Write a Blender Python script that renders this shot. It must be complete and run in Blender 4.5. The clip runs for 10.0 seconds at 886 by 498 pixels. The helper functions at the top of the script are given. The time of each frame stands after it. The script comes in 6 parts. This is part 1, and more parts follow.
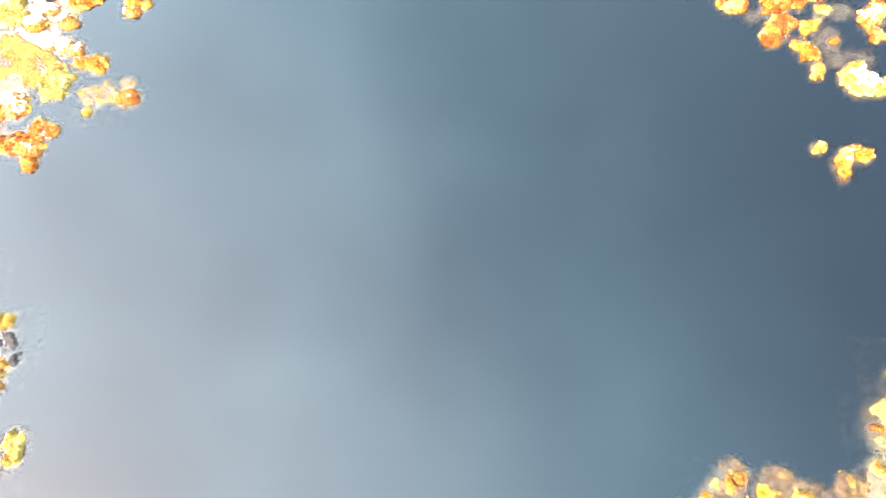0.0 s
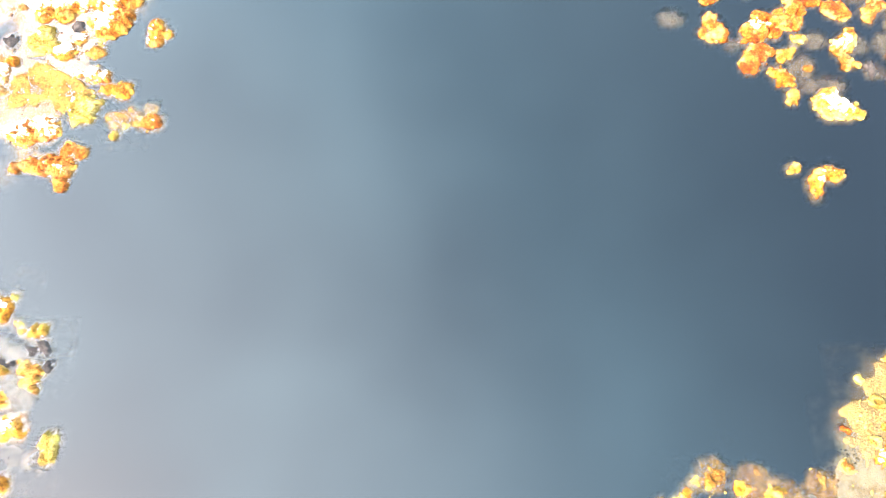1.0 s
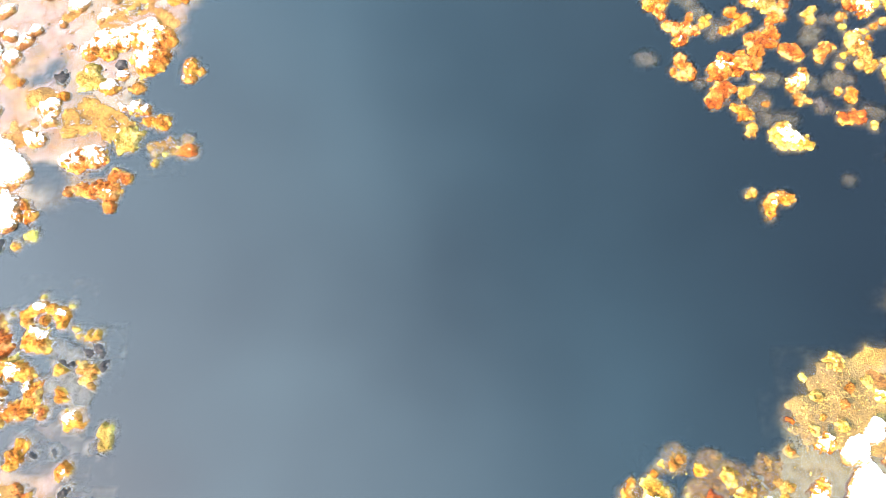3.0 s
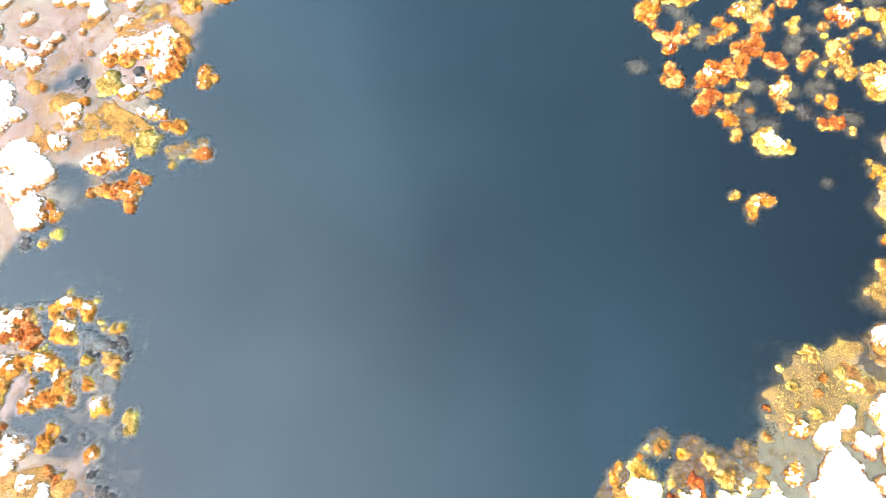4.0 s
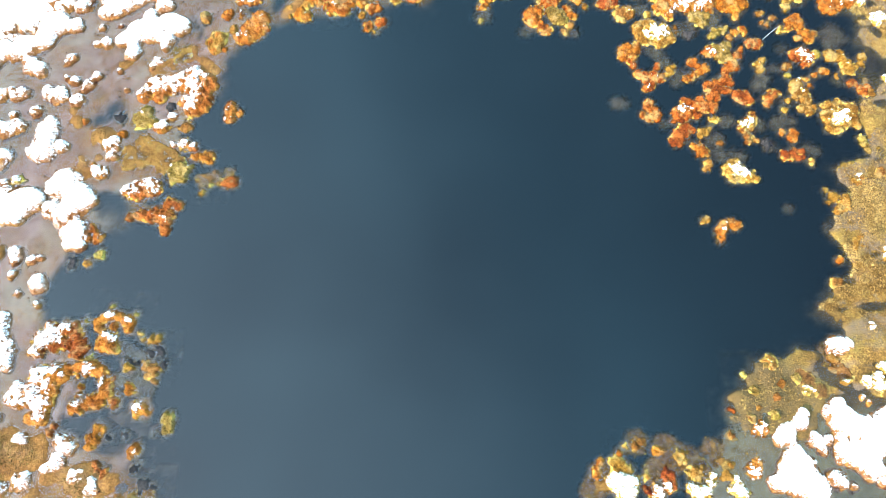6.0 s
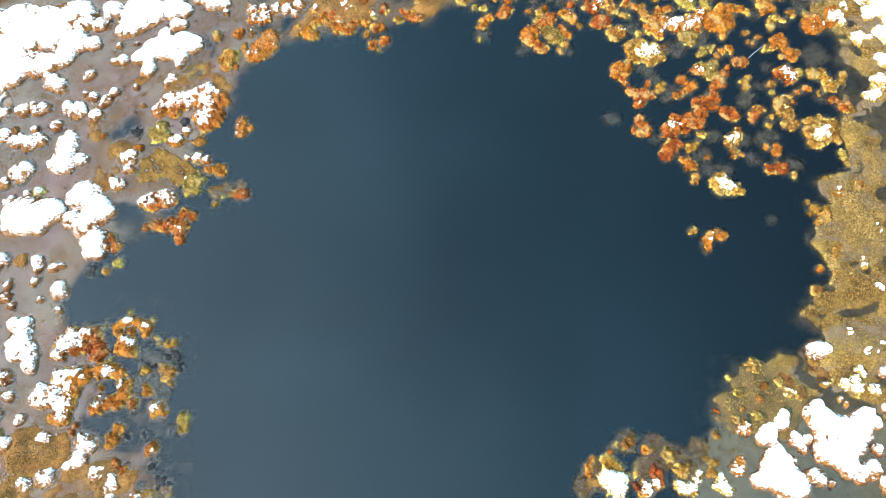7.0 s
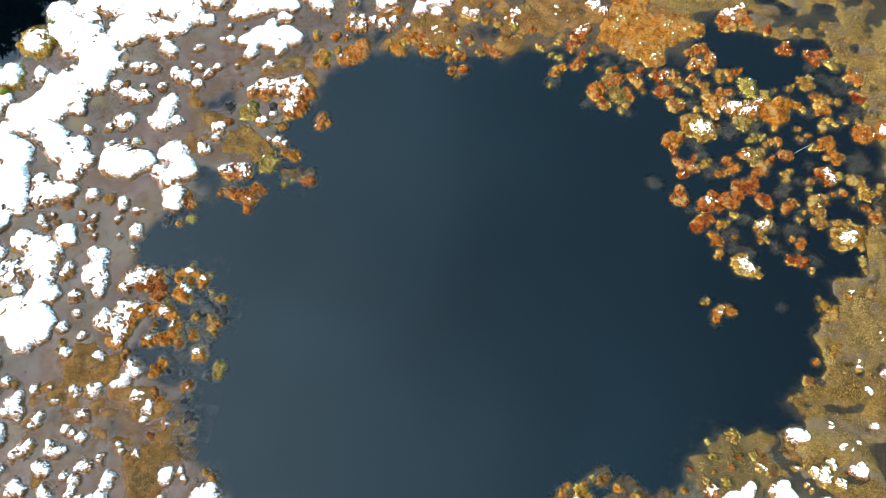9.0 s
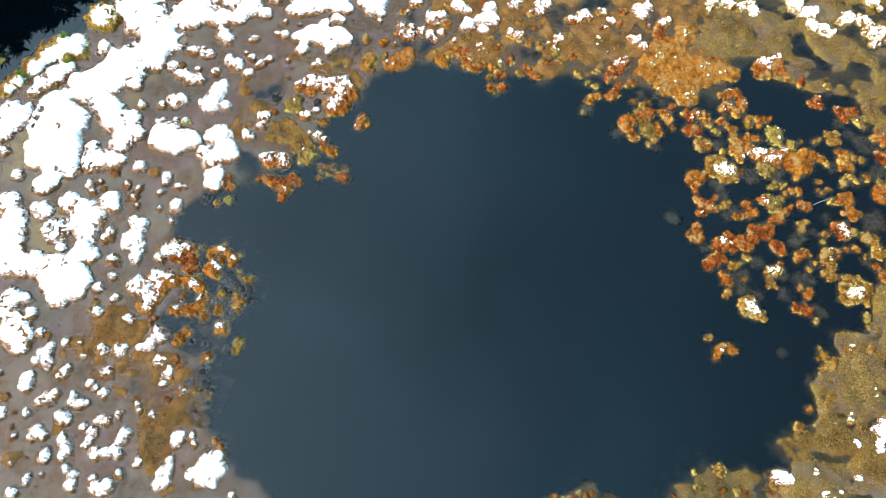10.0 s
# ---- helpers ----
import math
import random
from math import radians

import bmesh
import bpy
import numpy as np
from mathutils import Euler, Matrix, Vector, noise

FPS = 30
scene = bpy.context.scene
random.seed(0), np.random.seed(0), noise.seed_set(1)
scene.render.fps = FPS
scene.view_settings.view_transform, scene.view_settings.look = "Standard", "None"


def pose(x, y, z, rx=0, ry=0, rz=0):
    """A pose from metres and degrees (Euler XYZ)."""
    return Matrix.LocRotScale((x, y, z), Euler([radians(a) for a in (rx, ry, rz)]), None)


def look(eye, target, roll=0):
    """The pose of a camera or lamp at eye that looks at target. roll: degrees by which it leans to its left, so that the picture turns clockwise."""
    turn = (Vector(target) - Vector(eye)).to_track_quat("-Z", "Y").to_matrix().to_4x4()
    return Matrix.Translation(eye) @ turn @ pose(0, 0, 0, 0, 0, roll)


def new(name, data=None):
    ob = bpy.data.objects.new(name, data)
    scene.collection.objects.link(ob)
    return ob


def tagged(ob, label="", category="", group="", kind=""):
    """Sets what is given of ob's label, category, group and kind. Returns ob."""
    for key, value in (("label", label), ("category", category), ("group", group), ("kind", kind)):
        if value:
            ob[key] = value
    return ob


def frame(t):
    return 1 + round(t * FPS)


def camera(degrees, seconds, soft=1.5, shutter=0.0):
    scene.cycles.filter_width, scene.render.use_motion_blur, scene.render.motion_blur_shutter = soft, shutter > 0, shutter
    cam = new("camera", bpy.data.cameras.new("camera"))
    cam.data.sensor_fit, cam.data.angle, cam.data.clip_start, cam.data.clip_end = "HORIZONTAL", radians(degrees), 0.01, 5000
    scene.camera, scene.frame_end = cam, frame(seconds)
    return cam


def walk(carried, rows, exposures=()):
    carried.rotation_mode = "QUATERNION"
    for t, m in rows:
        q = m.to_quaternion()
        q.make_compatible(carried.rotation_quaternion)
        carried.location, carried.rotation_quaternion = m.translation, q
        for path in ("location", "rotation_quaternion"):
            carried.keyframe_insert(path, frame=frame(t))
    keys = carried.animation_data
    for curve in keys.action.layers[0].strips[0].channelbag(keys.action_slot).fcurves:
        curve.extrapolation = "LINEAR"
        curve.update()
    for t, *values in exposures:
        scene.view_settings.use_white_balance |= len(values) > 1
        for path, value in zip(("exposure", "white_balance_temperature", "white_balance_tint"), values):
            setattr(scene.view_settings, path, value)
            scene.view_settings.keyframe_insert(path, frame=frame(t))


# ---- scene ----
cam = camera(73.7, 10.0, soft=0.9)
PATH = [
    (0, (0.303, -0.295, 11.446), (0.25, 0.236, 9.519), -5.7),
    (0.5, (0.352, -0.339, 11.922), (0.294, 0.203, 9.998), -6.2),
    (1, (0.331, -0.352, 12.411), (0.273, 0.195, 10.488), -6.1),
    (1.5, (0.339, -0.372, 12.889), (0.282, 0.181, 10.967), -6.0),
    (2, (0.337, -0.423, 13.372), (0.28, 0.136, 11.453), -5.9),
    (2.5, (0.316, -0.399, 13.892), (0.262, 0.153, 11.97), -5.7),
    (4, (0.298, -0.411, 15.386), (0.243, 0.085, 13.449), -6.3),
    (4.5, (0.269, -0.376, 15.898), (0.217, 0.119, 13.961), -6.1),
    (5, (0.308, -0.385, 16.388), (0.252, 0.112, 14.451), -6.5),
    (5.5, (0.327, -0.404, 16.88), (0.269, 0.098, 14.945), -6.6),
    (7, (0.333, -0.38, 18.379), (0.274, 0.125, 16.445), -6.6),
    (7.5, (0.323, -0.388, 18.877), (0.257, 0.119, 16.943), -6.4),
    (8, (0.366, -0.341, 19.39), (0.27, 0.162, 17.456), -6.9),
    (8.5, (0.308, -0.328, 19.903), (0.177, 0.17, 17.97), -6.4),
    (9, (0.242, -0.288, 20.415), (0.077, 0.199, 18.483), -6.0),
    (9.5, (0.181, -0.318, 20.915), (-0.013, 0.164, 18.984), -5.4),
    (10, (0.105, -0.365, 21.393), (-0.111, 0.111, 19.462), -4.7),
]
EXPOSURES = [(0.0, 3.62, 12000, 30), (1.0, 3.5, 11800, 30), (2.5, 3.03, 10600, 27), (4.0, 2.62, 9400, 21), (5.5, 1.98, 8400, 15), (7.5, 1.24, 8300, 11), (8.5, 0.88, 8400, 11), (10.0, 0.86, 8400, 11)]
walk(cam, [(t, look(eye, target, roll)) for t, eye, target, roll in PATH], EXPOSURES)

# ---- light ----
SUN_AZIMUTH, SUN_HEIGHT = 236.0, 38.0  # degrees clockwise from +y, and above the horizon
sun_way = Vector((math.sin(radians(SUN_AZIMUTH)) * math.cos(radians(SUN_HEIGHT)),
                  math.cos(radians(SUN_AZIMUTH)) * math.cos(radians(SUN_HEIGHT)), math.sin(radians(SUN_HEIGHT))))
sun = new("sun", bpy.data.lights.new("sun", "SUN"))
sun.data.energy, sun.data.angle, sun.data.color = 4.0, radians(0.53), (1.0, 0.91, 0.79)
sun.matrix_world = look(sun_way * 60, (0, 0, 0))

world = bpy.data.worlds.new("bog_sky")
scene.world = world
world.use_nodes = True
wn, wl = world.node_tree.nodes, world.node_tree.links
background = wn["Background"]
sky = wn.new("ShaderNodeTexSky")
sky.sky_type, sky.sun_disc = "NISHITA", False
sky.sun_elevation, sky.sun_rotation = radians(SUN_HEIGHT), radians(SUN_AZIMUTH)
coords = wn.new("ShaderNodeTexCoord")
clouds = wn.new("ShaderNodeTexNoise")
clouds.inputs["Scale"].default_value, clouds.inputs["Detail"].default_value = 2.3, 2.5
clouds.inputs["Roughness"].default_value = 0.45
cloud_ramp = wn.new("ShaderNodeValToRGB")
cloud_ramp.color_ramp.elements[0].position, cloud_ramp.color_ramp.elements[1].position = 0.34, 0.80
cloud_ramp.color_ramp.elements[0].color = (0.42, 0.42, 0.42, 1)
cloud_ramp.color_ramp.elements[1].color = (0.95, 0.95, 0.95, 1)
cloud_mix = wn.new("ShaderNodeMixRGB")
cloud_mix.inputs[2].default_value = (2.75, 5.4, 8.3, 1)
wl.new(coords.outputs["Generated"], clouds.inputs["Vector"])
wl.new(clouds.outputs[0], cloud_ramp.inputs[0])
wl.new(sky.outputs[0], cloud_mix.inputs[1])
# thin haze, brighter towards the west
toward = wn.new("ShaderNodeVectorMath")
toward.operation = "DOT_PRODUCT"
toward.inputs[1].default_value = (-0.80, -0.26, 0.54)
wl.new(coords.outputs["Generated"], toward.inputs[0])
glow = wn.new("ShaderNodeMapRange")
glow.interpolation_type = "SMOOTHSTEP"
glow.inputs["From Min"].default_value, glow.inputs["From Max"].default_value = 0.25, 1.0
wl.new(toward.outputs["Value"], glow.inputs["Value"])
# the cloud thins out towards the east
thin = wn.new("ShaderNodeMapRange")
thin.interpolation_type = "SMOOTHSTEP"
thin.inputs["From Min"].default_value, thin.inputs["From Max"].default_value = -0.25, 0.45
thin.inputs["To Min"].default_value, thin.inputs["To Max"].default_value = 0.05, 1.0
wl.new(toward.outputs["Value"], thin.inputs["Value"])
cover_of = wn.new("ShaderNodeMath")
cover_of.operation = "MULTIPLY"
wl.new(cloud_ramp.outputs[0], cover_of.inputs[0])
wl.new(thin.outputs[0], cover_of.inputs[1])
wl.new(cover_of.outputs[0], cloud_mix.inputs[0])
haze = wn.new("ShaderNodeVectorMath")
haze.operation = "MULTIPLY"
haze_tone = wn.new("ShaderNodeMixRGB")
haze_tone.inputs[1].default_value = (1.10, 1.66, 1.88, 1)
haze_tone.inputs[2].default_value = (3.35, 3.35, 3.35, 1)
wl.new(glow.outputs[0], haze_tone.inputs[0])
wl.new(cloud_mix.outputs[0], haze.inputs[0])
wl.new(haze_tone.outputs[0], haze.inputs[1])
wl.new(haze.outputs[0], background.inputs[0])
background.inputs[1].default_value = 0.187


# ---- materials ----
def ramp(nodes, stops):
    node = nodes.new("ShaderNodeValToRGB")
    elements = node.color_ramp.elements
    while len(elements) < len(stops):
        elements.new(0.5)
    for e, (at, colour) in zip(elements, stops):
        e.position, e.color = at, (*colour, 1)
    return node


def material(name, rough=0.8):
    m = bpy.data.materials.new(name)
    m.use_nodes = True
    n, l = m.node_tree.nodes, m.node_tree.links
    p = n["Principled BSDF"]
    p.inputs["Roughness"].default_value = rough
    p.inputs["Specular IOR Level"].default_value = 0.08
    return m, n, l, p


def place_of(n):
    return n.new("ShaderNodeNewGeometry").outputs["Position"]


def grain(n, l, scale, detail=4.0, rough=0.6, stretch=None):
    t = n.new("ShaderNodeTexNoise")
    t.inputs["Scale"].default_value, t.inputs["Detail"].default_value = scale, detail
    t.inputs["Roughness"].default_value = rough
    place = place_of(n)
    if stretch:
        longer = n.new("ShaderNodeVectorMath")
        longer.operation = "MULTIPLY"
        longer.inputs[1].default_value = stretch
        l.new(place, longer.inputs[0])
        place = longer.outputs[0]
    l.new(place, t.inputs["Vector"])
    return t.outputs[0]


def mixed(n, l, factor, a, b, mode="MIX"):
    m = n.new("ShaderNodeMixRGB")
    m.blend_type = mode
    for socket, v in zip(m.inputs, (factor, a, b)):
        if isinstance(v, bpy.types.NodeSocket):
            l.new(v, socket)
        elif isinstance(v, tuple):
            socket.default_value = (*v, 1)
        else:
            socket.default_value = v
    return m.outputs[0]


def math_node(n, l, how, a, b=0.0):
    m = n.new("ShaderNodeMath")
    m.operation = how
    for socket, v in zip(m.inputs, (a, b)):
        if isinstance(v, bpy.types.NodeSocket):
            l.new(v, socket)
        else:
            socket.default_value = v
    return m.outputs[0]


def height_band(n, l, low, high):
    sep = n.new("ShaderNodeSeparateXYZ")
    l.new(place_of(n), sep.inputs[0])
    r = n.new("ShaderNodeMapRange")
    r.inputs["From Min"].default_value, r.inputs["From Max"].default_value = low, high
    l.new(sep.outputs["Z"], r.inputs["Value"])
    return r.outputs[0]


def relief(n, l, p, value, strength, depth):
    b = n.new("ShaderNodeBump")
    b.inputs["Strength"].default_value, b.inputs["Distance"].default_value = strength, depth
    l.new(value, b.inputs["Height"])
    l.new(b.outputs[0], p.inputs["Normal"])


def moss(name, dark, mid, light, fringe=None, straw=None, silt_tone=(0.32, 0.22, 0.165)):
    """Moss in tufts of three tones, with straw-coloured patches, a pale fringe of fresh moss at the rim and silt below the water."""
    m, n, l, p = material(name, 0.85)
    fine, broad = grain(n, l, 20, 6, 0.8), grain(n, l, 3.2, 4)
    tone = ramp(n, [(0.40, dark), (0.5, mid), (0.60, light)])
    l.new(math_node(n, l, "ADD", math_node(n, l, "MULTIPLY", fine, 0.6), math_node(n, l, "MULTIPLY", broad, 0.4)), tone.inputs[0])
    info = n.new("ShaderNodeObjectInfo")
    hue = n.new("ShaderNodeHueSaturation")
    l.new(tone.outputs[0], hue.inputs["Color"])
    l.new(math_node(n, l, "ADD", math_node(n, l, "MULTIPLY", info.outputs["Random"], 0.022), 0.489), hue.inputs["Hue"])
    l.new(math_node(n, l, "ADD", math_node(n, l, "MULTIPLY", info.outputs["Random"], 0.35), 0.85), hue.inputs["Value"])
    colour = hue.outputs[0]
    if straw:
        patch = ramp(n, [(0.53, (0, 0, 0)), (0.62, (0.75, 0.75, 0.75))])
        l.new(grain(n, l, 2.3, 5, 0.65), patch.inputs[0])
        colour = mixed(n, l, math_node(n, l, "MULTIPLY", patch.outputs[0], math_node(n, l, "ADD", fine, 0.35)), colour, straw)
    if fringe:
        rim = n.new("ShaderNodeAttribute")
        rim.attribute_name = "rim"
        spot = ramp(n, [(0.40, (0, 0, 0)), (0.54, (1, 1, 1))])
        l.new(grain(n, l, 8, 4), spot.inputs[0])
        colour = mixed(n, l, math_node(n, l, "MULTIPLY", rim.outputs["Fac"], spot.outputs[0]), colour, fringe)
    drowned = math_node(n, l, "SUBTRACT", 1.0, height_band(n, l, -0.035, 0.0))
    colour = mixed(n, l, math_node(n, l, "MULTIPLY", drowned, 0.8), colour, silt_tone)
    l.new(colour, p.inputs["Base Color"])
    relief(n, l, p, fine, 1.0, 0.09)
    return m


MOSS = {
    "R": moss("rust_moss", (0.040, 0.007, 0.001), (0.16, 0.033, 0.003), (0.29, 0.094, 0.018), (0.46, 0.27, 0.060), (0.30, 0.17, 0.060)),
    "O": moss("ochre_moss", (0.042, 0.012, 0.002), (0.135, 0.050, 0.006), (0.26, 0.125, 0.036), (0.46, 0.29, 0.070), (0.27, 0.17, 0.060)),
    "Y": moss("olive_moss", (0.045, 0.024, 0.004), (0.135, 0.078, 0.013), (0.27, 0.175, 0.065), (0.42, 0.31, 0.070)),
    "B": moss("brown_moss", (0.03, 0.009, 0.004), (0.12, 0.042, 0.012), (0.20, 0.085, 0.028), (0.24, 0.10, 0.03), None, (0.52, 0.34, 0.30)),
    "P": moss("orange_moss", (0.060, 0.014, 0.002), (0.19, 0.054, 0.007), (0.31, 0.120, 0.030), (0.46, 0.28, 0.070), (0.24, 0.13, 0.05)),
    "D": moss("silted_moss", (0.03, 0.022, 0.018), (0.11, 0.076, 0.056), (0.24, 0.165, 0.115), None, None, (0.15, 0.10, 0.075)),
    "M": moss("brown_carpet_moss", (0.040, 0.017, 0.005), (0.115, 0.050, 0.012), (0.20, 0.094, 0.024), (0.34, 0.22, 0.06), (0.15, 0.085, 0.022), (0.44, 0.22, 0.085)),
    "W": moss("russet_moss", (0.038, 0.007, 0.001), (0.17, 0.042, 0.004), (0.31, 0.108, 0.022), (0.45, 0.24, 0.05), (0.24, 0.11, 0.04), (0.44, 0.27, 0.20)),
    "K": moss("black_peat", (0.008, 0.007, 0.007), (0.022, 0.018, 0.018), (0.05, 0.042, 0.038)),
}


def old_snow(name, moss_dark, moss_light):
    """Old snow, that ends in a ragged lace of grains where it thins out over the moss."""
    m, n, l, p = material(name, 0.6)
    tone = ramp(n, [(0.3, (0.83, 0.83, 0.82)), (0.6, (0.92, 0.92, 0.91))])
    l.new(grain(n, l, 9, 5), tone.inputs[0])
    under = ramp(n, [(0.4, moss_dark), (0.6, moss_light)])
    l.new(grain(n, l, 20, 6, 0.8), under.inputs[0])
    depth = n.new("ShaderNodeAttribute")
    depth.attribute_name = "snow_depth"
    lace = math_node(n, l, "ADD", math_node(n, l, "MULTIPLY", grain(n, l, 20, 5, 0.75, (0.6, 1.35, 1.0)), 0.85), math_node(n, l, "MULTIPLY", grain(n, l, 60, 3, 0.6, (0.6, 1.35, 1.0)), 0.35))
    whole = ramp(n, [(0.625, (0, 0, 0)), (0.65, (1, 1, 1))])
    l.new(math_node(n, l, "ADD", math_node(n, l, "MULTIPLY", depth.outputs["Fac"], 0.62), lace), whole.inputs[0])
    l.new(mixed(n, l, whole.outputs[0], under.outputs[0], tone.outputs[0]), p.inputs["Base Color"])
    relief(n, l, p, grain(n, l, 30, 4), 0.5, 0.03)
    return m


SNOW = {"B": old_snow("old_snow_on_brown_moss", (0.035, 0.011, 0.004), (0.19, 0.075, 0.024)),
        "R": old_snow("old_snow_on_rust_moss", (0.04, 0.009, 0.001), (0.26, 0.085, 0.012)),
        "W": old_snow("old_snow_on_russet_moss", (0.032, 0.008, 0.001), (0.22, 0.07, 0.012)),
        "O": old_snow("old_snow_on_ochre_moss", (0.05, 0.022, 0.004), (0.26, 0.15, 0.03))}

# lake bed and peat: straw litter above water, grey-brown silt in the shallows, black peat in the deep
bed_mat, n, l, p = material("peat_and_litter", 0.9)
silt = ramp(n, [(0.3, (0.55, 0.268, 0.248)), (0.7, (0.83, 0.452, 0.44))])
l.new(grain(n, l, 1.3, 6, 0.65), silt.inputs[0])
green_silt = ramp(n, [(0.44, (0, 0, 0)), (0.56, (0.9, 0.9, 0.9))])
l.new(grain(n, l, 0.28, 4, 0.55), green_silt.inputs[0])
silt_colour = mixed(n, l, green_silt.outputs[0], silt.outputs[0], (0.63, 0.43, 0.33))
stain = ramp(n, [(0.42, (0, 0, 0)), (0.55, (0.85, 0.85, 0.85))])
l.new(grain(n, l, 0.7, 6, 0.7), stain.inputs[0])
shreds = ramp(n, [(0.36, (0.15, 0.15, 0.15)), (0.56, (1, 1, 1))])
l.new(grain(n, l, 8, 5, 0.7), shreds.inputs[0])
silt_colour = mixed(n, l, math_node(n, l, "MULTIPLY", stain.outputs[0], shreds.outputs[0]), silt_colour, (0.46, 0.18, 0.045))
ochre_stain = ramp(n, [(0.51, (0, 0, 0)), (0.64, (0.9, 0.9, 0.9))])
l.new(grain(n, l, 0.85, 6, 0.7), ochre_stain.inputs[0])
silt_colour = mixed(n, l, math_node(n, l, "MULTIPLY", ochre_stain.outputs[0], shreds.outputs[0]), silt_colour, (0.46, 0.20, 0.03))
peat = ramp(n, [(0.36, (0.06, 0.040, 0.027)), (0.5, (0.11, 0.075, 0.052)), (0.66, (0.18, 0.125, 0.08))])
l.new(grain(n, l, 5.0, 6, 0.7), peat.inputs[0])
kind_of = n.new("ShaderNodeAttribute")
kind_of.attribute_name = "peat"
rust_of = n.new("ShaderNodeAttribute")
rust_of.attribute_name = "rust"
peat_colour = mixed(n, l, math_node(n, l, "MULTIPLY", rust_of.outputs["Fac"], 0.75), peat.outputs[0], (0.46, 0.23, 0.125))
olive_of = n.new("ShaderNodeAttribute")
olive_of.attribute_name = "olive"
silt_colour = mixed(n, l, olive_of.outputs["Fac"], silt_colour, (0.40, 0.335, 0.26))
mud = mixed(n, l, kind_of.outputs["Fac"], silt_colour, peat_colour)
moss_of = n.new("ShaderNodeAttribute")
moss_of.attribute_name = "moss"
drowned_moss = ramp(n, [(0.40, (0.30, 0.088, 0.012)), (0.5, (0.48, 0.165, 0.024)), (0.60, (0.64, 0.30, 0.045))])
l.new(math_node(n, l, "ADD", math_node(n, l, "MULTIPLY", grain(n, l, 12, 6, 0.75), 0.55), math_node(n, l, "MULTIPLY", grain(n, l, 1.4, 3), 0.45)), drowned_moss.inputs[0])
mud = mixed(n, l, math_node(n, l, "MULTIPLY", moss_of.outputs["Fac"], 0.95), mud, drowned_moss.outputs[0])
ochre_of = n.new("ShaderNodeAttribute")
ochre_of.attribute_name = "ochre"
mud = mixed(n, l, ochre_of.outputs["Fac"], mud, (0.92, 0.56, 0.25))
litter = ramp(n, [(0.38, (0.016, 0.008, 0.003)), (0.5, (0.085, 0.042, 0.011)), (0.62, (0.23, 0.13, 0.034))])
l.new(math_node(n, l, "ADD", math_node(n, l, "MULTIPLY", grain(n, l, 17, 6, 0.85), 0.7), math_node(n, l, "MULTIPLY", grain(n, l, 1.1, 3), 0.3)), litter.inputs[0])
rust_litter = ramp(n, [(0.38, (0.040, 0.015, 0.005)), (0.5, (0.10, 0.041, 0.011)), (0.62, (0.19, 0.088, 0.025))])
l.new(math_node(n, l, "ADD", math_node(n, l, "MULTIPLY", grain(n, l, 15, 6, 0.8), 0.6), math_node(n, l, "MULTIPLY", grain(n, l, 1.6, 4), 0.4)), rust_litter.inputs[0])
litter_colour = mixed(n, l, rust_of.outputs["Fac"], litter.outputs[0], rust_litter.outputs[0])
dark_patch = ramp(n, [(0.50, (0, 0, 0)), (0.62, (0.8, 0.8, 0.8))])
l.new(grain(n, l, 0.9, 5, 0.6, (0.55, 1.5, 1.0)), dark_patch.inputs[0])
straw_side = math_node(n, l, "SUBTRACT", 1.0, math_node(n, l, "MULTIPLY", rust_of.outputs["Fac"], 0.75))
mat_colour = mixed(n, l, math_node(n, l, "MULTIPLY", dark_patch.outputs[0], straw_side), litter_colour, (0.075, 0.052, 0.038))
olive_patch = ramp(n, [(0.50, (0, 0, 0)), (0.66, (0.6, 0.6, 0.6))])
l.new(grain(n, l, 0.55, 4), olive_patch.inputs[0])
mat_colour = mixed(n, l, math_node(n, l, "MULTIPLY", olive_patch.outputs[0], straw_side), mat_colour, (0.085, 0.058, 0.014))
dull_of = n.new("ShaderNodeAttribute")
dull_of.attribute_name = "dull"
mat_colour = mixed(n, l, math_node(n, l, "MULTIPLY", dull_of.outputs["Fac"], 0.75), mat_colour, (0.055, 0.036, 0.016))
level = n.new("ShaderNodeSeparateXYZ")
l.new(place_of(n), level.inputs[0])
ragged = math_node(n, l, "ADD", level.outputs["Z"], math_node(n, l, "MULTIPLY", math_node(n, l, "SUBTRACT", grain(n, l, 5.0, 6, 0.7), 0.5), 0.13))
emerging = n.new("ShaderNodeMapRange")
emerging.inputs["From Min"].default_value, emerging.inputs["From Max"].default_value = -0.10, 0.03
l.new(ragged, emerging.inputs["Value"])
emerged = math_node(n, l, "MAXIMUM", emerging.outputs[0], height_band(n, l, -0.02, 0.002))
l.new(mixed(n, l, emerged, mud, mat_colour), p.inputs["Base Color"])
relief(n, l, p, math_node(n, l, "MULTIPLY", grain(n, l, 24, 5), height_band(n, l, -0.08, 0.03)), 0.9, 0.05)

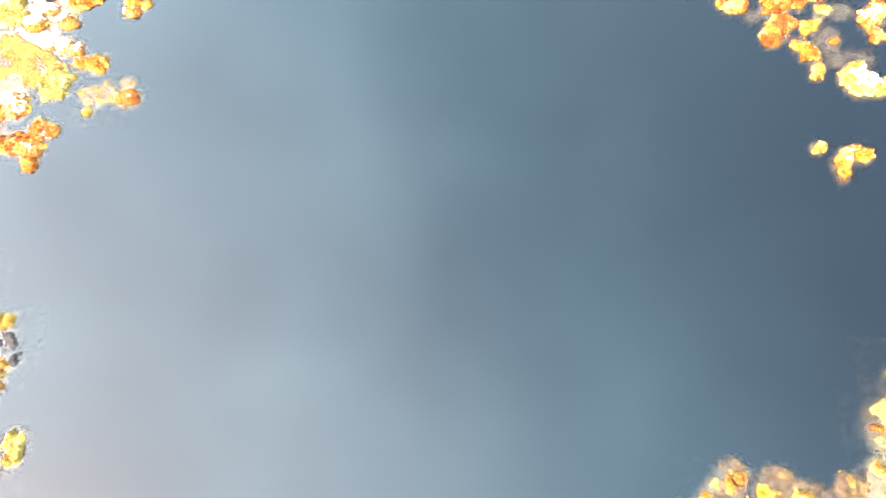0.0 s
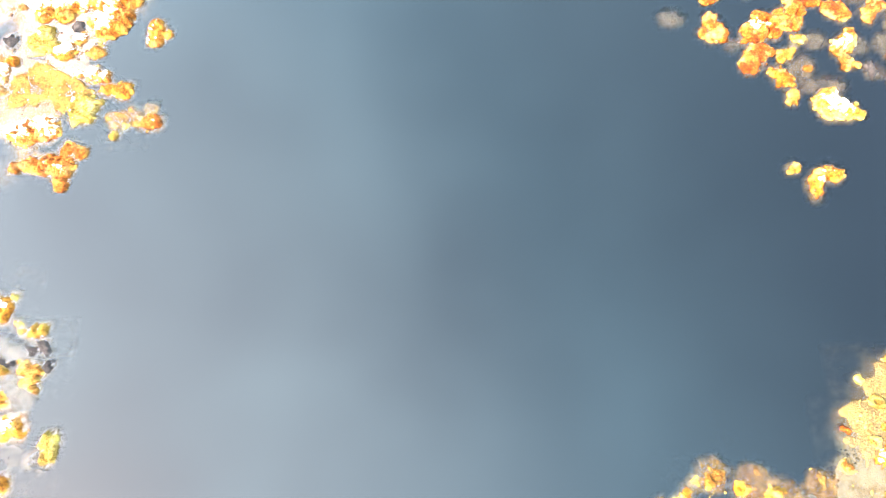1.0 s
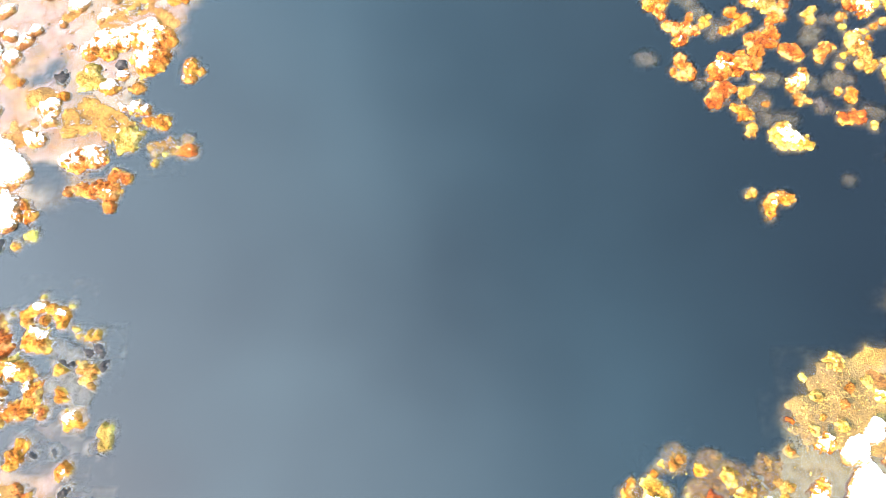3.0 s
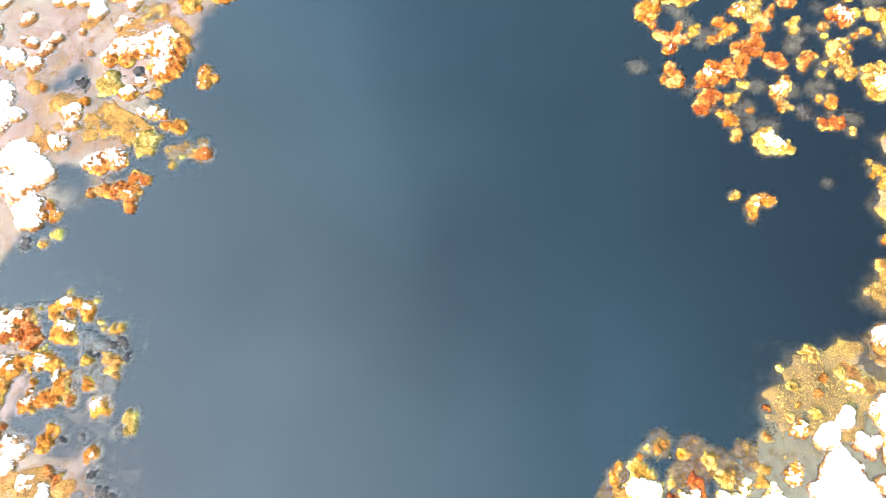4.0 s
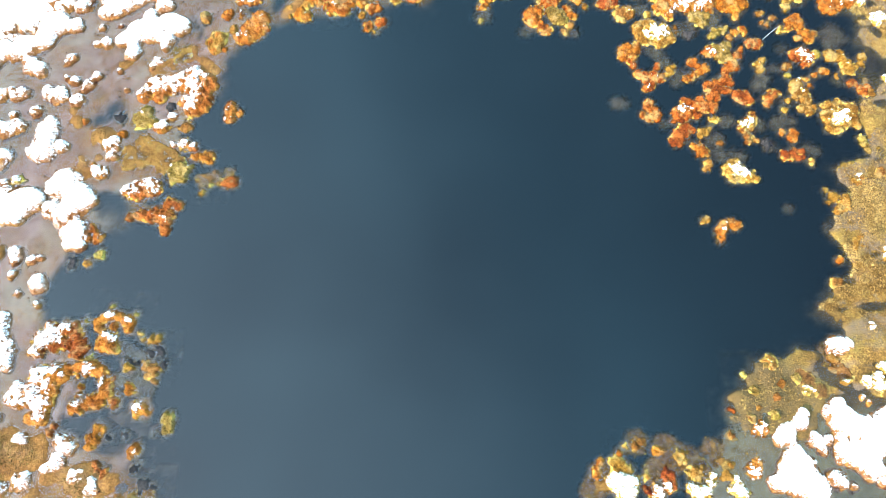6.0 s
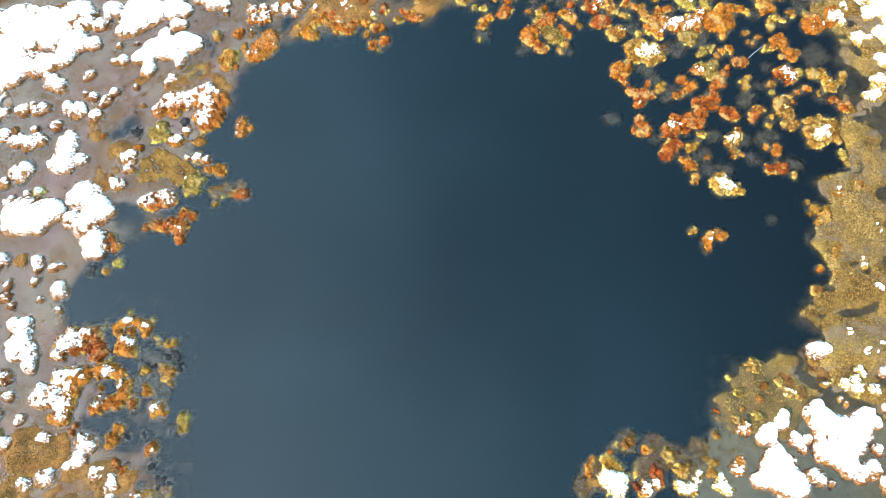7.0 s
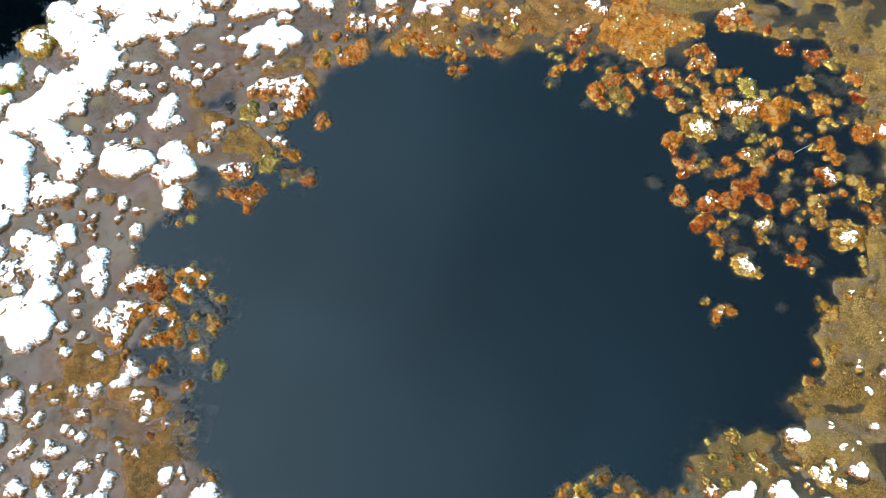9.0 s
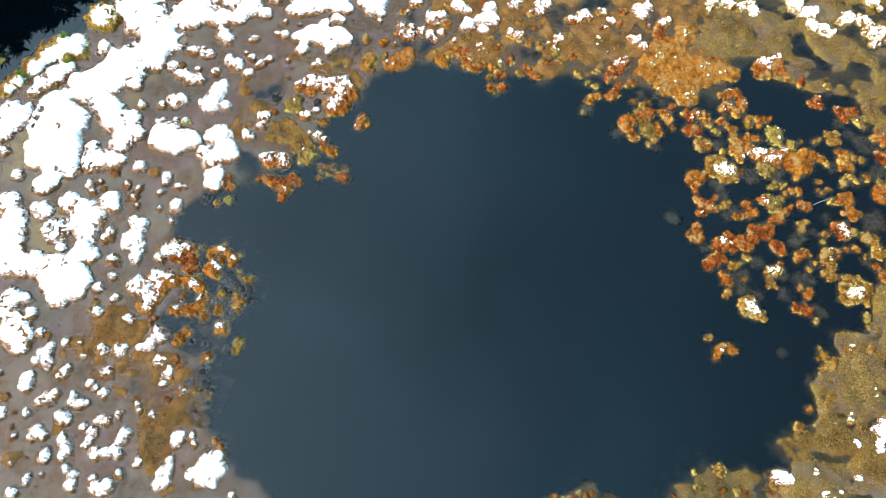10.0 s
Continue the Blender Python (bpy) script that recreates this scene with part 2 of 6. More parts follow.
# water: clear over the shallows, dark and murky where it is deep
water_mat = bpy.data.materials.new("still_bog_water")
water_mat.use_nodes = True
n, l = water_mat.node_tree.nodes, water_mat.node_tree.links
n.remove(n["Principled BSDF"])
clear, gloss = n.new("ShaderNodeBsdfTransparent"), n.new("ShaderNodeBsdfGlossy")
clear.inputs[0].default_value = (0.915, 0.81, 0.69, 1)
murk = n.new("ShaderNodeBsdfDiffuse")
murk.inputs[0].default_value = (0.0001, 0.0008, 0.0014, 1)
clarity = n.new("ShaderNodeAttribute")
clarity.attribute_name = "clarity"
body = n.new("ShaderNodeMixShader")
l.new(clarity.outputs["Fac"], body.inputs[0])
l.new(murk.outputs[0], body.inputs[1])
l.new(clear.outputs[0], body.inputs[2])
gloss.inputs["Roughness"].default_value = 0.02
ior = n.new("ShaderNodeFresnel")
ior.inputs[0].default_value = 1.333
both = n.new("ShaderNodeMixShader")
l.new(ior.outputs[0], both.inputs[0])
l.new(body.outputs[0], both.inputs[1])
l.new(gloss.outputs[0], both.inputs[2])
l.new(both.outputs[0], n["Material Output"].inputs[0])


def leaf_mat(name, a, b, withered=None):
    m, n, l, p = material(name, 0.7)
    r = ramp(n, [(0.0, a), (1.0, b)])
    l.new(n.new("ShaderNodeNewGeometry").outputs["Random Per Island"], r.inputs[0])
    colour = r.outputs[0]
    if withered:
        patch = ramp(n, [(0.46, (0, 0, 0)), (0.57, (0.9, 0.9, 0.9))])
        l.new(grain(n, l, 0.8, 4, 0.6), patch.inputs[0])
        colour = mixed(n, l, patch.outputs[0], colour, withered)
    l.new(colour, p.inputs["Base Color"])
    return m


tuft_mat = leaf_mat("moss_cushions", (0.018, 0.009, 0.003), (0.22, 0.137, 0.045), (0.068, 0.048, 0.034))
rusty_tuft_mat = leaf_mat("rusty_moss_cushions", (0.075, 0.033, 0.010), (0.17, 0.085, 0.026), (0.10, 0.052, 0.018))
olive_tuft_mat = leaf_mat("olive_moss_cushions", (0.022, 0.013, 0.004), (0.15, 0.094, 0.028), (0.048, 0.033, 0.020))
crumb_mat = leaf_mat("peat_crumbs", (0.03, 0.012, 0.006), (0.14, 0.065, 0.022))
sedge_mat = leaf_mat("dry_sedge", (0.045, 0.022, 0.006), (0.22, 0.128, 0.04))
green_mat = leaf_mat("green_grass", (0.05, 0.10, 0.01), (0.13, 0.20, 0.025))
needle_mat = leaf_mat("spruce_needles", (0.006, 0.014, 0.006), (0.02, 0.035, 0.012))
bark_mat, n, l, p = material("spruce_bark", 0.9)
tone = ramp(n, [(0.35, (0.06, 0.04, 0.03)), (0.65, (0.16, 0.12, 0.09))])
l.new(grain(n, l, 14, 5), tone.inputs[0])
l.new(tone.outputs[0], p.inputs["Base Color"])
wood_mat, n, l, p = material("bleached_wood", 0.7)
tone = ramp(n, [(0.35, (0.10, 0.09, 0.085)), (0.65, (0.20, 0.19, 0.18))])
l.new(grain(n, l, 40, 4), tone.inputs[0])
l.new(tone.outputs[0], p.inputs["Base Color"])


# ---- shape helpers ----
def lattice(ix, iy, seed):
    v = np.sin(ix * 127.1 + iy * 311.7 + seed * 74.7) * 43758.5453
    return v - np.floor(v)


def value_noise(x, y, seed=0):
    ix, iy = np.floor(x), np.floor(y)
    fx, fy = x - ix, y - iy
    fx, fy = fx * fx * (3 - 2 * fx), fy * fy * (3 - 2 * fy)
    low = lattice(ix, iy, seed) * (1 - fx) + lattice(ix + 1, iy, seed) * fx
    high = lattice(ix, iy + 1, seed) * (1 - fx) + lattice(ix + 1, iy + 1, seed) * fx
    return low * (1 - fy) + high * fy


def fbm(x, y, wave, octaves=3, seed=0):
    """Noise from about -1 to 1, whose largest bumps are wave metres long."""
    total, size = 0.0, 0.0
    for k in range(octaves):
        c, s = math.cos(k * 1.1 + 0.4), math.sin(k * 1.1 + 0.4)
        f = 2.0 ** k / wave
        total = total + 0.55 ** k * (2 * value_noise((c * x - s * y) * f, (s * x + c * y) * f, seed + 7 * k) - 1)
        size += 0.55 ** k
    return total / size * 1.6


def smooth(a, b, v):
    t = np.clip((v - a) / (b - a), 0, 1)
    return t * t * (3 - 2 * t)


def inside(circles, x, y):
    """How far, in metres, a place lies inside the nearest of the circles (x, y, radius)."""
    best = np.full(np.shape(x), -99.0)
    for cx, cy, r in circles:
        best = np.maximum(best, r - np.hypot(x - cx, y - cy))
    return best


def merged(circles, x, y):
    """The same as inside(), with the circles flowing into one another."""
    total = np.full(np.shape(x), 1e-30)
    for cx, cy, r in circles:
        total += np.exp(np.clip(r - np.hypot(x - cx, y - cy), -20, 3) / 0.35)
    return np.log(total) * 0.35


def sheet(name, x, y, z, keep, mat, origin=(0, 0, 0), extra=None):
    """A grid of places as one smooth mesh object; keep says which vertices matter."""
    rows, cols = z.shape
    faces = keep[:-1, :-1] | keep[1:, :-1] | keep[:-1, 1:] | keep[1:, 1:]
    i, j = np.nonzero(faces)
    quads = np.stack([i * cols + j, i * cols + j + 1, (i + 1) * cols + j + 1, (i + 1) * cols + j], 1)
    used, quads = np.unique(quads, return_inverse=True)
    verts = np.stack([x.ravel(), y.ravel(), z.ravel()], 1)[used] - np.array(origin)
    mesh = bpy.data.meshes.new(name)
    mesh.from_pydata(verts.tolist(), [], quads.reshape(-1, 4).tolist())
    mesh.shade_smooth()
    mesh.materials.append(mat)
    for key, values in (extra or {}).items():
        mesh.attributes.new(key, "FLOAT", "POINT").data.foreach_set("value", values.ravel()[used].astype(np.float32))
    ob = new(name, mesh)
    ob.location = origin
    return ob


def soup(name, verts, faces, mat):
    mesh = bpy.data.meshes.new(name)
    mesh.from_pydata(verts, [], faces)
    mesh.materials.append(mat)
    return new(name, mesh)


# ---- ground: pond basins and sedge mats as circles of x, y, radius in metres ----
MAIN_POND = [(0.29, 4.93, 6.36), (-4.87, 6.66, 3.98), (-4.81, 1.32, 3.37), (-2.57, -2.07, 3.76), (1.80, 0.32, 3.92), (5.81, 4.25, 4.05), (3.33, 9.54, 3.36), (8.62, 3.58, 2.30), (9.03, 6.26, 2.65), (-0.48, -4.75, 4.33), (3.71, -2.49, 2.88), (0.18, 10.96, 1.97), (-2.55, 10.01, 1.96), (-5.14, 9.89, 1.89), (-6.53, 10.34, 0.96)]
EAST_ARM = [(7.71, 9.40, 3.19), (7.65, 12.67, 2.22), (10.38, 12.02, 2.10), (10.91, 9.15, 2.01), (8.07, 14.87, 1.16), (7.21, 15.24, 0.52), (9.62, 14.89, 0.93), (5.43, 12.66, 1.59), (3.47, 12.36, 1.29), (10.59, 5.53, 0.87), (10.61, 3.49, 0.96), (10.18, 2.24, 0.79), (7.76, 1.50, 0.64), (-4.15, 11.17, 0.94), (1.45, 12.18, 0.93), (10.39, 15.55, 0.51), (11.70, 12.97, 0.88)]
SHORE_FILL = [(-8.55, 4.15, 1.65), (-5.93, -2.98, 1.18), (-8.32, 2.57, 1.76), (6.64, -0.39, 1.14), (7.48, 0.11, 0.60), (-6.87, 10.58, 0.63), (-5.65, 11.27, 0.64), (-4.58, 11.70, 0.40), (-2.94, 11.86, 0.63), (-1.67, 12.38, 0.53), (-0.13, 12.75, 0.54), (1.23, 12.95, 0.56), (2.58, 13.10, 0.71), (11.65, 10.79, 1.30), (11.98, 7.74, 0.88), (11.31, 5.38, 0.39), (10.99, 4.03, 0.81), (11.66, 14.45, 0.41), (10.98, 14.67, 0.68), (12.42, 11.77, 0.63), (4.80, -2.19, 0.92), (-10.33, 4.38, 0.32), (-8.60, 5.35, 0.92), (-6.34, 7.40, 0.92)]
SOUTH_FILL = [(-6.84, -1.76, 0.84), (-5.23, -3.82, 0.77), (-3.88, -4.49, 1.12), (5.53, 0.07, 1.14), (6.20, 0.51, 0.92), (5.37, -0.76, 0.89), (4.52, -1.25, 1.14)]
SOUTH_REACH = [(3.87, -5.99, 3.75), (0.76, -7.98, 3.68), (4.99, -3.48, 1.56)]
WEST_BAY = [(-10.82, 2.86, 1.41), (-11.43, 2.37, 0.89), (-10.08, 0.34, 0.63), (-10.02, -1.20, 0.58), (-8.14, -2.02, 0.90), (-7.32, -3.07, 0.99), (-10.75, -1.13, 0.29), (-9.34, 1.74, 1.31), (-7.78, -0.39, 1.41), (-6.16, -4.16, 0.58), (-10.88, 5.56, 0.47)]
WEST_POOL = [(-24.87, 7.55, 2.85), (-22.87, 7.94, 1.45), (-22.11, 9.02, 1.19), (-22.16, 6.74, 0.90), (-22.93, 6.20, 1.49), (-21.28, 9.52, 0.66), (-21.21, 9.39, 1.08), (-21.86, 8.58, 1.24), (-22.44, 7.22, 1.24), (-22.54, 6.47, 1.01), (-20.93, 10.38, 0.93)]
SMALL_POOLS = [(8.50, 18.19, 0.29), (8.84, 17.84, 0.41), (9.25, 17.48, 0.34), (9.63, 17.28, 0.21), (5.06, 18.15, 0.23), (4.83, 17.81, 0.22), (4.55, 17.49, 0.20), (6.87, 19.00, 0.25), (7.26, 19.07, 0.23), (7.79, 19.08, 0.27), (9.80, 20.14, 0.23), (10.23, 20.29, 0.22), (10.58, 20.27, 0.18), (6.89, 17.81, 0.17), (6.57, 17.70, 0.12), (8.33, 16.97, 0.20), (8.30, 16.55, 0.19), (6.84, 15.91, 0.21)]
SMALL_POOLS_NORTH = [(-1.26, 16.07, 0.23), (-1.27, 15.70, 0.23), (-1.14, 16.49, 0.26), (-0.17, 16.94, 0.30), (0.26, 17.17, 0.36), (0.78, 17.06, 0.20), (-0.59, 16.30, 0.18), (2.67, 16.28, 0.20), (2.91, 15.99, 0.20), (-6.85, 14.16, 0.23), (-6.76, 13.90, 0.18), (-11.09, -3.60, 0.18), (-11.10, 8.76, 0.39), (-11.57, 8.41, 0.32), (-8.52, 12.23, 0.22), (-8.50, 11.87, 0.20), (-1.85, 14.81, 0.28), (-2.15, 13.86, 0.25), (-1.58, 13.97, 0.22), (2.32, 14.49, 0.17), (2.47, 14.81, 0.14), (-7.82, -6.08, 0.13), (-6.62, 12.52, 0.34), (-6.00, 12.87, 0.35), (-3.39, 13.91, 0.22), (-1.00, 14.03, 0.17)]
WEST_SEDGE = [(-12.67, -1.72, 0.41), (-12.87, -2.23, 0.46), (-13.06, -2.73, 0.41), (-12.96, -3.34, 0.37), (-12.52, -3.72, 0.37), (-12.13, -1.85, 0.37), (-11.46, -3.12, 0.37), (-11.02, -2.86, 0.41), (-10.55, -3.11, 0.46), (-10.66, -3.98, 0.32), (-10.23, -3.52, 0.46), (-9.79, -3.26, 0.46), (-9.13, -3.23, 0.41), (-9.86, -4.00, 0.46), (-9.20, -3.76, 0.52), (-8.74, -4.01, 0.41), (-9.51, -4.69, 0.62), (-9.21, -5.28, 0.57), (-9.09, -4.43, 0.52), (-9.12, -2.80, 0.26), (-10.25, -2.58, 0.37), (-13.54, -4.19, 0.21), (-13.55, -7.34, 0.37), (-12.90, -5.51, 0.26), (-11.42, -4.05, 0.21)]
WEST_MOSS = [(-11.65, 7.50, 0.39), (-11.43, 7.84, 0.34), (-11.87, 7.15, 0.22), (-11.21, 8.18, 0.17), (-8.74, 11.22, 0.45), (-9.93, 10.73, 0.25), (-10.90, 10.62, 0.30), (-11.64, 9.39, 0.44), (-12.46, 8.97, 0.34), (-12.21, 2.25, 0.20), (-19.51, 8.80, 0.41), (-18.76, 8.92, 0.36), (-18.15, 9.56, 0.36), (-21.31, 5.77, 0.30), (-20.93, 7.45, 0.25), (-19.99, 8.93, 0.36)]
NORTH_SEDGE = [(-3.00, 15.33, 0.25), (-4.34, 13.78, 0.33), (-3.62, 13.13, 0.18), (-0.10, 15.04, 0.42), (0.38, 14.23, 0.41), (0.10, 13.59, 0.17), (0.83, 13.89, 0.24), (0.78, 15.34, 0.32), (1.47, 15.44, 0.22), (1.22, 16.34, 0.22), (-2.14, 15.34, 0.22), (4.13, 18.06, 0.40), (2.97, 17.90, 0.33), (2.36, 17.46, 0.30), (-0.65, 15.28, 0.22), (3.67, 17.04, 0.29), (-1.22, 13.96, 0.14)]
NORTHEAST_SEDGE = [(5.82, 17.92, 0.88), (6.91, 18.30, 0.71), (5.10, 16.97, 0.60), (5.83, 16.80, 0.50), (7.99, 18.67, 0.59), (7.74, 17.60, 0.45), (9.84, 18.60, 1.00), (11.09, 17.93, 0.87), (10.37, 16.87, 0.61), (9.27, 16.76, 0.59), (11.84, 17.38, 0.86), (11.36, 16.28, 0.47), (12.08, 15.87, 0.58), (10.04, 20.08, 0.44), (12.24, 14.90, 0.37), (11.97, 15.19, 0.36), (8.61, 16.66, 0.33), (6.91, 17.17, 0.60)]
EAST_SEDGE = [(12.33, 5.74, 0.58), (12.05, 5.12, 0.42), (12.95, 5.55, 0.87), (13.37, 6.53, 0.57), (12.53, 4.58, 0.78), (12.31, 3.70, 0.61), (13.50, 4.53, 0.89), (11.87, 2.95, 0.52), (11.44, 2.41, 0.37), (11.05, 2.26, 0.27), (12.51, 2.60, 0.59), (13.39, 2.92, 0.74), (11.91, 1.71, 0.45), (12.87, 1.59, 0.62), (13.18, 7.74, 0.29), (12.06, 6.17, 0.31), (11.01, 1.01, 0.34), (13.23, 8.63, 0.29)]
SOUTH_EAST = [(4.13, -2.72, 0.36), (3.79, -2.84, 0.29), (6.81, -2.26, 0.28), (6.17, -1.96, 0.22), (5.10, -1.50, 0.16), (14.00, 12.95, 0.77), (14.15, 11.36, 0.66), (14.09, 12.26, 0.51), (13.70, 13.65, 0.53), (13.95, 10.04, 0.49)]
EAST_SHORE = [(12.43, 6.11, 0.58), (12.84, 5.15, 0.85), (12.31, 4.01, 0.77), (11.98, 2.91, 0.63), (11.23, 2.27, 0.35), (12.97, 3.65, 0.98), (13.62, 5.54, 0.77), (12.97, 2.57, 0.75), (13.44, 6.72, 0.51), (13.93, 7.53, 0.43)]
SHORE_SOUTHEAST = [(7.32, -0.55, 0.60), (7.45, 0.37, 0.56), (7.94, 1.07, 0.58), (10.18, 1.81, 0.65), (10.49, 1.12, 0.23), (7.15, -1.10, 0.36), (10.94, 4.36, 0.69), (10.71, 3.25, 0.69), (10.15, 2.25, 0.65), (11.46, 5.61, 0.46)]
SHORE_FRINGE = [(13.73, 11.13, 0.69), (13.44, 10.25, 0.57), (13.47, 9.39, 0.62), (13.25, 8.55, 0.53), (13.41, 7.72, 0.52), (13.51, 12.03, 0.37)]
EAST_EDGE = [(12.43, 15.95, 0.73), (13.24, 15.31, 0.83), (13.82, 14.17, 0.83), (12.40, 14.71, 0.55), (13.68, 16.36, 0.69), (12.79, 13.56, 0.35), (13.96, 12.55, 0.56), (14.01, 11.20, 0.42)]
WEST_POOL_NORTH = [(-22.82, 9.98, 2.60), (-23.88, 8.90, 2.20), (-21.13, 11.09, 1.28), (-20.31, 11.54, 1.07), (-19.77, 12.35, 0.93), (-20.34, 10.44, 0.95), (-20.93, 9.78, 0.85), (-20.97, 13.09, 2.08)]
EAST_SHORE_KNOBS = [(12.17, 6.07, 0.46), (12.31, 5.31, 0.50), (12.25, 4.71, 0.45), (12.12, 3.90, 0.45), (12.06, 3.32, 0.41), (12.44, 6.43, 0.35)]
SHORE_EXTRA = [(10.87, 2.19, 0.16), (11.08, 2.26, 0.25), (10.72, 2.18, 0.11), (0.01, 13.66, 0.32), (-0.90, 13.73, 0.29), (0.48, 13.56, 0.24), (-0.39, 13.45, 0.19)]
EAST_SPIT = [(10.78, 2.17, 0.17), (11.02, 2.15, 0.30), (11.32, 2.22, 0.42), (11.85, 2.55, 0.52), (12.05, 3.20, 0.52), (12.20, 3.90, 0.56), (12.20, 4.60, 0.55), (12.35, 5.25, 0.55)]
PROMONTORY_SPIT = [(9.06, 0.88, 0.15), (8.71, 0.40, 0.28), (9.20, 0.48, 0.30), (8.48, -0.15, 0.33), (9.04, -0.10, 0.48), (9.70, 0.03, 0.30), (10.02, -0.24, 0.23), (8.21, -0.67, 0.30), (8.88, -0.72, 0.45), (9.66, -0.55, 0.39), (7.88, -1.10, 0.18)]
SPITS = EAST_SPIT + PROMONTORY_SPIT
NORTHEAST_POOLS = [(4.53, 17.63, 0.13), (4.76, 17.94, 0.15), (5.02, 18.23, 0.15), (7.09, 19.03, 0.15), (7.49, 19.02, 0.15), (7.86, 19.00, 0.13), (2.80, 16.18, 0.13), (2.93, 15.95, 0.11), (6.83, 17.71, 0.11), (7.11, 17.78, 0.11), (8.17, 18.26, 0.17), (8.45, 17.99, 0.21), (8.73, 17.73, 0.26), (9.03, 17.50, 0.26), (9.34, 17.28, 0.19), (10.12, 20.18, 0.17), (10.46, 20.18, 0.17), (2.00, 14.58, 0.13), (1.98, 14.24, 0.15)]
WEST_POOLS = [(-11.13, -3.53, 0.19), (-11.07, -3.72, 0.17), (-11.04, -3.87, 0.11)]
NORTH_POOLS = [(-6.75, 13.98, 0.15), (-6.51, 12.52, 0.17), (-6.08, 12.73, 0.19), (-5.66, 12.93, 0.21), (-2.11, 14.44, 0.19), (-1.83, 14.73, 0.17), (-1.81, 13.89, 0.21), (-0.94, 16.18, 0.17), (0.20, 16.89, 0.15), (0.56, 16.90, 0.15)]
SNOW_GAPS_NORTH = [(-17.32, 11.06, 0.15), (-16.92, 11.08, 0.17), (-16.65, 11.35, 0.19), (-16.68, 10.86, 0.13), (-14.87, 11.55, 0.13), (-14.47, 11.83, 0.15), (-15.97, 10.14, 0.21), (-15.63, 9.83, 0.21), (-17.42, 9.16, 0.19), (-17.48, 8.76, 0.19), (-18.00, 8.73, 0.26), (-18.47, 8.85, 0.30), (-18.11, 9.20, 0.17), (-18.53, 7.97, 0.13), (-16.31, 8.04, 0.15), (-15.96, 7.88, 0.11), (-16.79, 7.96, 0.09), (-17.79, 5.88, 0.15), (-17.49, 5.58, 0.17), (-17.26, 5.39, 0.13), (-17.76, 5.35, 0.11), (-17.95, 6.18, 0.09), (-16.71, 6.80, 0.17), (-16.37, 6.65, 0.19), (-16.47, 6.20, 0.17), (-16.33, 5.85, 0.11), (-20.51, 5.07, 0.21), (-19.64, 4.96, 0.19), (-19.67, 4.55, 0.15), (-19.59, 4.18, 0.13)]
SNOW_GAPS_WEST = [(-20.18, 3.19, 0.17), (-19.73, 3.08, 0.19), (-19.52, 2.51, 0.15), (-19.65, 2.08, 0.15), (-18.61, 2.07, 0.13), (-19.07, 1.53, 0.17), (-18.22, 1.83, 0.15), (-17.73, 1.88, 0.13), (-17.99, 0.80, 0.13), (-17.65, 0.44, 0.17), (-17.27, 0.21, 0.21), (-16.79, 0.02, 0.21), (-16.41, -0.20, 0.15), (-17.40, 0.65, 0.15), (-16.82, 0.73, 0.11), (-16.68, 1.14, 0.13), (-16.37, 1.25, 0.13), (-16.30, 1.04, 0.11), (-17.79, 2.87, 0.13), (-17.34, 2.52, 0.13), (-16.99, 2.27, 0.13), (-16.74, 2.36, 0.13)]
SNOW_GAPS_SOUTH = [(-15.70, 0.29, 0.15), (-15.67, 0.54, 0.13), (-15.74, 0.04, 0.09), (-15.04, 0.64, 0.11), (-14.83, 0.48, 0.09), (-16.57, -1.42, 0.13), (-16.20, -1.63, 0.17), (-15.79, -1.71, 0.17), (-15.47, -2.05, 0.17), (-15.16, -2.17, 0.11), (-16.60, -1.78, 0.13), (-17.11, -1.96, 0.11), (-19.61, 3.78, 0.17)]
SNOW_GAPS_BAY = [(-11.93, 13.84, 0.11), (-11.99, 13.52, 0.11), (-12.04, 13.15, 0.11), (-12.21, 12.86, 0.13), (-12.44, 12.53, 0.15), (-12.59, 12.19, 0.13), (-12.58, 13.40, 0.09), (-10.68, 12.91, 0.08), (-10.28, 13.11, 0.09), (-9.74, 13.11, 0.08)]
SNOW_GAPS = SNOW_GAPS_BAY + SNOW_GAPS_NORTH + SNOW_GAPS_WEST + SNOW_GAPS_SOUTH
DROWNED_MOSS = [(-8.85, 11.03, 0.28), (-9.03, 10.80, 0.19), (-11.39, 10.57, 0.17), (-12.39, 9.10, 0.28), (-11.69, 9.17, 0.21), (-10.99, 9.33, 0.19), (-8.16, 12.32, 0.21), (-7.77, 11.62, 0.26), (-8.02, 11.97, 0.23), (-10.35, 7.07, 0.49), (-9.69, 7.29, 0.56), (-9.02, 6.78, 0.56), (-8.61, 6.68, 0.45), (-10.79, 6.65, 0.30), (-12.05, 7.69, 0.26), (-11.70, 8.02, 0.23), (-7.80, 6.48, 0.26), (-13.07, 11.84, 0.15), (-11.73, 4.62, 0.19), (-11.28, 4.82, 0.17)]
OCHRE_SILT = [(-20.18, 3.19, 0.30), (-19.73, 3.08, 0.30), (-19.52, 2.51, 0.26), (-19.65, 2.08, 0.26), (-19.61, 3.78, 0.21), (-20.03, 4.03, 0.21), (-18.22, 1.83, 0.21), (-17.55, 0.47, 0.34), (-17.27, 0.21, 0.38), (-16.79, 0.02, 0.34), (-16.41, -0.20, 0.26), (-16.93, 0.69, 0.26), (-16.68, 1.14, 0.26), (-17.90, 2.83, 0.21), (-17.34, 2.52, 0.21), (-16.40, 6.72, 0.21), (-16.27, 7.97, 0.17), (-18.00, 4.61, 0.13)]
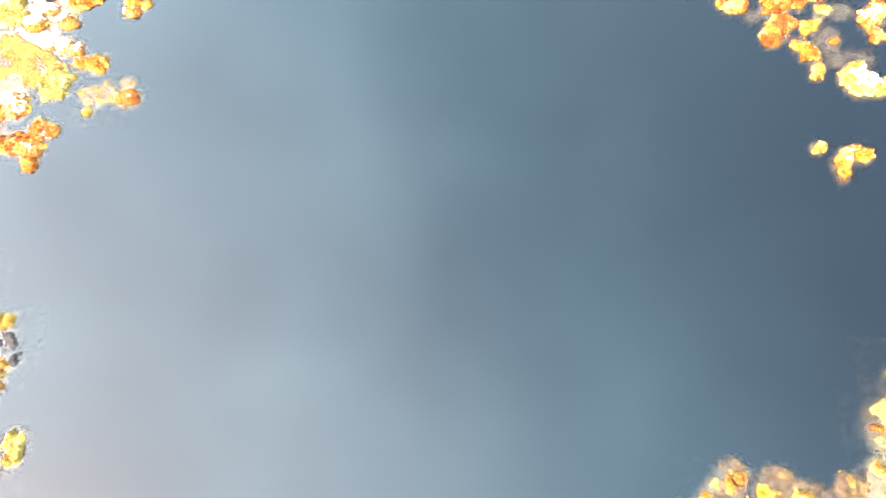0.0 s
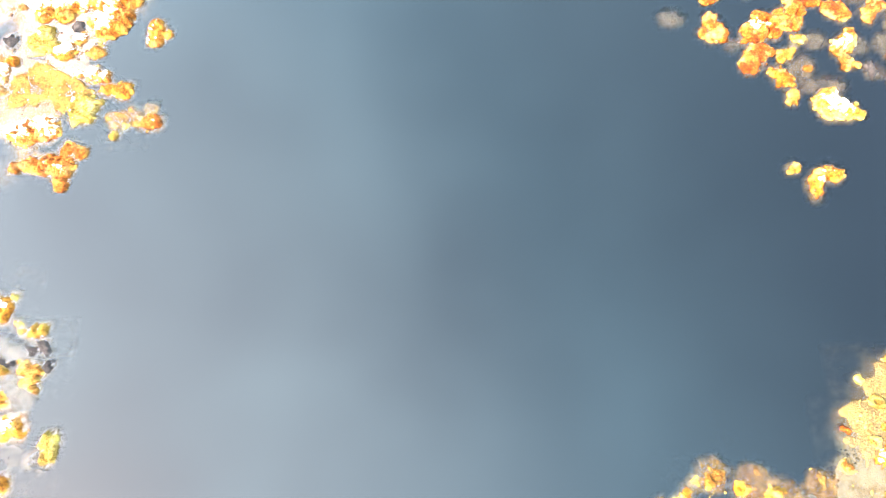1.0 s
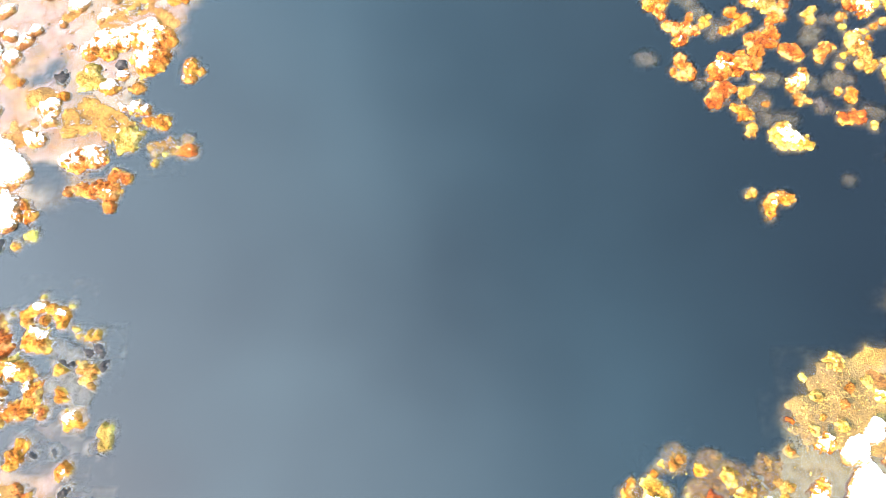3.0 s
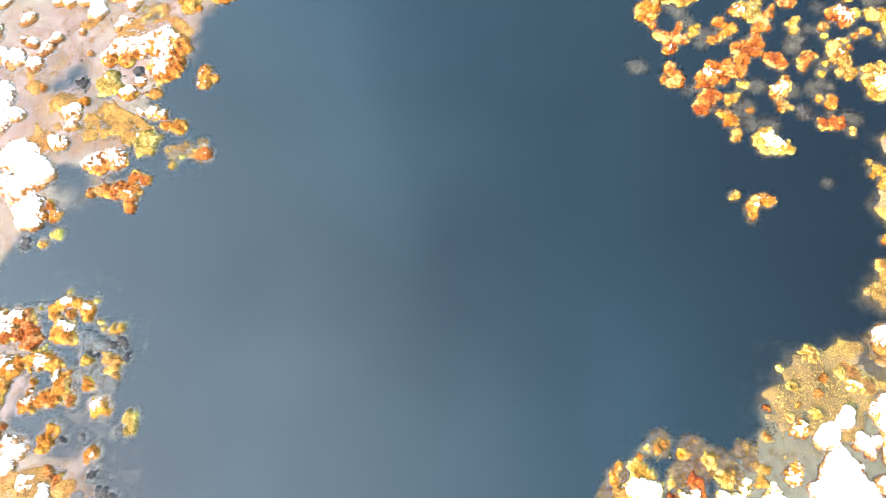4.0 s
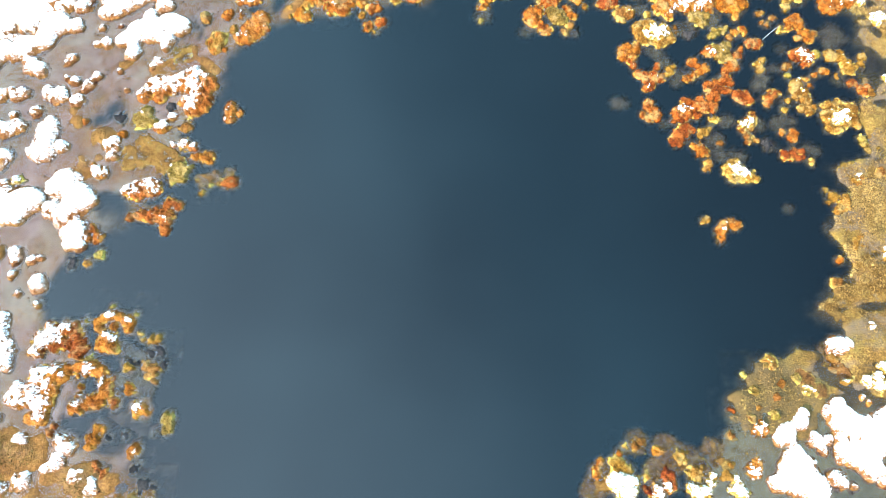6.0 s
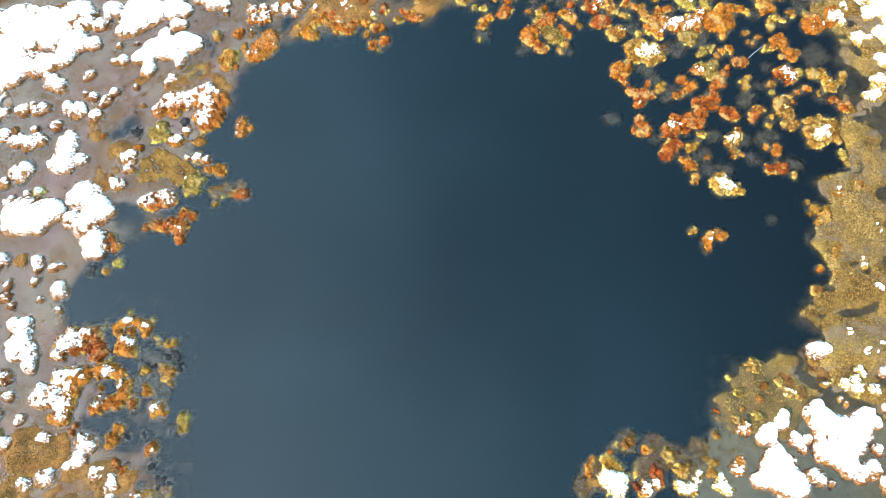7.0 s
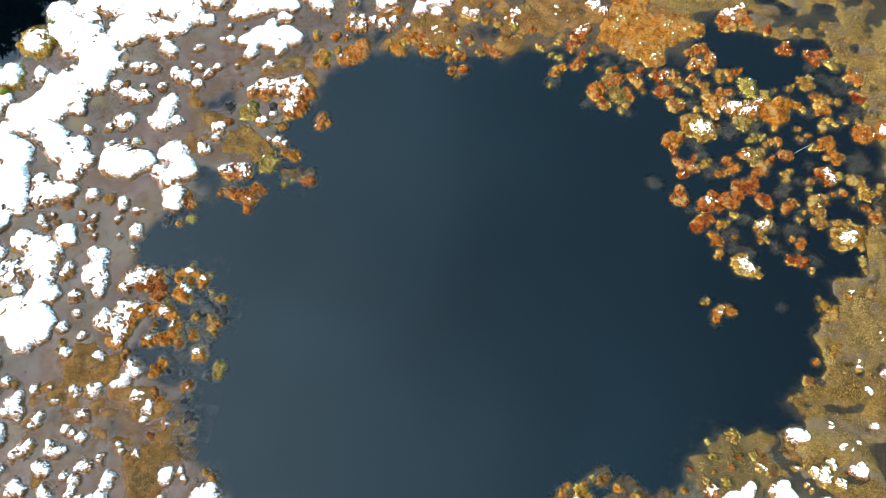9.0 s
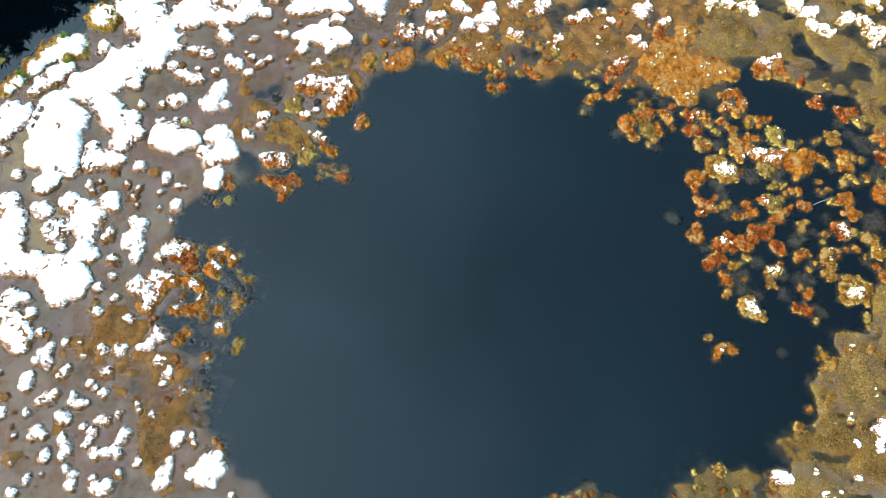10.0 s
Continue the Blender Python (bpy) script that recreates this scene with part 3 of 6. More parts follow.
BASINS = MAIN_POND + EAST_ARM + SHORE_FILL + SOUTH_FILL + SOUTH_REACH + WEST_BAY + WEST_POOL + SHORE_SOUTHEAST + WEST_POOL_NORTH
POOLS = SMALL_POOLS + SMALL_POOLS_NORTH + NORTHEAST_POOLS + NORTH_POOLS + WEST_POOLS
MATS = WEST_SEDGE + WEST_MOSS + NORTH_SEDGE + NORTHEAST_SEDGE + EAST_SEDGE + SOUTH_EAST + EAST_SHORE + SHORE_FRINGE + EAST_EDGE + EAST_SHORE_KNOBS + SHORE_EXTRA + SPITS
RUSTY_MATS = WEST_SEDGE + NORTH_SEDGE
EAST_MATS = NORTHEAST_SEDGE + EAST_SEDGE + SOUTH_EAST + EAST_SHORE + SHORE_FRINGE + EAST_EDGE + EAST_SHORE_KNOBS + SHORE_EXTRA + EAST_SPIT


def peaty(x, y):
    """1 where the ground is brown peat, 0 where it is pale silt, as in the western flats."""
    return np.clip(smooth(-9.0, -3.5, x + 1.5 * fbm(x, y, 3.0, 2, 51)) * (1 - 0.85 * smooth(-0.2, -1.3, y + 0.6 * fbm(x, y, 1.0, 2, 63)) * smooth(4.0, 6.0, x)) + 0.25 * smooth(0.1, 0.9, fbm(x, y, 1.2, 3, 61)), 0, 1)


def rusty(x, y):
    """1 where the mats are rust-brown, west and north of the pond, 0 where they are straw-coloured."""
    warp = 1.2 * fbm(x, y, 2.0, 3, 57)
    return np.maximum(smooth(-5.0, -6.5, x + warp), smooth(11.6, 12.8, y + warp) * smooth(6.0, 3.0, x + warp))


def trough(x, y):
    """1 in the wet troughs that run across the mats, 0 elsewhere."""
    return smooth(0.18, 0.55, fbm(0.5 * x + 0.12 * y, 1.5 * y - 0.3 * x, 1.1, 3, 87))


def ground_height(x, y):
    wx = x + 0.36 * fbm(x, y, 1.0, 4, 3)
    wy = y + 0.36 * fbm(x, y, 1.0, 4, 9)
    base = -0.055 + 0.028 * fbm(x, y, 1.6, 3, 21) + peaty(x, y) * (0.055 + 0.035 * fbm(x, y, 0.7, 3, 71))
    out = np.hypot(np.maximum(np.abs(x + 6) - 27, 0), np.maximum(np.abs(y - 7) - 22, 0))
    m = inside(MATS, wx, wy)
    tuft = 0.10 * fbm(x, y, 0.5, 4, 5) + 0.05 * fbm(x, y, 2.2, 2, 81) - 0.01 - 0.09 * trough(x, y)
    h = base + smooth(-0.45, 0.45, m + 0.15 + 0.42 * fbm(x, y, 0.5, 3, 31)) * (0.085 + tuft)
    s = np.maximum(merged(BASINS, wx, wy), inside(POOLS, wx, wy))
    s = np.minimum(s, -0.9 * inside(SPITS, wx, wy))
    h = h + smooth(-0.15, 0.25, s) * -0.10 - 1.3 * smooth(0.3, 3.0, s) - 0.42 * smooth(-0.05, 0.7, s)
    far = smooth(0, 10, out)
    return h * (1 - far) + far * (0.35 + 0.25 * fbm(x, y, 12.0, 3, 41))


def spread(low, high, step, far):
    near = list(np.arange(low, high + step, step))
    gap, a, b = step * 1.6, near[0], near[-1]
    while b < far:
        a, b = a - gap, b + gap
        near.insert(0, a), near.append(b)
        gap *= 1.35
    return np.array(near)


GX, GY = spread(-34, 18, 0.115, 2500), spread(-14, 27, 0.115, 2500)
gx, gy = np.meshgrid(GX, GY)
gz = ground_height(gx, gy)
ground = sheet("ground", gx, gy, gz, np.ones_like(gz, bool), bed_mat, extra={"peat": peaty(gx, gy), "rust": rusty(gx, gy), "olive": 0.9 * smooth(3.0, 5.0, gx) * smooth(1.0, -0.5, gy), "dull": smooth(-0.6, 0.1, inside(PROMONTORY_SPIT, gx, gy)), "moss": smooth(-0.22, 0.22, inside(DROWNED_MOSS + WEST_SEDGE, gx + 0.3 * fbm(gx, gy, 0.7, 4, 69), gy + 0.3 * fbm(gx, gy, 0.7, 4, 77))), "ochre": smooth(-0.35, 0.15, inside(OCHRE_SILT, gx + 0.3 * fbm(gx, gy, 0.8, 3, 67), gy))})
tagged(ground, "boggy peat ground with straw-coloured sedge mats and silted shallows", "ground", kind="structure")

def ground_at(x, y):
    """The height of the ground sheet at places near its middle."""
    i, j = np.clip(np.searchsorted(GY, y) - 1, 0, len(GY) - 2), np.clip(np.searchsorted(GX, x) - 1, 0, len(GX) - 2)
    u, v = (x - GX[j]) / (GX[j + 1] - GX[j]), (y - GY[i]) / (GY[i + 1] - GY[i])
    return (gz[i, j] * (1 - u) + gz[i, j + 1] * u) * (1 - v) + (gz[i + 1, j] * (1 - u) + gz[i + 1, j + 1] * u) * v


bed_z = gz.copy()  # the bed with the drowned skirts of the hummocks on it

# ---- hummocks ----
LOOKS = {"R": "rust-orange moss", "W": "russet moss", "O": "ochre-gold moss", "Y": "olive-yellow moss", "B": "dark brown moss", "P": "orange moss", "D": "grey silted moss", "M": "low brown moss", "K": "black peat"}


def lobed(lobes, x, y):
    """1 in the middle of the lobes, 0 at their common outline, below 0 outside."""
    total = np.zeros(np.shape(x))
    for cx, cy, r in lobes:
        d = np.hypot(x - cx, y - cy) / r
        total += np.exp(7.0 * np.clip(1 - d, -2, 1))
    return np.log(total) / 7.0 - 0.02


def islands(mask, least):
    """The connected patches of a grid mask, largest first, that have at least so many places."""
    left, found = set(zip(*np.nonzero(mask))), []
    while left:
        todo = [left.pop()]
        patch = []
        while todo:
            i, j = todo.pop()
            patch.append((i, j))
            for q in ((i + 1, j), (i - 1, j), (i, j + 1), (i, j - 1), (i + 1, j + 1), (i - 1, j - 1), (i + 1, j - 1), (i - 1, j + 1)):
                if q in left:
                    left.remove(q)
                    todo.append(q)
        if len(patch) >= least:
            one = np.zeros_like(mask)
            one[tuple(np.array(patch).T)] = True
            found.append((len(patch), one))
    return [one for size, one in sorted(found, key=lambda e: -e[0])]


def hummock(kind, cover, lobes, snow=None):
    """A clump of moss on the bed, made of round lobes (x, y, radius), with old snow on it, and only small white flecks
    below a cover of 0.3: cover is the part hidden.
    """
    big = max(r for _, _, r in lobes)
    seed = int(abs(lobes[0][0] * 37 + lobes[0][1] * 91)) % 997
    pad = 0.3 * big + 0.15
    x0, x1 = min(a - r for a, b, r in lobes) - pad, max(a + r for a, b, r in lobes) + pad
    y0, y1 = min(b - r for a, b, r in lobes) - pad, max(b + r for a, b, r in lobes) + pad
    step = min(0.043, max(0.021, math.sqrt((x1 - x0) * (y1 - y0) / 9000)))
    x, y = np.meshgrid(np.arange(x0, x1 + step, step), np.arange(y0, y1 + step, step))
    bend = min(0.06, (0.25 if kind in "BMP" else 0.17) * big)
    bent_x, bent_y = x + bend * fbm(x, y, 0.30, 2, seed + 21), y + bend * fbm(x, y, 0.30, 2, seed + 23)
    rough = fbm(x, y, 0.36, 3, seed)
    fine = fbm(x, y, 0.10, 2, seed + 5)
    edge = ((0.045 * rough + 0.012 * fine) if kind == "B" else (0.075 * rough + 0.032 * fine)) * {"M": 1.7, "D": 1.8, "K": 2.2}.get(kind, 1.0) / max(big, 0.14)
    f = lobed(lobes, bent_x, bent_y) + edge
    if kind == "D":
        f = f - 0.22
    if kind == "B":
        f = np.minimum(f, (0.04 + 0.05 * rough - 1.2 * inside(SNOW_GAPS, bent_x, bent_y)) / big)
    tall = {"D": 0.03, "K": 0.04, "M": 0.04, "P": 0.11, "B": min(0.17, 0.05 + 0.14 * big)}.get(kind, min(0.22, 0.06 + 0.20 * big))
    top = tall * (1 - np.exp(-(7.0 if kind == "B" else 4.5) * np.clip(f, 0, 2))) * (1 + 0.30 * rough) + (0.012 if kind == "B" else 0.030) * fine
    z = np.where(f > 0, top, 0.8 * f * big + 0.03 * fine - 3 * np.clip(-f * big - 0.08, 0, 9))
    # a rim of small knobs of fresh moss, some of them just off the edge
    rim = np.exp(-((f * big + 0.015) / 0.055) ** 2) * (kind not in "DK")
    knobs = rim * smooth(0.10, 0.26, big) * smooth(0.3, 0.75, fbm(x, y, 0.13, 2, seed + 41))
    z = np.maximum(z, np.where(knobs > 0.1, -0.03 + (0.045 if kind in "BM" else 0.08) * knobs, -9))
    rim_look = {"rim": np.clip(rim * smooth(0.0, 0.8, fbm(x, y, 0.45, 2, seed + 43)) + 0.8 * knobs, 0, 1)}
    if kind == "D":
        z = np.minimum(z, 0.012) - 0.02
    i0, i1 = np.searchsorted(GY, (y0 - 0.4, y1 + 0.4))
    j0, j1 = np.searchsorted(GX, (x0 - 0.4, x1 + 0.4))
    part_x, part_y = gx[i0:i1, j0:j1], gy[i0:i1, j0:j1]
    skirt = lobed(lobes, part_x, part_y) + 0.065 * fbm(part_x, part_y, 0.36, 3, seed) / max(big, 0.14)
    bed_z[i0:i1, j0:j1] = np.maximum(bed_z[i0:i1, j0:j1], np.clip(0.8 * skirt * big - 3 * np.clip(-skirt * big - 0.08, 0, 9), -2.0, 0.05) - 0.02)
    z = z + np.where(f > 0, np.clip(ground_at(x, y), 0, 1) * smooth(-0.6, 0.1, inside(PROMONTORY_SPIT, x, y)), 0)  # clumps on the promontory sit on its turf
    bed = ground_at(x, y) - 0.03
    if kind == "M":  # a drowned carpet, draped over the bed just below the water
        z = np.where(f > 0, np.maximum(np.minimum(0.4 * z - 0.02, 0.008), bed + 0.042), z)
        if big > 0.4:  # a broad carpet that lies awash
            z = np.where(f > 0, np.maximum(z, 0.002 + 0.02 * rough + 0.012 * fine), z)
    keep = z > bed
    z = np.maximum(z, bed)
    middle = (sum(a for a, b, r in lobes) / len(lobes), sum(b for a, b, r in lobes) / len(lobes), 0.0)
    size = "small " if big < 0.14 else "broad " if len(lobes) > 5 else ""
    if kind == "D":
        name, words, sort = "submerged_moss", "drowned clump of grey silted moss under the water", "submerged moss"
    elif kind == "K":
        name, words, sort = "peat_lump", "crumbling lump of black peat in the shallows", "peat"
    elif cover >= 0.93 and not snow:
        name, words, sort = "snowy_hummock", f"hummock of {LOOKS[kind]} almost buried in white snow", "hummock"
    elif cover >= 0.3:
        name, words, sort = "snow_capped_hummock", f"hummock of {LOOKS[kind]} with a thawing snow cap", "hummock"
    elif cover > 0:
        name, words, sort = "frosted_moss_clump", f"clump of {LOOKS[kind]} dotted with small white flecks", "moss clump"
    else:
        name, words, sort = "moss_clump", f"bare clump of {LOOKS[kind]} in the water", "moss clump"
    patches = []
    if cover > 0:
        speck = fbm(x, y, 0.075 if big > 0.3 else 0.055, 2, seed + 9)
        field = lobed(snow or lobes, bent_x + 0.015, bent_y - (0.08 if kind == "B" else 0.05)) + ((0.05 * rough + 0.02 * fine + 0.05 * speck) if big > 0.45 or kind == "B" else (0.05 * rough + 0.05 * fine + 0.12 * speck)) / max(big, 0.2)
        if snow:
            g = field - 0.02 - (0.5 if kind == "W" else 1.3) * np.clip(fbm(x, y, 0.06, 2, seed + 33) + 0.1, 0, 1) * (big < 0.45)
        # a low cover leaves only scattered white flecks on the moss
        elif cover < 0.3:
            g = 1.0 * speck + 0.2 * fine + 0.5 * rough + 0.5 * (f - 0.35) - (1.35 - 2.2 * cover)
        else:
            g = field - 0.052 / max(big, 0.2) - 0.50 * (1 - cover)
        holes = np.clip(fbm(x, y, 0.12, 2, seed + 13) - 0.15, 0, 1) * smooth(-0.2, 0.5, fbm(x, y, 1.1, 2, seed + 17))
        g = g - (0.7 if cover >= 1 and not snow else 1.6) * holes - 0.5 * np.clip(speck - 0.42, 0, 1) * (1.2 - np.clip(g * 2, 0, 1))
        g = np.minimum(g, 4 * f)
        lift = 0.007 + 0.045 * (1 - np.exp(-7 * np.clip(g, 0, 1))) + 0.008 * fine * smooth(0, 0.2, g)
        depth = np.clip(g, -1, 1) * (max(big, 0.2) if big > 0.45 else 0.5 if cover < 0.3 else 0.3) 
        cap_z = np.maximum(z, 0.0) + lift
        patches = islands((depth > -0.12) & (f > 0.02) & (z > 0.01), 2 if cover < 0.3 or big < 0.45 else 5)[:28]
    if not patches:
        return tagged(sheet(name, x, y, z, keep, MOSS[kind], middle, rim_look), size + words, sort, "moss hummocks of the bog")
    root = tagged(new(name), size + words, sort, "moss hummocks of the bog")
    root.location = middle
    mound = sheet("moss_mound", x, y, z, keep, MOSS[kind], middle, rim_look)
    mound.location, mound.parent = (0, 0, 0), root
    for patch in patches:
        cap = sheet("snow_patch", x, y, cap_z, patch, SNOW.get(kind, SNOW["O"]), middle, {"snow_depth": depth})
        cap.location, cap.parent = (0, 0, 0), root
    return root


hummock("O", 1, [(-21.55, 5.28, 0.39), (-21.34, 5.82, 0.40), (-21.05, 6.62, 0.51), (-20.75, 7.37, 0.56), (-20.35, 7.88, 0.50), (-19.81, 8.12, 0.50), (-19.39, 7.84, 0.36), (-19.78, 7.34, 0.33)], [(-21.26, 5.32, 0.30), (-21.13, 5.70, 0.30), (-20.68, 6.55, 0.42), (-20.43, 7.28, 0.49), (-20.13, 7.87, 0.43), (-19.74, 8.14, 0.41), (-19.45, 7.82, 0.25)])
hummock("B", .95, [(-20.23, 6.01, 0.44), (-19.87, 6.55, 0.55), (-19.62, 7.05, 0.40), (-20.37, 5.55, 0.29)])
hummock("B", .95, [(-18.61, 8.39, 0.35), (-18.64, 8.10, 0.20)])
hummock("O", 1, [(-19.34, 9.74, 0.77)], [(-19.31, 9.69, 0.55)])
hummock("B", 1, [(-18.61, 10.43, 0.57), (-17.61, 10.33, 0.91), (-16.42, 9.58, 0.97), (-17.87, 9.80, 0.51), (-16.85, 8.86, 0.75), (-17.61, 8.03, 0.76), (-17.96, 7.29, 0.55), (-18.39, 6.29, 0.59), (-18.95, 5.77, 0.40), (-17.67, 6.90, 0.55), (-16.80, 7.75, 0.55), (-16.20, 8.37, 0.46)])
hummock("B", 1, [(-16.02, 10.93, 0.73), (-15.66, 11.29, 0.73), (-14.86, 11.27, 0.46), (-15.51, 10.70, 0.34), (-17.46, 11.09, 0.31)])
hummock("B", 1, [(-19.21, 4.47, 0.78), (-18.28, 3.74, 1.09), (-17.48, 3.25, 0.56), (-18.68, 3.09, 0.59), (-19.08, 3.33, 0.38), (-18.18, 4.96, 0.73), (-17.96, 2.07, 0.46), (-17.74, 2.35, 0.46), (-19.16, 5.29, 0.73)])
hummock("B", 1, [(-17.52, 6.13, 0.53), (-17.11, 5.87, 0.61), (-16.60, 5.64, 0.61), (-15.92, 5.83, 0.44), (-15.42, 5.36, 0.35), (-15.85, 4.72, 0.51), (-15.81, 5.12, 0.53)])
hummock("B", 1, [(-20.58, 4.31, 0.78), (-20.60, 3.59, 0.48), (-20.28, 4.71, 0.36)])
hummock("B", 1, [(-14.13, 5.58, 0.70), (-13.43, 5.69, 0.53), (-14.56, 5.17, 0.33), (-14.51, 5.58, 0.48), (-13.06, 5.70, 0.28), (-13.64, 5.10, 0.23)])
hummock("B", .9, [(-16.85, 4.19, 0.26), (-16.47, 3.73, 0.60), (-15.83, 3.96, 0.43), (-16.67, 3.40, 0.28), (-15.51, 4.07, 0.28)])
hummock("B", .85, [(-14.73, 4.03, 0.30)])
hummock("B", .8, [(-17.10, 3.03, 0.30), (-17.11, 2.77, 0.21)])
hummock("B", .8, [(-19.14, 2.11, 0.25)])
hummock("B", .9, [(-20.13, 2.89, 0.26)])
hummock("B", 0, [(-14.00, 4.08, 0.21)])
hummock("B", 0, [(-15.48, 3.54, 0.23)])
hummock("B", .3, [(-14.79, 3.18, 0.23), (-14.36, 2.84, 0.23), (-14.09, 2.56, 0.16), (-14.31, 3.23, 0.14)])
hummock("B", .35, [(-16.16, 2.70, 0.23), (-15.94, 2.53, 0.14), (-15.84, 2.94, 0.11)])
hummock("B", 0, [(-15.61, 2.75, 0.12)])
hummock("B", .75, [(-13.43, 4.03, 0.28), (-13.43, 3.79, 0.19)])
hummock("B", .85, [(-13.39, 3.37, 0.16)])
hummock("B", .85, [(-12.87, 3.81, 0.18), (-12.59, 3.88, 0.12)])
hummock("B", .9, [(-12.59, 3.09, 0.34), (-12.47, 3.25, 0.22)])
hummock("B", .9, [(-13.16, 2.77, 0.14)])
hummock("B", .95, [(-12.50, 2.44, 0.13)])
hummock("B", 1, [(-18.87, 1.00, 0.54), (-18.24, 0.37, 0.64), (-17.93, -0.36, 0.61), (-17.42, -1.01, 0.66), (-16.65, -0.85, 0.55), (-15.78, -0.66, 0.65), (-15.00, -0.73, 0.65), (-15.14, -1.35, 0.64), (-14.54, -1.13, 0.38), (-15.23, -1.83, 0.26), (-14.49, -0.78, 0.33), (-15.81, -1.24, 0.44)])
hummock("B", .95, [(-17.32, 1.18, 0.40), (-17.70, 1.17, 0.27)])
hummock("B", .95, [(-16.50, 0.62, 0.50), (-16.87, 0.61, 0.27), (-16.30, 0.93, 0.34), (-15.96, 0.10, 0.26)])
hummock("B", 1, [(-16.55, 1.82, 0.45), (-15.86, 1.70, 0.56), (-15.27, 1.54, 0.45), (-15.31, 0.92, 0.45), (-15.24, 0.35, 0.39), (-14.67, 0.20, 0.35), (-15.22, -0.11, 0.44), (-15.78, 1.11, 0.40), (-15.12, 2.40, 0.41), (-14.76, 2.20, 0.22)])
hummock("B", .97, [(-16.79, -2.28, 0.47), (-16.77, -2.72, 0.47), (-16.29, -2.10, 0.26), (-15.81, -2.49, 0.29), (-16.10, -3.04, 0.52), (-15.73, -3.45, 0.52), (-16.13, -3.38, 0.53), (-15.48, -3.26, 0.24), (-15.52, -3.81, 0.30)])
hummock("B", .75, [(-14.48, 1.22, 0.27), (-14.58, 0.94, 0.18)])
hummock("B", .9, [(-13.86, 0.28, 0.27)])
hummock("B", .95, [(-13.61, -0.28, 0.19), (-13.48, -0.19, 0.13)])
hummock("B", .8, [(-13.94, -0.81, 0.23)])
hummock("B", .95, [(-13.10, -0.92, 0.17), (-13.20, -1.04, 0.13)])
hummock("B", .8, [(-13.48, -1.61, 0.21)])
hummock("O", 0, [(-13.83, -1.67, 0.11)])
hummock("O", 0, [(-13.70, -1.34, 0.11)])
hummock("B", .9, [(-12.27, -1.45, 0.25)])
hummock("B", 1, [(-13.77, 1.95, 0.27), (-13.51, 1.92, 0.33), (-13.55, 1.31, 0.45), (-13.19, 1.08, 0.33), (-13.12, 0.63, 0.26), (-13.65, 1.03, 0.23)])
hummock("W", 0, [(-11.43, -1.26, 0.11), (-11.34, -1.12, 0.11)])
hummock("W", 0, [(-9.65, -0.45, 0.14)])
hummock("W", 1, [(-8.87, -0.63, 0.27)], [(-8.99, -0.54, 0.19)])
hummock("B", .75, [(-15.10, -3.01, 0.21)])
hummock("B", 0, [(-14.79, -3.01, 0.13)])
hummock("B", .92, [(-14.58, -3.59, 0.29), (-14.33, -3.82, 0.32), (-14.72, -3.96, 0.21), (-14.49, -3.34, 0.20)])
hummock("B", .9, [(-14.01, -3.01, 0.18)])
hummock("B", .8, [(-13.52, -2.88, 0.12)])
hummock("B", .9, [(-13.16, -3.27, 0.16), (-13.08, -3.20, 0.10)])
hummock("B", .87, [(-12.60, -2.81, 0.26)])
hummock("B", .92, [(-12.05, -2.57, 0.32), (-11.90, -2.41, 0.17)])
hummock("B", .97, [(-11.04, -1.56, 0.29), (-10.81, -1.70, 0.24), (-11.09, -2.06, 0.25), (-11.33, -2.27, 0.17)])
hummock("W", .06, [(-10.02, -1.20, 0.19), (-10.13, -1.45, 0.19), (-10.25, -1.67, 0.12), (-9.87, -1.14, 0.12)])
hummock("W", 0, [(-9.90, -2.23, 0.14), (-9.73, -2.34, 0.14), (-9.99, -2.09, 0.10)])
hummock("W", .12, [(-8.90, -1.76, 0.19)])
hummock("B", .85, [(-10.48, -2.44, 0.27), (-10.32, -2.34, 0.16)])
hummock("B", .87, [(-9.98, -2.79, 0.22), (-10.02, -2.59, 0.19), (-9.98, -3.10, 0.16)])
hummock("W", .75, [(-9.27, -3.10, 0.18)])
hummock("O", 0, [(-8.82, -2.96, 0.10)])
hummock("W", .2, [(-9.58, -3.54, 0.14)])
hummock("B", .8, [(-13.55, -3.96, 0.23), (-13.53, -3.79, 0.18), (-13.66, -4.17, 0.12)])
hummock("B", .85, [(-12.07, -3.48, 0.24)])
hummock("B", .85, [(-12.48, -4.00, 0.16), (-12.19, -4.11, 0.12)])
hummock("B", .65, [(-11.84, -4.12, 0.24)])
hummock("B", .65, [(-10.55, -4.07, 0.12), (-10.37, -4.24, 0.12)])
hummock("B", .8, [(-9.87, -4.20, 0.14), (-9.72, -4.28, 0.08)])
hummock("B", .92, [(-14.71, -4.59, 0.28), (-14.59, -4.86, 0.24), (-14.66, -4.99, 0.18), (-14.62, -4.45, 0.18)])
hummock("B", .88, [(-13.68, -4.95, 0.31), (-13.90, -5.18, 0.18), (-13.50, -4.74, 0.20)])
hummock("B", 0, [(-15.14, -5.44, 0.14)])
hummock("B", .87, [(-12.82, -4.64, 0.20), (-12.50, -4.80, 0.24), (-12.30, -4.66, 0.16), (-12.82, -4.85, 0.16)])
hummock("B", .85, [(-12.80, -5.40, 0.30), (-12.98, -5.38, 0.18), (-12.58, -5.48, 0.16)])
hummock("B", .8, [(-14.16, -5.64, 0.18), (-14.12, -5.79, 0.12)])
hummock("B", .85, [(-14.98, -5.90, 0.16), (-14.92, -6.08, 0.16)])
hummock("B", 0, [(-14.55, -5.84, 0.08)])
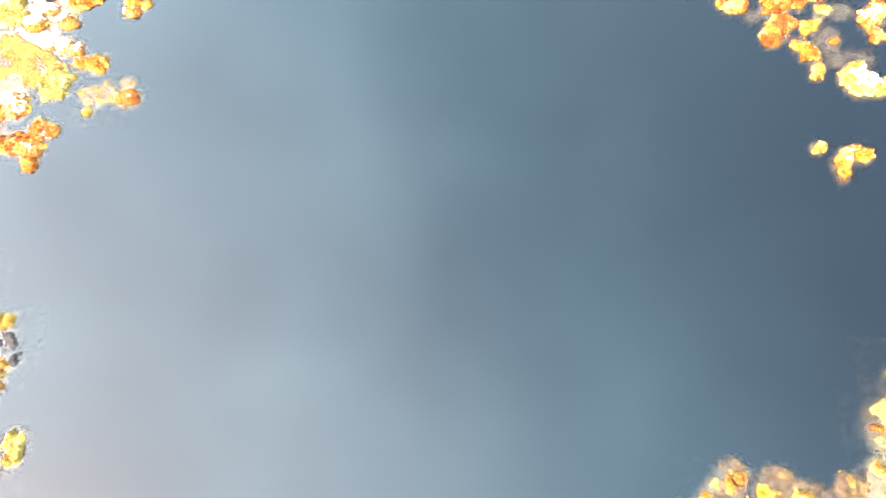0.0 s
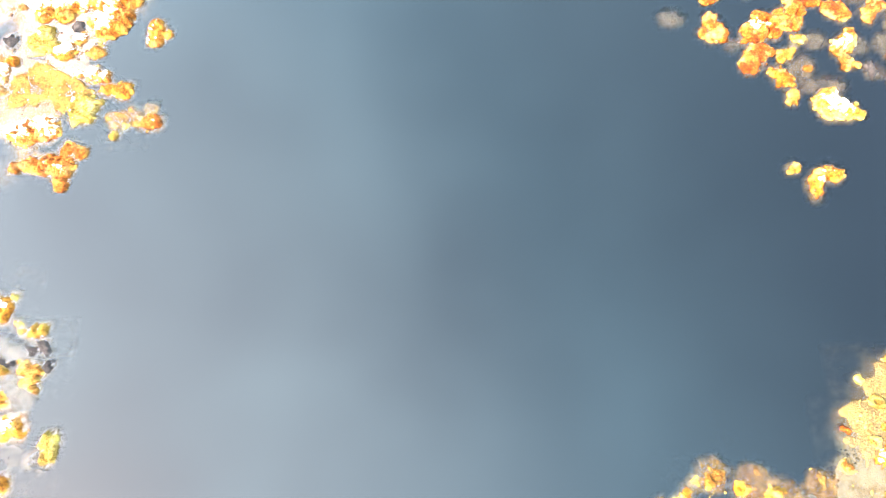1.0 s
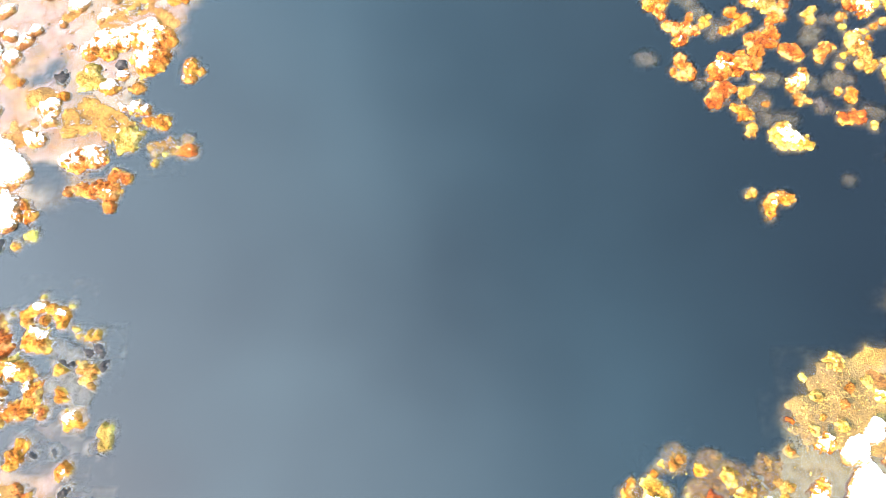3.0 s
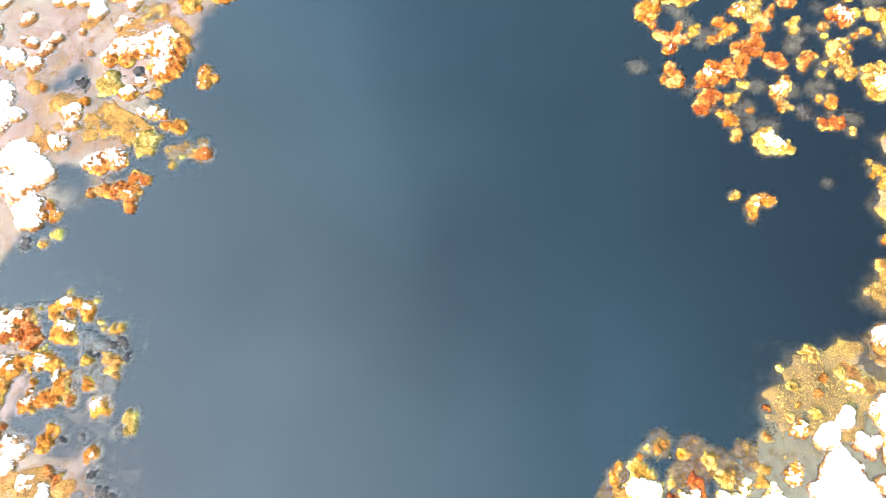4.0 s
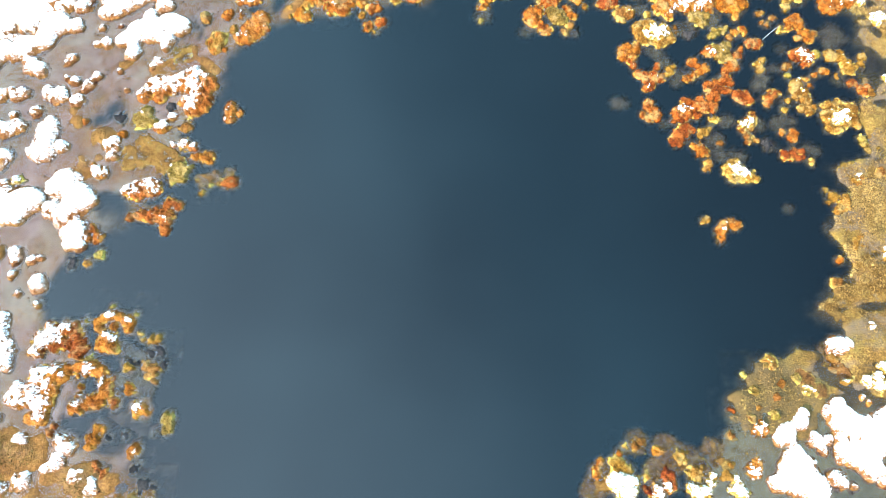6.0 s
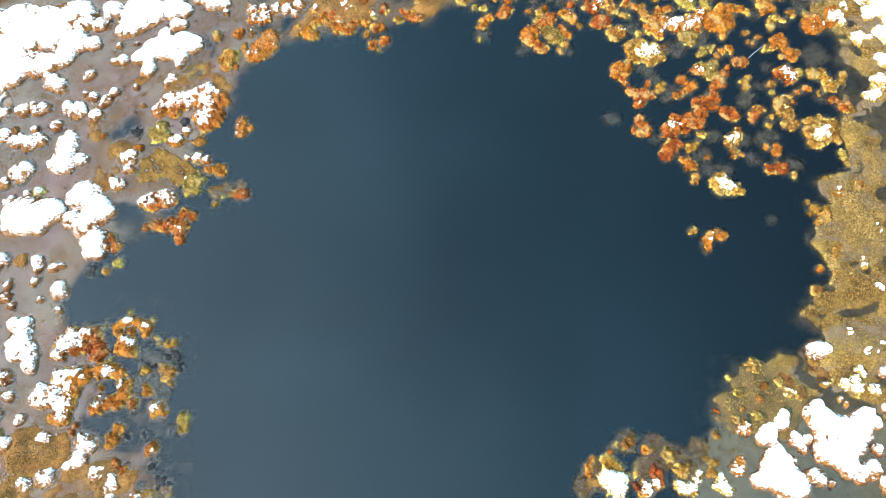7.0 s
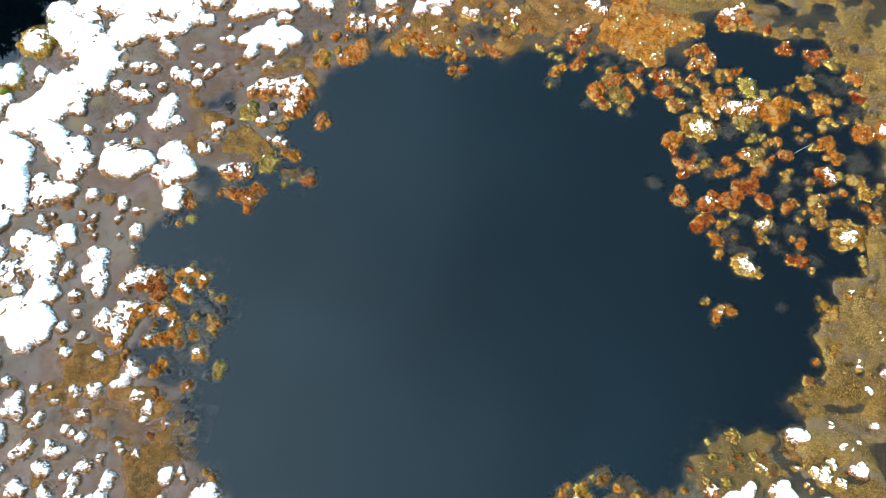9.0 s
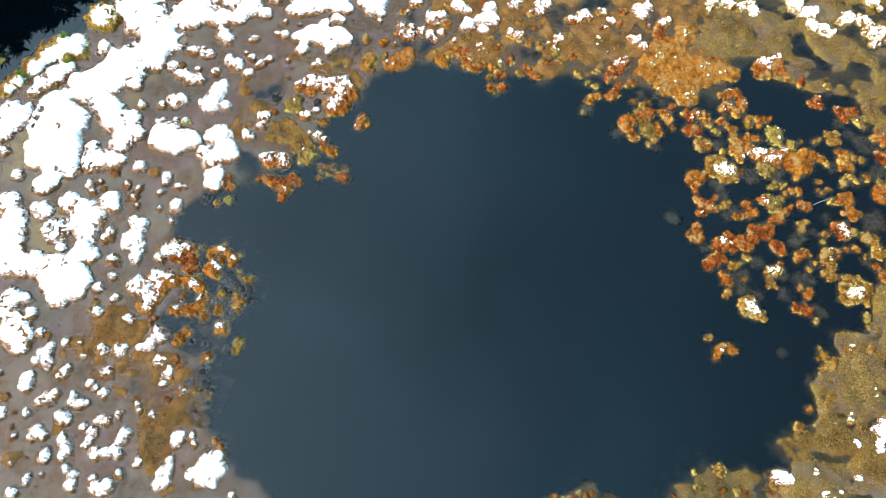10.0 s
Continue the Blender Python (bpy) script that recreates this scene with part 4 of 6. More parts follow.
hummock("B", 0, [(-14.41, -6.28, 0.08)])
hummock("B", .5, [(-14.16, -6.50, 0.14)])
hummock("B", .75, [(-13.47, -6.11, 0.27), (-13.24, -6.12, 0.21), (-13.54, -6.39, 0.15)])
hummock("B", .9, [(-15.78, -4.76, 0.14)])
hummock("B", .92, [(-11.52, -4.93, 0.22), (-11.30, -4.92, 0.20), (-11.65, -5.10, 0.16), (-10.99, -4.64, 0.16), (-10.88, -4.52, 0.10)])
hummock("B", .92, [(-11.94, -5.39, 0.18), (-11.59, -5.42, 0.21), (-11.64, -5.74, 0.17), (-11.64, -5.94, 0.15), (-11.27, -6.01, 0.19), (-10.85, -5.95, 0.26), (-10.52, -5.74, 0.24), (-10.51, -5.33, 0.23), (-10.47, -5.12, 0.24), (-11.08, -6.14, 0.17)])
hummock("B", .87, [(-12.41, -6.06, 0.28), (-12.15, -6.33, 0.26), (-12.17, -6.53, 0.19), (-11.83, -6.80, 0.17), (-11.50, -6.92, 0.22), (-11.47, -7.25, 0.25), (-11.32, -7.39, 0.13)])
hummock("B", .92, [(-12.82, -6.73, 0.26)])
hummock("B", .6, [(-13.77, -7.35, 0.12)])
hummock("B", .5, [(-12.58, -7.30, 0.11)])
hummock("B", .87, [(-12.99, -7.71, 0.17), (-12.99, -7.51, 0.12)])
hummock("B", .9, [(-13.23, -8.18, 0.23), (-13.37, -8.10, 0.13)])
hummock("B", .92, [(-10.60, -7.03, 0.26), (-10.37, -7.04, 0.28), (-10.27, -6.82, 0.23), (-10.82, -6.82, 0.16)])
hummock("B", .85, [(-10.06, -6.39, 0.17)])
hummock("B", .75, [(-9.62, -5.84, 0.21), (-9.65, -6.01, 0.11)])
hummock("B", 1, [(-8.48, -6.07, 0.26), (-8.62, -6.22, 0.22), (-8.55, -5.71, 0.27), (-8.57, -5.33, 0.19), (-8.69, -5.86, 0.24)])
hummock("B", .88, [(-8.66, -4.62, 0.27), (-8.72, -4.73, 0.19), (-8.55, -4.53, 0.19)])
hummock("B", .65, [(-8.24, -4.44, 0.15), (-8.05, -4.61, 0.13)])
hummock("B", 1, [(-7.25, -5.04, 0.41), (-7.32, -5.36, 0.41), (-7.05, -4.78, 0.29), (-6.90, -5.11, 0.34), (-7.70, -5.46, 0.24), (-7.73, -5.61, 0.17), (-6.84, -5.53, 0.19)])
hummock("B", .9, [(-6.09, -5.68, 0.15)])
hummock("W", 0, [(-7.39, -4.21, 0.10)])
hummock("W", 0, [(-7.14, -4.37, 0.11)])
hummock("W", 0, [(-7.59, -4.58, 0.10)])
hummock("B", .95, [(-13.81, 11.87, 0.41), (-14.34, 11.30, 0.47), (-13.77, 11.50, 0.37), (-14.73, 11.02, 0.31), (-13.43, 12.20, 0.47), (-12.86, 12.10, 0.31)])
hummock("B", .65, [(-14.10, 10.52, 0.31), (-13.79, 10.42, 0.31), (-14.33, 10.72, 0.16)])
hummock("B", .45, [(-12.80, 10.82, 0.18), (-12.92, 10.63, 0.13)])
hummock("B", .55, [(-14.93, 9.52, 0.25), (-14.59, 9.63, 0.15), (-15.13, 9.39, 0.15)])
hummock("B", .8, [(-14.23, 9.53, 0.25), (-14.53, 9.51, 0.20)])
hummock("B", 0, [(-15.11, 8.66, 0.15)])
hummock("B", .8, [(-14.41, 8.71, 0.15)])
hummock("B", .85, [(-13.64, 8.90, 0.22)])
hummock("B", .95, [(-13.07, 9.45, 0.34), (-13.38, 9.54, 0.22), (-12.77, 9.36, 0.19)])
hummock("B", .85, [(-12.52, 9.92, 0.20), (-12.07, 9.80, 0.23), (-11.82, 10.08, 0.20), (-12.83, 10.04, 0.12)])
hummock("B", .85, [(-12.33, 9.24, 0.25)])
hummock("B", .97, [(-15.47, 8.49, 0.30), (-15.00, 8.23, 0.25), (-14.43, 8.23, 0.29), (-14.10, 8.35, 0.25), (-14.73, 8.32, 0.20)])
hummock("B", .97, [(-13.18, 8.04, 0.44), (-13.18, 7.50, 0.43), (-12.57, 7.58, 0.24), (-13.50, 7.39, 0.19), (-13.07, 8.35, 0.29)])
hummock("W", 0, [(-11.99, 8.51, 0.10)])
hummock("B", .95, [(-14.65, 7.12, 0.39), (-14.46, 7.24, 0.29)])
hummock("B", .8, [(-11.89, 11.99, 0.16)])
hummock("B", .6, [(-11.27, 12.06, 0.10)])
hummock("B", 1, [(-11.26, 12.94, 0.47), (-10.77, 13.32, 0.56), (-10.06, 13.50, 0.52), (-9.62, 13.36, 0.26), (-11.49, 12.57, 0.26)])
hummock("B", 1, [(-9.91, 12.82, 0.25), (-9.63, 12.77, 0.15), (-10.26, 12.41, 0.26), (-10.66, 11.84, 0.39), (-10.16, 11.87, 0.51), (-9.48, 12.10, 0.45), (-9.11, 11.94, 0.30), (-10.94, 11.60, 0.30), (-11.62, 11.37, 0.23), (-11.94, 11.34, 0.13), (-9.61, 11.49, 0.31), (-9.62, 11.20, 0.15), (-11.11, 11.40, 0.21), (-10.68, 10.98, 0.30), (-10.67, 11.27, 0.25)])
hummock("B", .92, [(-9.77, 10.65, 0.22), (-9.94, 10.45, 0.15)])
hummock("B", .6, [(-11.06, 10.29, 0.12)])
hummock("B", .7, [(-10.72, 9.63, 0.12)])
hummock("W", .95, [(-9.27, 8.30, 0.21), (-9.49, 8.25, 0.14)])
hummock("W", .9, [(-9.02, 8.60, 0.19)])
hummock("O", 0, [(-8.60, 8.29, 0.19)])
hummock("W", .95, [(-8.56, 7.63, 0.21), (-8.28, 7.54, 0.14), (-8.90, 7.61, 0.12)])
hummock("W", 0, [(-7.76, 7.16, 0.24)])
hummock("W", 0, [(-8.09, 7.25, 0.14)])
hummock("B", .93, [(-10.93, 7.56, 0.27), (-10.89, 7.74, 0.22), (-10.90, 7.23, 0.19)])
hummock("W", .87, [(-11.15, 6.67, 0.21), (-11.31, 6.75, 0.17)])
hummock("W", 0, [(-11.48, 6.95, 0.09)])
hummock("W", 1, [(-9.87, 6.04, 0.33), (-9.49, 6.17, 0.33), (-10.13, 6.07, 0.23)], [(-10.21, 6.07, 0.26), (-9.91, 6.23, 0.28), (-9.48, 6.25, 0.25), (-9.28, 6.07, 0.12)])
hummock("W", .06, [(-9.64, 5.24, 0.23), (-9.98, 5.19, 0.14), (-9.28, 5.24, 0.28), (-8.87, 5.14, 0.27), (-8.83, 4.78, 0.16), (-8.85, 5.64, 0.23), (-8.57, 5.56, 0.18)])
hummock("W", .1, [(-7.06, 6.34, 0.18), (-6.86, 6.31, 0.16)])
hummock("Y", 0, [(-7.54, 6.25, 0.07)])
hummock("O", 0, [(-7.80, 6.01, 0.09)])
hummock("W", .1, [(-7.14, 8.80, 0.22), (-7.13, 8.54, 0.17), (-6.87, 8.74, 0.14), (-7.17, 9.00, 0.14)])
hummock("W", 0, [(-10.64, 8.03, 0.12)])
hummock("Y", .15, [(-10.08, 8.44, 0.31), (-9.96, 8.75, 0.24), (-10.29, 8.64, 0.19), (-9.70, 8.44, 0.19)])
hummock("K", 0, [(-10.77, 8.60, 0.18)])
hummock("K", 0, [(-9.18, 8.97, 0.11)])
hummock("Y", .06, [(-8.58, 6.69, 0.35), (-8.71, 6.44, 0.18)])
hummock("B", 1, [(-12.25, 6.37, 0.53), (-12.52, 6.14, 0.33), (-12.57, 5.48, 0.35), (-12.10, 5.26, 0.46), (-11.72, 5.77, 0.52), (-11.30, 5.67, 0.18), (-11.57, 4.68, 0.42), (-11.68, 4.40, 0.32), (-11.48, 4.22, 0.18), (-11.94, 4.68, 0.23)])
hummock("W", .2, [(-11.15, 4.83, 0.18), (-10.94, 4.53, 0.16), (-11.26, 4.54, 0.14)])
hummock("Y", .65, [(-13.80, 6.43, 0.22)])
hummock("B", .85, [(-14.26, 6.33, 0.15)])
hummock("B", .85, [(-14.85, 5.99, 0.19), (-14.69, 6.17, 0.15)])
hummock("B", 0, [(-13.85, 6.12, 0.09)])
hummock("B", .85, [(-15.11, 6.75, 0.19)])
hummock("B", .85, [(-15.88, 6.48, 0.20)])
hummock("W", 0, [(-11.12, 3.73, 0.11)])
hummock("Y", 0, [(-10.79, 3.97, 0.14)])
hummock("K", 0, [(-11.59, 3.69, 0.12)])
hummock("B", .97, [(-8.65, 13.84, 0.47), (-8.52, 14.17, 0.41), (-8.21, 13.69, 0.26), (-9.17, 13.86, 0.26), (-8.17, 13.27, 0.13)])
hummock("W", .75, [(-7.47, 14.09, 0.20), (-7.22, 14.12, 0.15)])
hummock("W", .6, [(-7.22, 13.45, 0.23), (-7.08, 13.07, 0.23), (-6.87, 12.91, 0.12), (-6.72, 13.13, 0.22), (-6.77, 13.46, 0.18)])
hummock("B", .97, [(-5.97, 14.17, 0.36), (-6.22, 14.17, 0.25), (-5.79, 14.37, 0.25)])
hummock("W", .7, [(-6.34, 13.46, 0.23), (-5.93, 13.38, 0.26), (-5.52, 13.61, 0.23), (-5.65, 13.28, 0.20)])
hummock("W", .75, [(-6.89, 14.73, 0.23), (-7.07, 14.58, 0.21)])
hummock("B", .95, [(-5.15, 15.03, 0.31), (-5.40, 15.03, 0.23), (-4.88, 14.98, 0.20)])
hummock("B", .97, [(-4.54, 14.37, 0.34), (-4.72, 14.17, 0.20), (-4.27, 14.67, 0.20), (-3.96, 14.86, 0.41), (-3.74, 14.93, 0.35), (-4.02, 15.42, 0.33), (-3.90, 14.30, 0.25)])
hummock("W", 0, [(-7.60, 12.46, 0.18)])
hummock("O", 0, [(-8.32, 12.36, 0.20)])
hummock("W", .12, [(-6.87, 11.87, 0.25), (-6.99, 11.55, 0.22), (-6.58, 12.11, 0.27), (-6.41, 12.31, 0.20), (-6.41, 11.84, 0.22)])
hummock("W", .06, [(-7.92, 11.37, 0.29), (-7.96, 11.14, 0.20), (-7.56, 11.08, 0.12), (-7.89, 11.60, 0.17)])
hummock("O", 0, [(-7.36, 11.84, 0.15)])
hummock("W", .5, [(-7.15, 12.48, 0.15)])
hummock("O", .06, [(-4.98, 12.80, 0.22), (-5.07, 12.36, 0.22), (-5.44, 12.70, 0.15), (-4.79, 12.40, 0.12), (-5.44, 12.37, 0.10)])
hummock("R", .4, [(-4.87, 13.40, 0.20)])
hummock("R", 0, [(-4.61, 13.15, 0.23), (-4.14, 13.09, 0.22)])
hummock("R", .4, [(-3.86, 13.47, 0.22), (-3.69, 13.33, 0.17)])
hummock("R", .1, [(-3.97, 12.73, 0.20), (-3.58, 12.65, 0.21), (-3.38, 12.80, 0.15)])
hummock("Y", 0, [(-4.23, 12.78, 0.12)])
hummock("Y", 0, [(-3.92, 12.45, 0.07)])
hummock("R", .1, [(-3.09, 13.73, 0.23)])
hummock("R", .5, [(-2.75, 14.56, 0.25), (-2.48, 14.51, 0.25), (-2.31, 14.71, 0.13)])
hummock("R", .1, [(-3.59, 14.13, 0.20)])
hummock("R", 0, [(-3.01, 12.79, 0.15)])
hummock("R", 0, [(-2.61, 12.65, 0.22)])
hummock("O", 0, [(-2.98, 12.33, 0.12)])
hummock("Y", 0, [(-3.19, 12.95, 0.10)])
hummock("O", 0, [(-2.81, 13.27, 0.17)])
hummock("R", 0, [(-2.73, 11.93, 0.15)])
hummock("O", 0, [(-2.52, 11.73, 0.12)])
hummock("R", 0, [(-2.30, 12.08, 0.20)])
hummock("O", 0, [(-2.27, 13.32, 0.10)])
hummock("B", .95, [(-3.08, 15.95, 0.30), (-2.90, 16.18, 0.20)])
hummock("B", .93, [(-2.01, 16.11, 0.36), (-1.83, 16.32, 0.25), (-1.95, 15.92, 0.15)])
hummock("R", .75, [(-0.22, 16.28, 0.23), (-0.38, 16.00, 0.20), (-0.06, 16.40, 0.23), (-0.62, 16.00, 0.20)])
hummock("O", .35, [(0.58, 16.70, 0.23), (0.37, 16.77, 0.15)])
hummock("B", .92, [(1.03, 16.42, 0.20), (0.84, 16.41, 0.12)])
hummock("B", .95, [(2.07, 17.21, 0.36), (1.77, 17.40, 0.23), (2.20, 17.63, 0.25), (2.01, 16.99, 0.20)])
hummock("B", .8, [(3.00, 17.61, 0.10)])
hummock("R", .65, [(2.96, 17.03, 0.23), (3.16, 17.15, 0.15)])
hummock("B", .8, [(2.48, 16.72, 0.10)])
hummock("R", .2, [(1.29, 16.95, 0.20)])
hummock("R", .1, [(2.97, 16.52, 0.30)])
hummock("R", .65, [(-0.89, 14.86, 0.22), (-0.79, 14.95, 0.18), (-0.99, 14.65, 0.20), (-0.92, 14.40, 0.12)])
hummock("R", .88, [(2.17, 15.91, 0.27), (2.45, 15.78, 0.22), (2.01, 15.91, 0.17)])
hummock("O", .3, [(0.70, 15.46, 0.15)])
hummock("B", .65, [(0.73, 15.10, 0.15)])
hummock("B", .7, [(1.21, 14.93, 0.07)])
hummock("O", 0, [(-1.06, 13.68, 0.20)])
hummock("O", 0, [(-0.49, 13.93, 0.19)])
hummock("Y", 0, [(-0.52, 13.48, 0.12)])
hummock("R", .12, [(-1.56, 13.15, 0.19), (-1.27, 12.98, 0.17), (-1.03, 12.98, 0.12), (-1.73, 13.29, 0.10)])
hummock("O", 0, [(-1.89, 12.90, 0.14)])
hummock("O", 0, [(-1.44, 14.30, 0.13)])
hummock("O", 0, [(-1.94, 14.33, 0.20)])
hummock("R", 0, [(-1.63, 15.45, 0.15)])
hummock("R", 0, [(-1.93, 15.07, 0.10)])
hummock("Y", 0, [(0.87, 13.37, 0.12)])
hummock("Y", 0, [(1.18, 13.34, 0.12)])
hummock("R", .06, [(1.17, 12.74, 0.21), (1.10, 12.59, 0.19), (1.35, 12.94, 0.17)])
hummock("R", .06, [(1.97, 13.21, 0.26), (1.83, 13.11, 0.19)])
hummock("R", 0, [(2.06, 13.72, 0.19)])
hummock("Y", 0, [(2.39, 13.78, 0.10)])
hummock("R", 0, [(2.52, 14.02, 0.19)])
hummock("P", .17, [(3.25, 14.95, 0.69), (3.71, 15.93, 0.67), (4.17, 14.99, 0.78), (3.87, 14.35, 0.52), (4.81, 15.21, 0.77), (4.72, 14.16, 0.52), (4.91, 15.79, 0.64), (5.61, 15.76, 0.57), (6.13, 15.67, 0.39), (3.95, 16.86, 0.50), (2.96, 15.18, 0.37), (2.71, 14.54, 0.22), (3.02, 15.84, 0.37)])
hummock("R", 1, [(7.34, 16.22, 0.39), (7.74, 16.50, 0.38), (8.11, 16.35, 0.24), (7.27, 16.55, 0.29), (7.77, 16.92, 0.24), (7.09, 16.33, 0.20), (8.26, 16.19, 0.12)], [(7.26, 16.61, 0.29), (7.46, 16.86, 0.21), (7.77, 16.92, 0.12), (7.51, 16.28, 0.10)])
hummock("O", .93, [(4.70, 18.69, 0.30), (5.38, 18.84, 0.38), (6.17, 18.99, 0.35), (6.48, 18.64, 0.25), (4.57, 18.21, 0.20), (5.86, 18.80, 0.25)])
hummock("O", .95, [(7.92, 19.64, 0.38), (8.43, 19.39, 0.38), (8.75, 18.93, 0.34), (9.23, 18.81, 0.34), (9.59, 18.74, 0.24), (8.73, 19.64, 0.25)])
hummock("O", .95, [(10.10, 19.76, 0.34), (9.86, 19.51, 0.23), (10.66, 19.78, 0.35), (11.06, 19.44, 0.34), (11.27, 18.87, 0.22), (11.51, 19.45, 0.37)])
hummock("O", .92, [(10.95, 20.83, 0.25), (11.22, 20.55, 0.15), (10.60, 20.85, 0.25)])
hummock("R", 0, [(8.94, 16.16, 0.21)])
hummock("O", 0, [(9.94, 16.31, 0.19)])
hummock("D", 0, [(10.33, 5.34, 0.12)])
hummock("O", 1, [(12.52, 6.33, 0.21)], [(12.52, 6.33, 0.12)])
hummock("O", 0, [(13.15, 6.45, 0.16)])
hummock("O", .9, [(12.91, 5.78, 0.08)])
hummock("O", .9, [(13.59, 4.92, 0.13), (13.50, 5.13, 0.10)])
hummock("O", .7, [(12.88, 4.01, 0.08)])
hummock("O", .7, [(12.92, 3.82, 0.08)])
hummock("B", .95, [(14.01, 3.73, 0.38), (13.98, 3.33, 0.27), (14.10, 4.15, 0.28)])
hummock("B", .95, [(13.20, 3.14, 0.17)])
hummock("O", .2, [(9.17, 0.72, 0.22)])
hummock("Y", 0, [(8.63, -0.01, 0.11)])
hummock("Y", 0, [(8.37, 0.45, 0.06)])
hummock("R", 0, [(7.88, -0.54, 0.07)])
hummock("B", 1, [(11.16, 1.20, 0.30), (11.35, 1.23, 0.26), (10.98, 1.19, 0.22)])
hummock("R", 0, [(10.98, 1.43, 0.11)])
hummock("O", 0, [(10.94, 0.89, 0.15)])
hummock("O", .75, [(12.12, 1.84, 0.11)])
hummock("O", .8, [(12.53, 1.24, 0.13)])
hummock("K", 0, [(-9.73, -1.42, 0.06)])
hummock("K", 0, [(-9.20, -1.34, 0.06)])
hummock("K", 0, [(-8.87, -2.24, 0.06)])
hummock("K", 0, [(-8.61, -2.61, 0.08)])
hummock("K", 0, [(-8.27, -2.70, 0.06)])
hummock("K", 0, [(-8.55, -3.58, 0.06)])
hummock("R", .1, [(2.81, 12.24, 0.28), (2.77, 11.96, 0.21), (3.04, 12.42, 0.21)])
hummock("R", 0, [(3.22, 11.68, 0.21), (3.03, 11.77, 0.16)])
hummock("Y", 0, [(3.60, 12.28, 0.28), (3.73, 12.04, 0.21), (3.41, 12.42, 0.16)])
hummock("R", .06, [(3.36, 12.77, 0.26), (3.56, 12.89, 0.21)])
hummock("R", 0, [(3.97, 12.43, 0.18), (4.08, 12.21, 0.16)])
hummock("O", 0, [(3.88, 11.55, 0.14), (4.01, 11.78, 0.12)])
hummock("D", 0, [(2.55, 11.63, 0.21)])
hummock("D", 0, [(4.20, 11.56, 0.16)])
hummock("O", 0, [(3.22, 13.14, 0.14)])
hummock("Y", 0, [(3.05, 12.81, 0.12)])
hummock("R", 0, [(3.38, 13.32, 0.09)])
hummock("O", 0, [(2.79, 13.17, 0.12)])
hummock("R", .05, [(4.16, 12.96, 0.21), (4.33, 12.79, 0.16), (4.01, 13.07, 0.16)])
hummock("R", 0, [(4.29, 13.43, 0.19)])
hummock("O", 0, [(4.57, 12.56, 0.14)])
hummock("D", 0, [(3.60, 13.72, 0.14)])
hummock("D", 0, [(3.85, 13.52, 0.12)])
hummock("D", 0, [(2.95, 13.52, 0.14)])
hummock("D", 0, [(1.13, 12.23, 0.23)])
hummock("Y", 0, [(1.08, 12.08, 0.12)])
hummock("M", 0, [(-10.25, 7.15, 0.42), (-9.70, 7.35, 0.46), (-9.15, 7.12, 0.40), (-9.85, 7.75, 0.26), (-8.72, 7.0, 0.25)])
hummock("M", 0, [(-7.42, 6.52, 0.23), (-7.86, 6.42, 0.18), (-7.02, 6.71, 0.16)])
hummock("M", 0, [(-8.47, -2.98, 0.28), (-8.45, -3.38, 0.23), (-8.13, -3.77, 0.19)])
hummock("Y", .3, [(-22.45, 6.45, 0.15)])
hummock("M", 0, [(6.02, -1.64, 0.36), (6.51, -1.87, 0.33), (6.82, -2.10, 0.29)])
hummock("M", 0, [(7.28, -1.61, 0.24), (7.34, -1.85, 0.18)])
hummock("M", 0, [(5.19, -1.42, 0.27)])
hummock("M", 0, [(4.14, -2.49, 0.36), (3.88, -2.73, 0.27)])
hummock("M", 0, [(5.66, -2.13, 0.25)])
# small cushions on the promontory
hummock("Y", 0, [(8.6, 0.01, 0.11)])
hummock("Y", 0.25, [(9.11, 0.75, 0.20)])
hummock("O", 0, [(8.62, -0.52, 0.10)])
hummock("Y", 0, [(9.79, 0.33, 0.14)])
hummock("Y", 0.35, [(10.1, -0.04, 0.18)])
hummock("Y", 0, [(9.06, -0.69, 0.10)])
hummock("O", 0, [(8.4, -0.79, 0.16)])
hummock("Y", 0, [(8.35, 0.41, 0.08)])
hummock("O", 0, [(9.33, 0.21, 0.11)])
hummock("M", 0, [(10.00, 0.26, 0.28), (10.30, 0.01, 0.21)])
hummock("M", 0, [(10.79, 1.12, 0.23), (10.90, 0.70, 0.26), (11.12, 0.45, 0.22)])
hummock("O", 0, [(5.37, -1.37, 0.13)])
hummock("D", 0, [(5.06, -1.31, 0.11)])
hummock("O", 0, [(5.13, -1.60, 0.13)])
hummock("O", 0, [(4.85, -1.56, 0.11)])
hummock("R", 0, [(4.71, -1.72, 0.09)])
hummock("R", .1, [(4.07, -2.17, 0.16), (4.16, -1.98, 0.11)])
hummock("O", 0, [(4.66, -2.00, 0.22), (4.63, -1.87, 0.11), (4.90, -2.18, 0.18)])
hummock("O", .97, [(4.63, -2.55, 0.33), (4.79, -2.78, 0.26), (4.51, -2.35, 0.16), (4.97, -2.54, 0.22)])
hummock("O", 0, [(5.39, -2.34, 0.13)])
hummock("R", 0, [(5.77, -1.67, 0.13)])
hummock("O", 0, [(6.34, -1.81, 0.19)])
hummock("R", 0, [(5.90, -2.21, 0.13), (6.05, -2.41, 0.15), (6.12, -2.59, 0.12)])
hummock("R", 0, [(5.46, -2.69, 0.14)])
hummock("R", .88, [(5.70, -2.76, 0.23), (5.96, -2.60, 0.15)])
hummock("O", .75, [(6.57, -2.58, 0.14), (6.69, -2.73, 0.18), (6.94, -2.73, 0.24), (7.12, -2.49, 0.16), (7.22, -2.33, 0.14)])
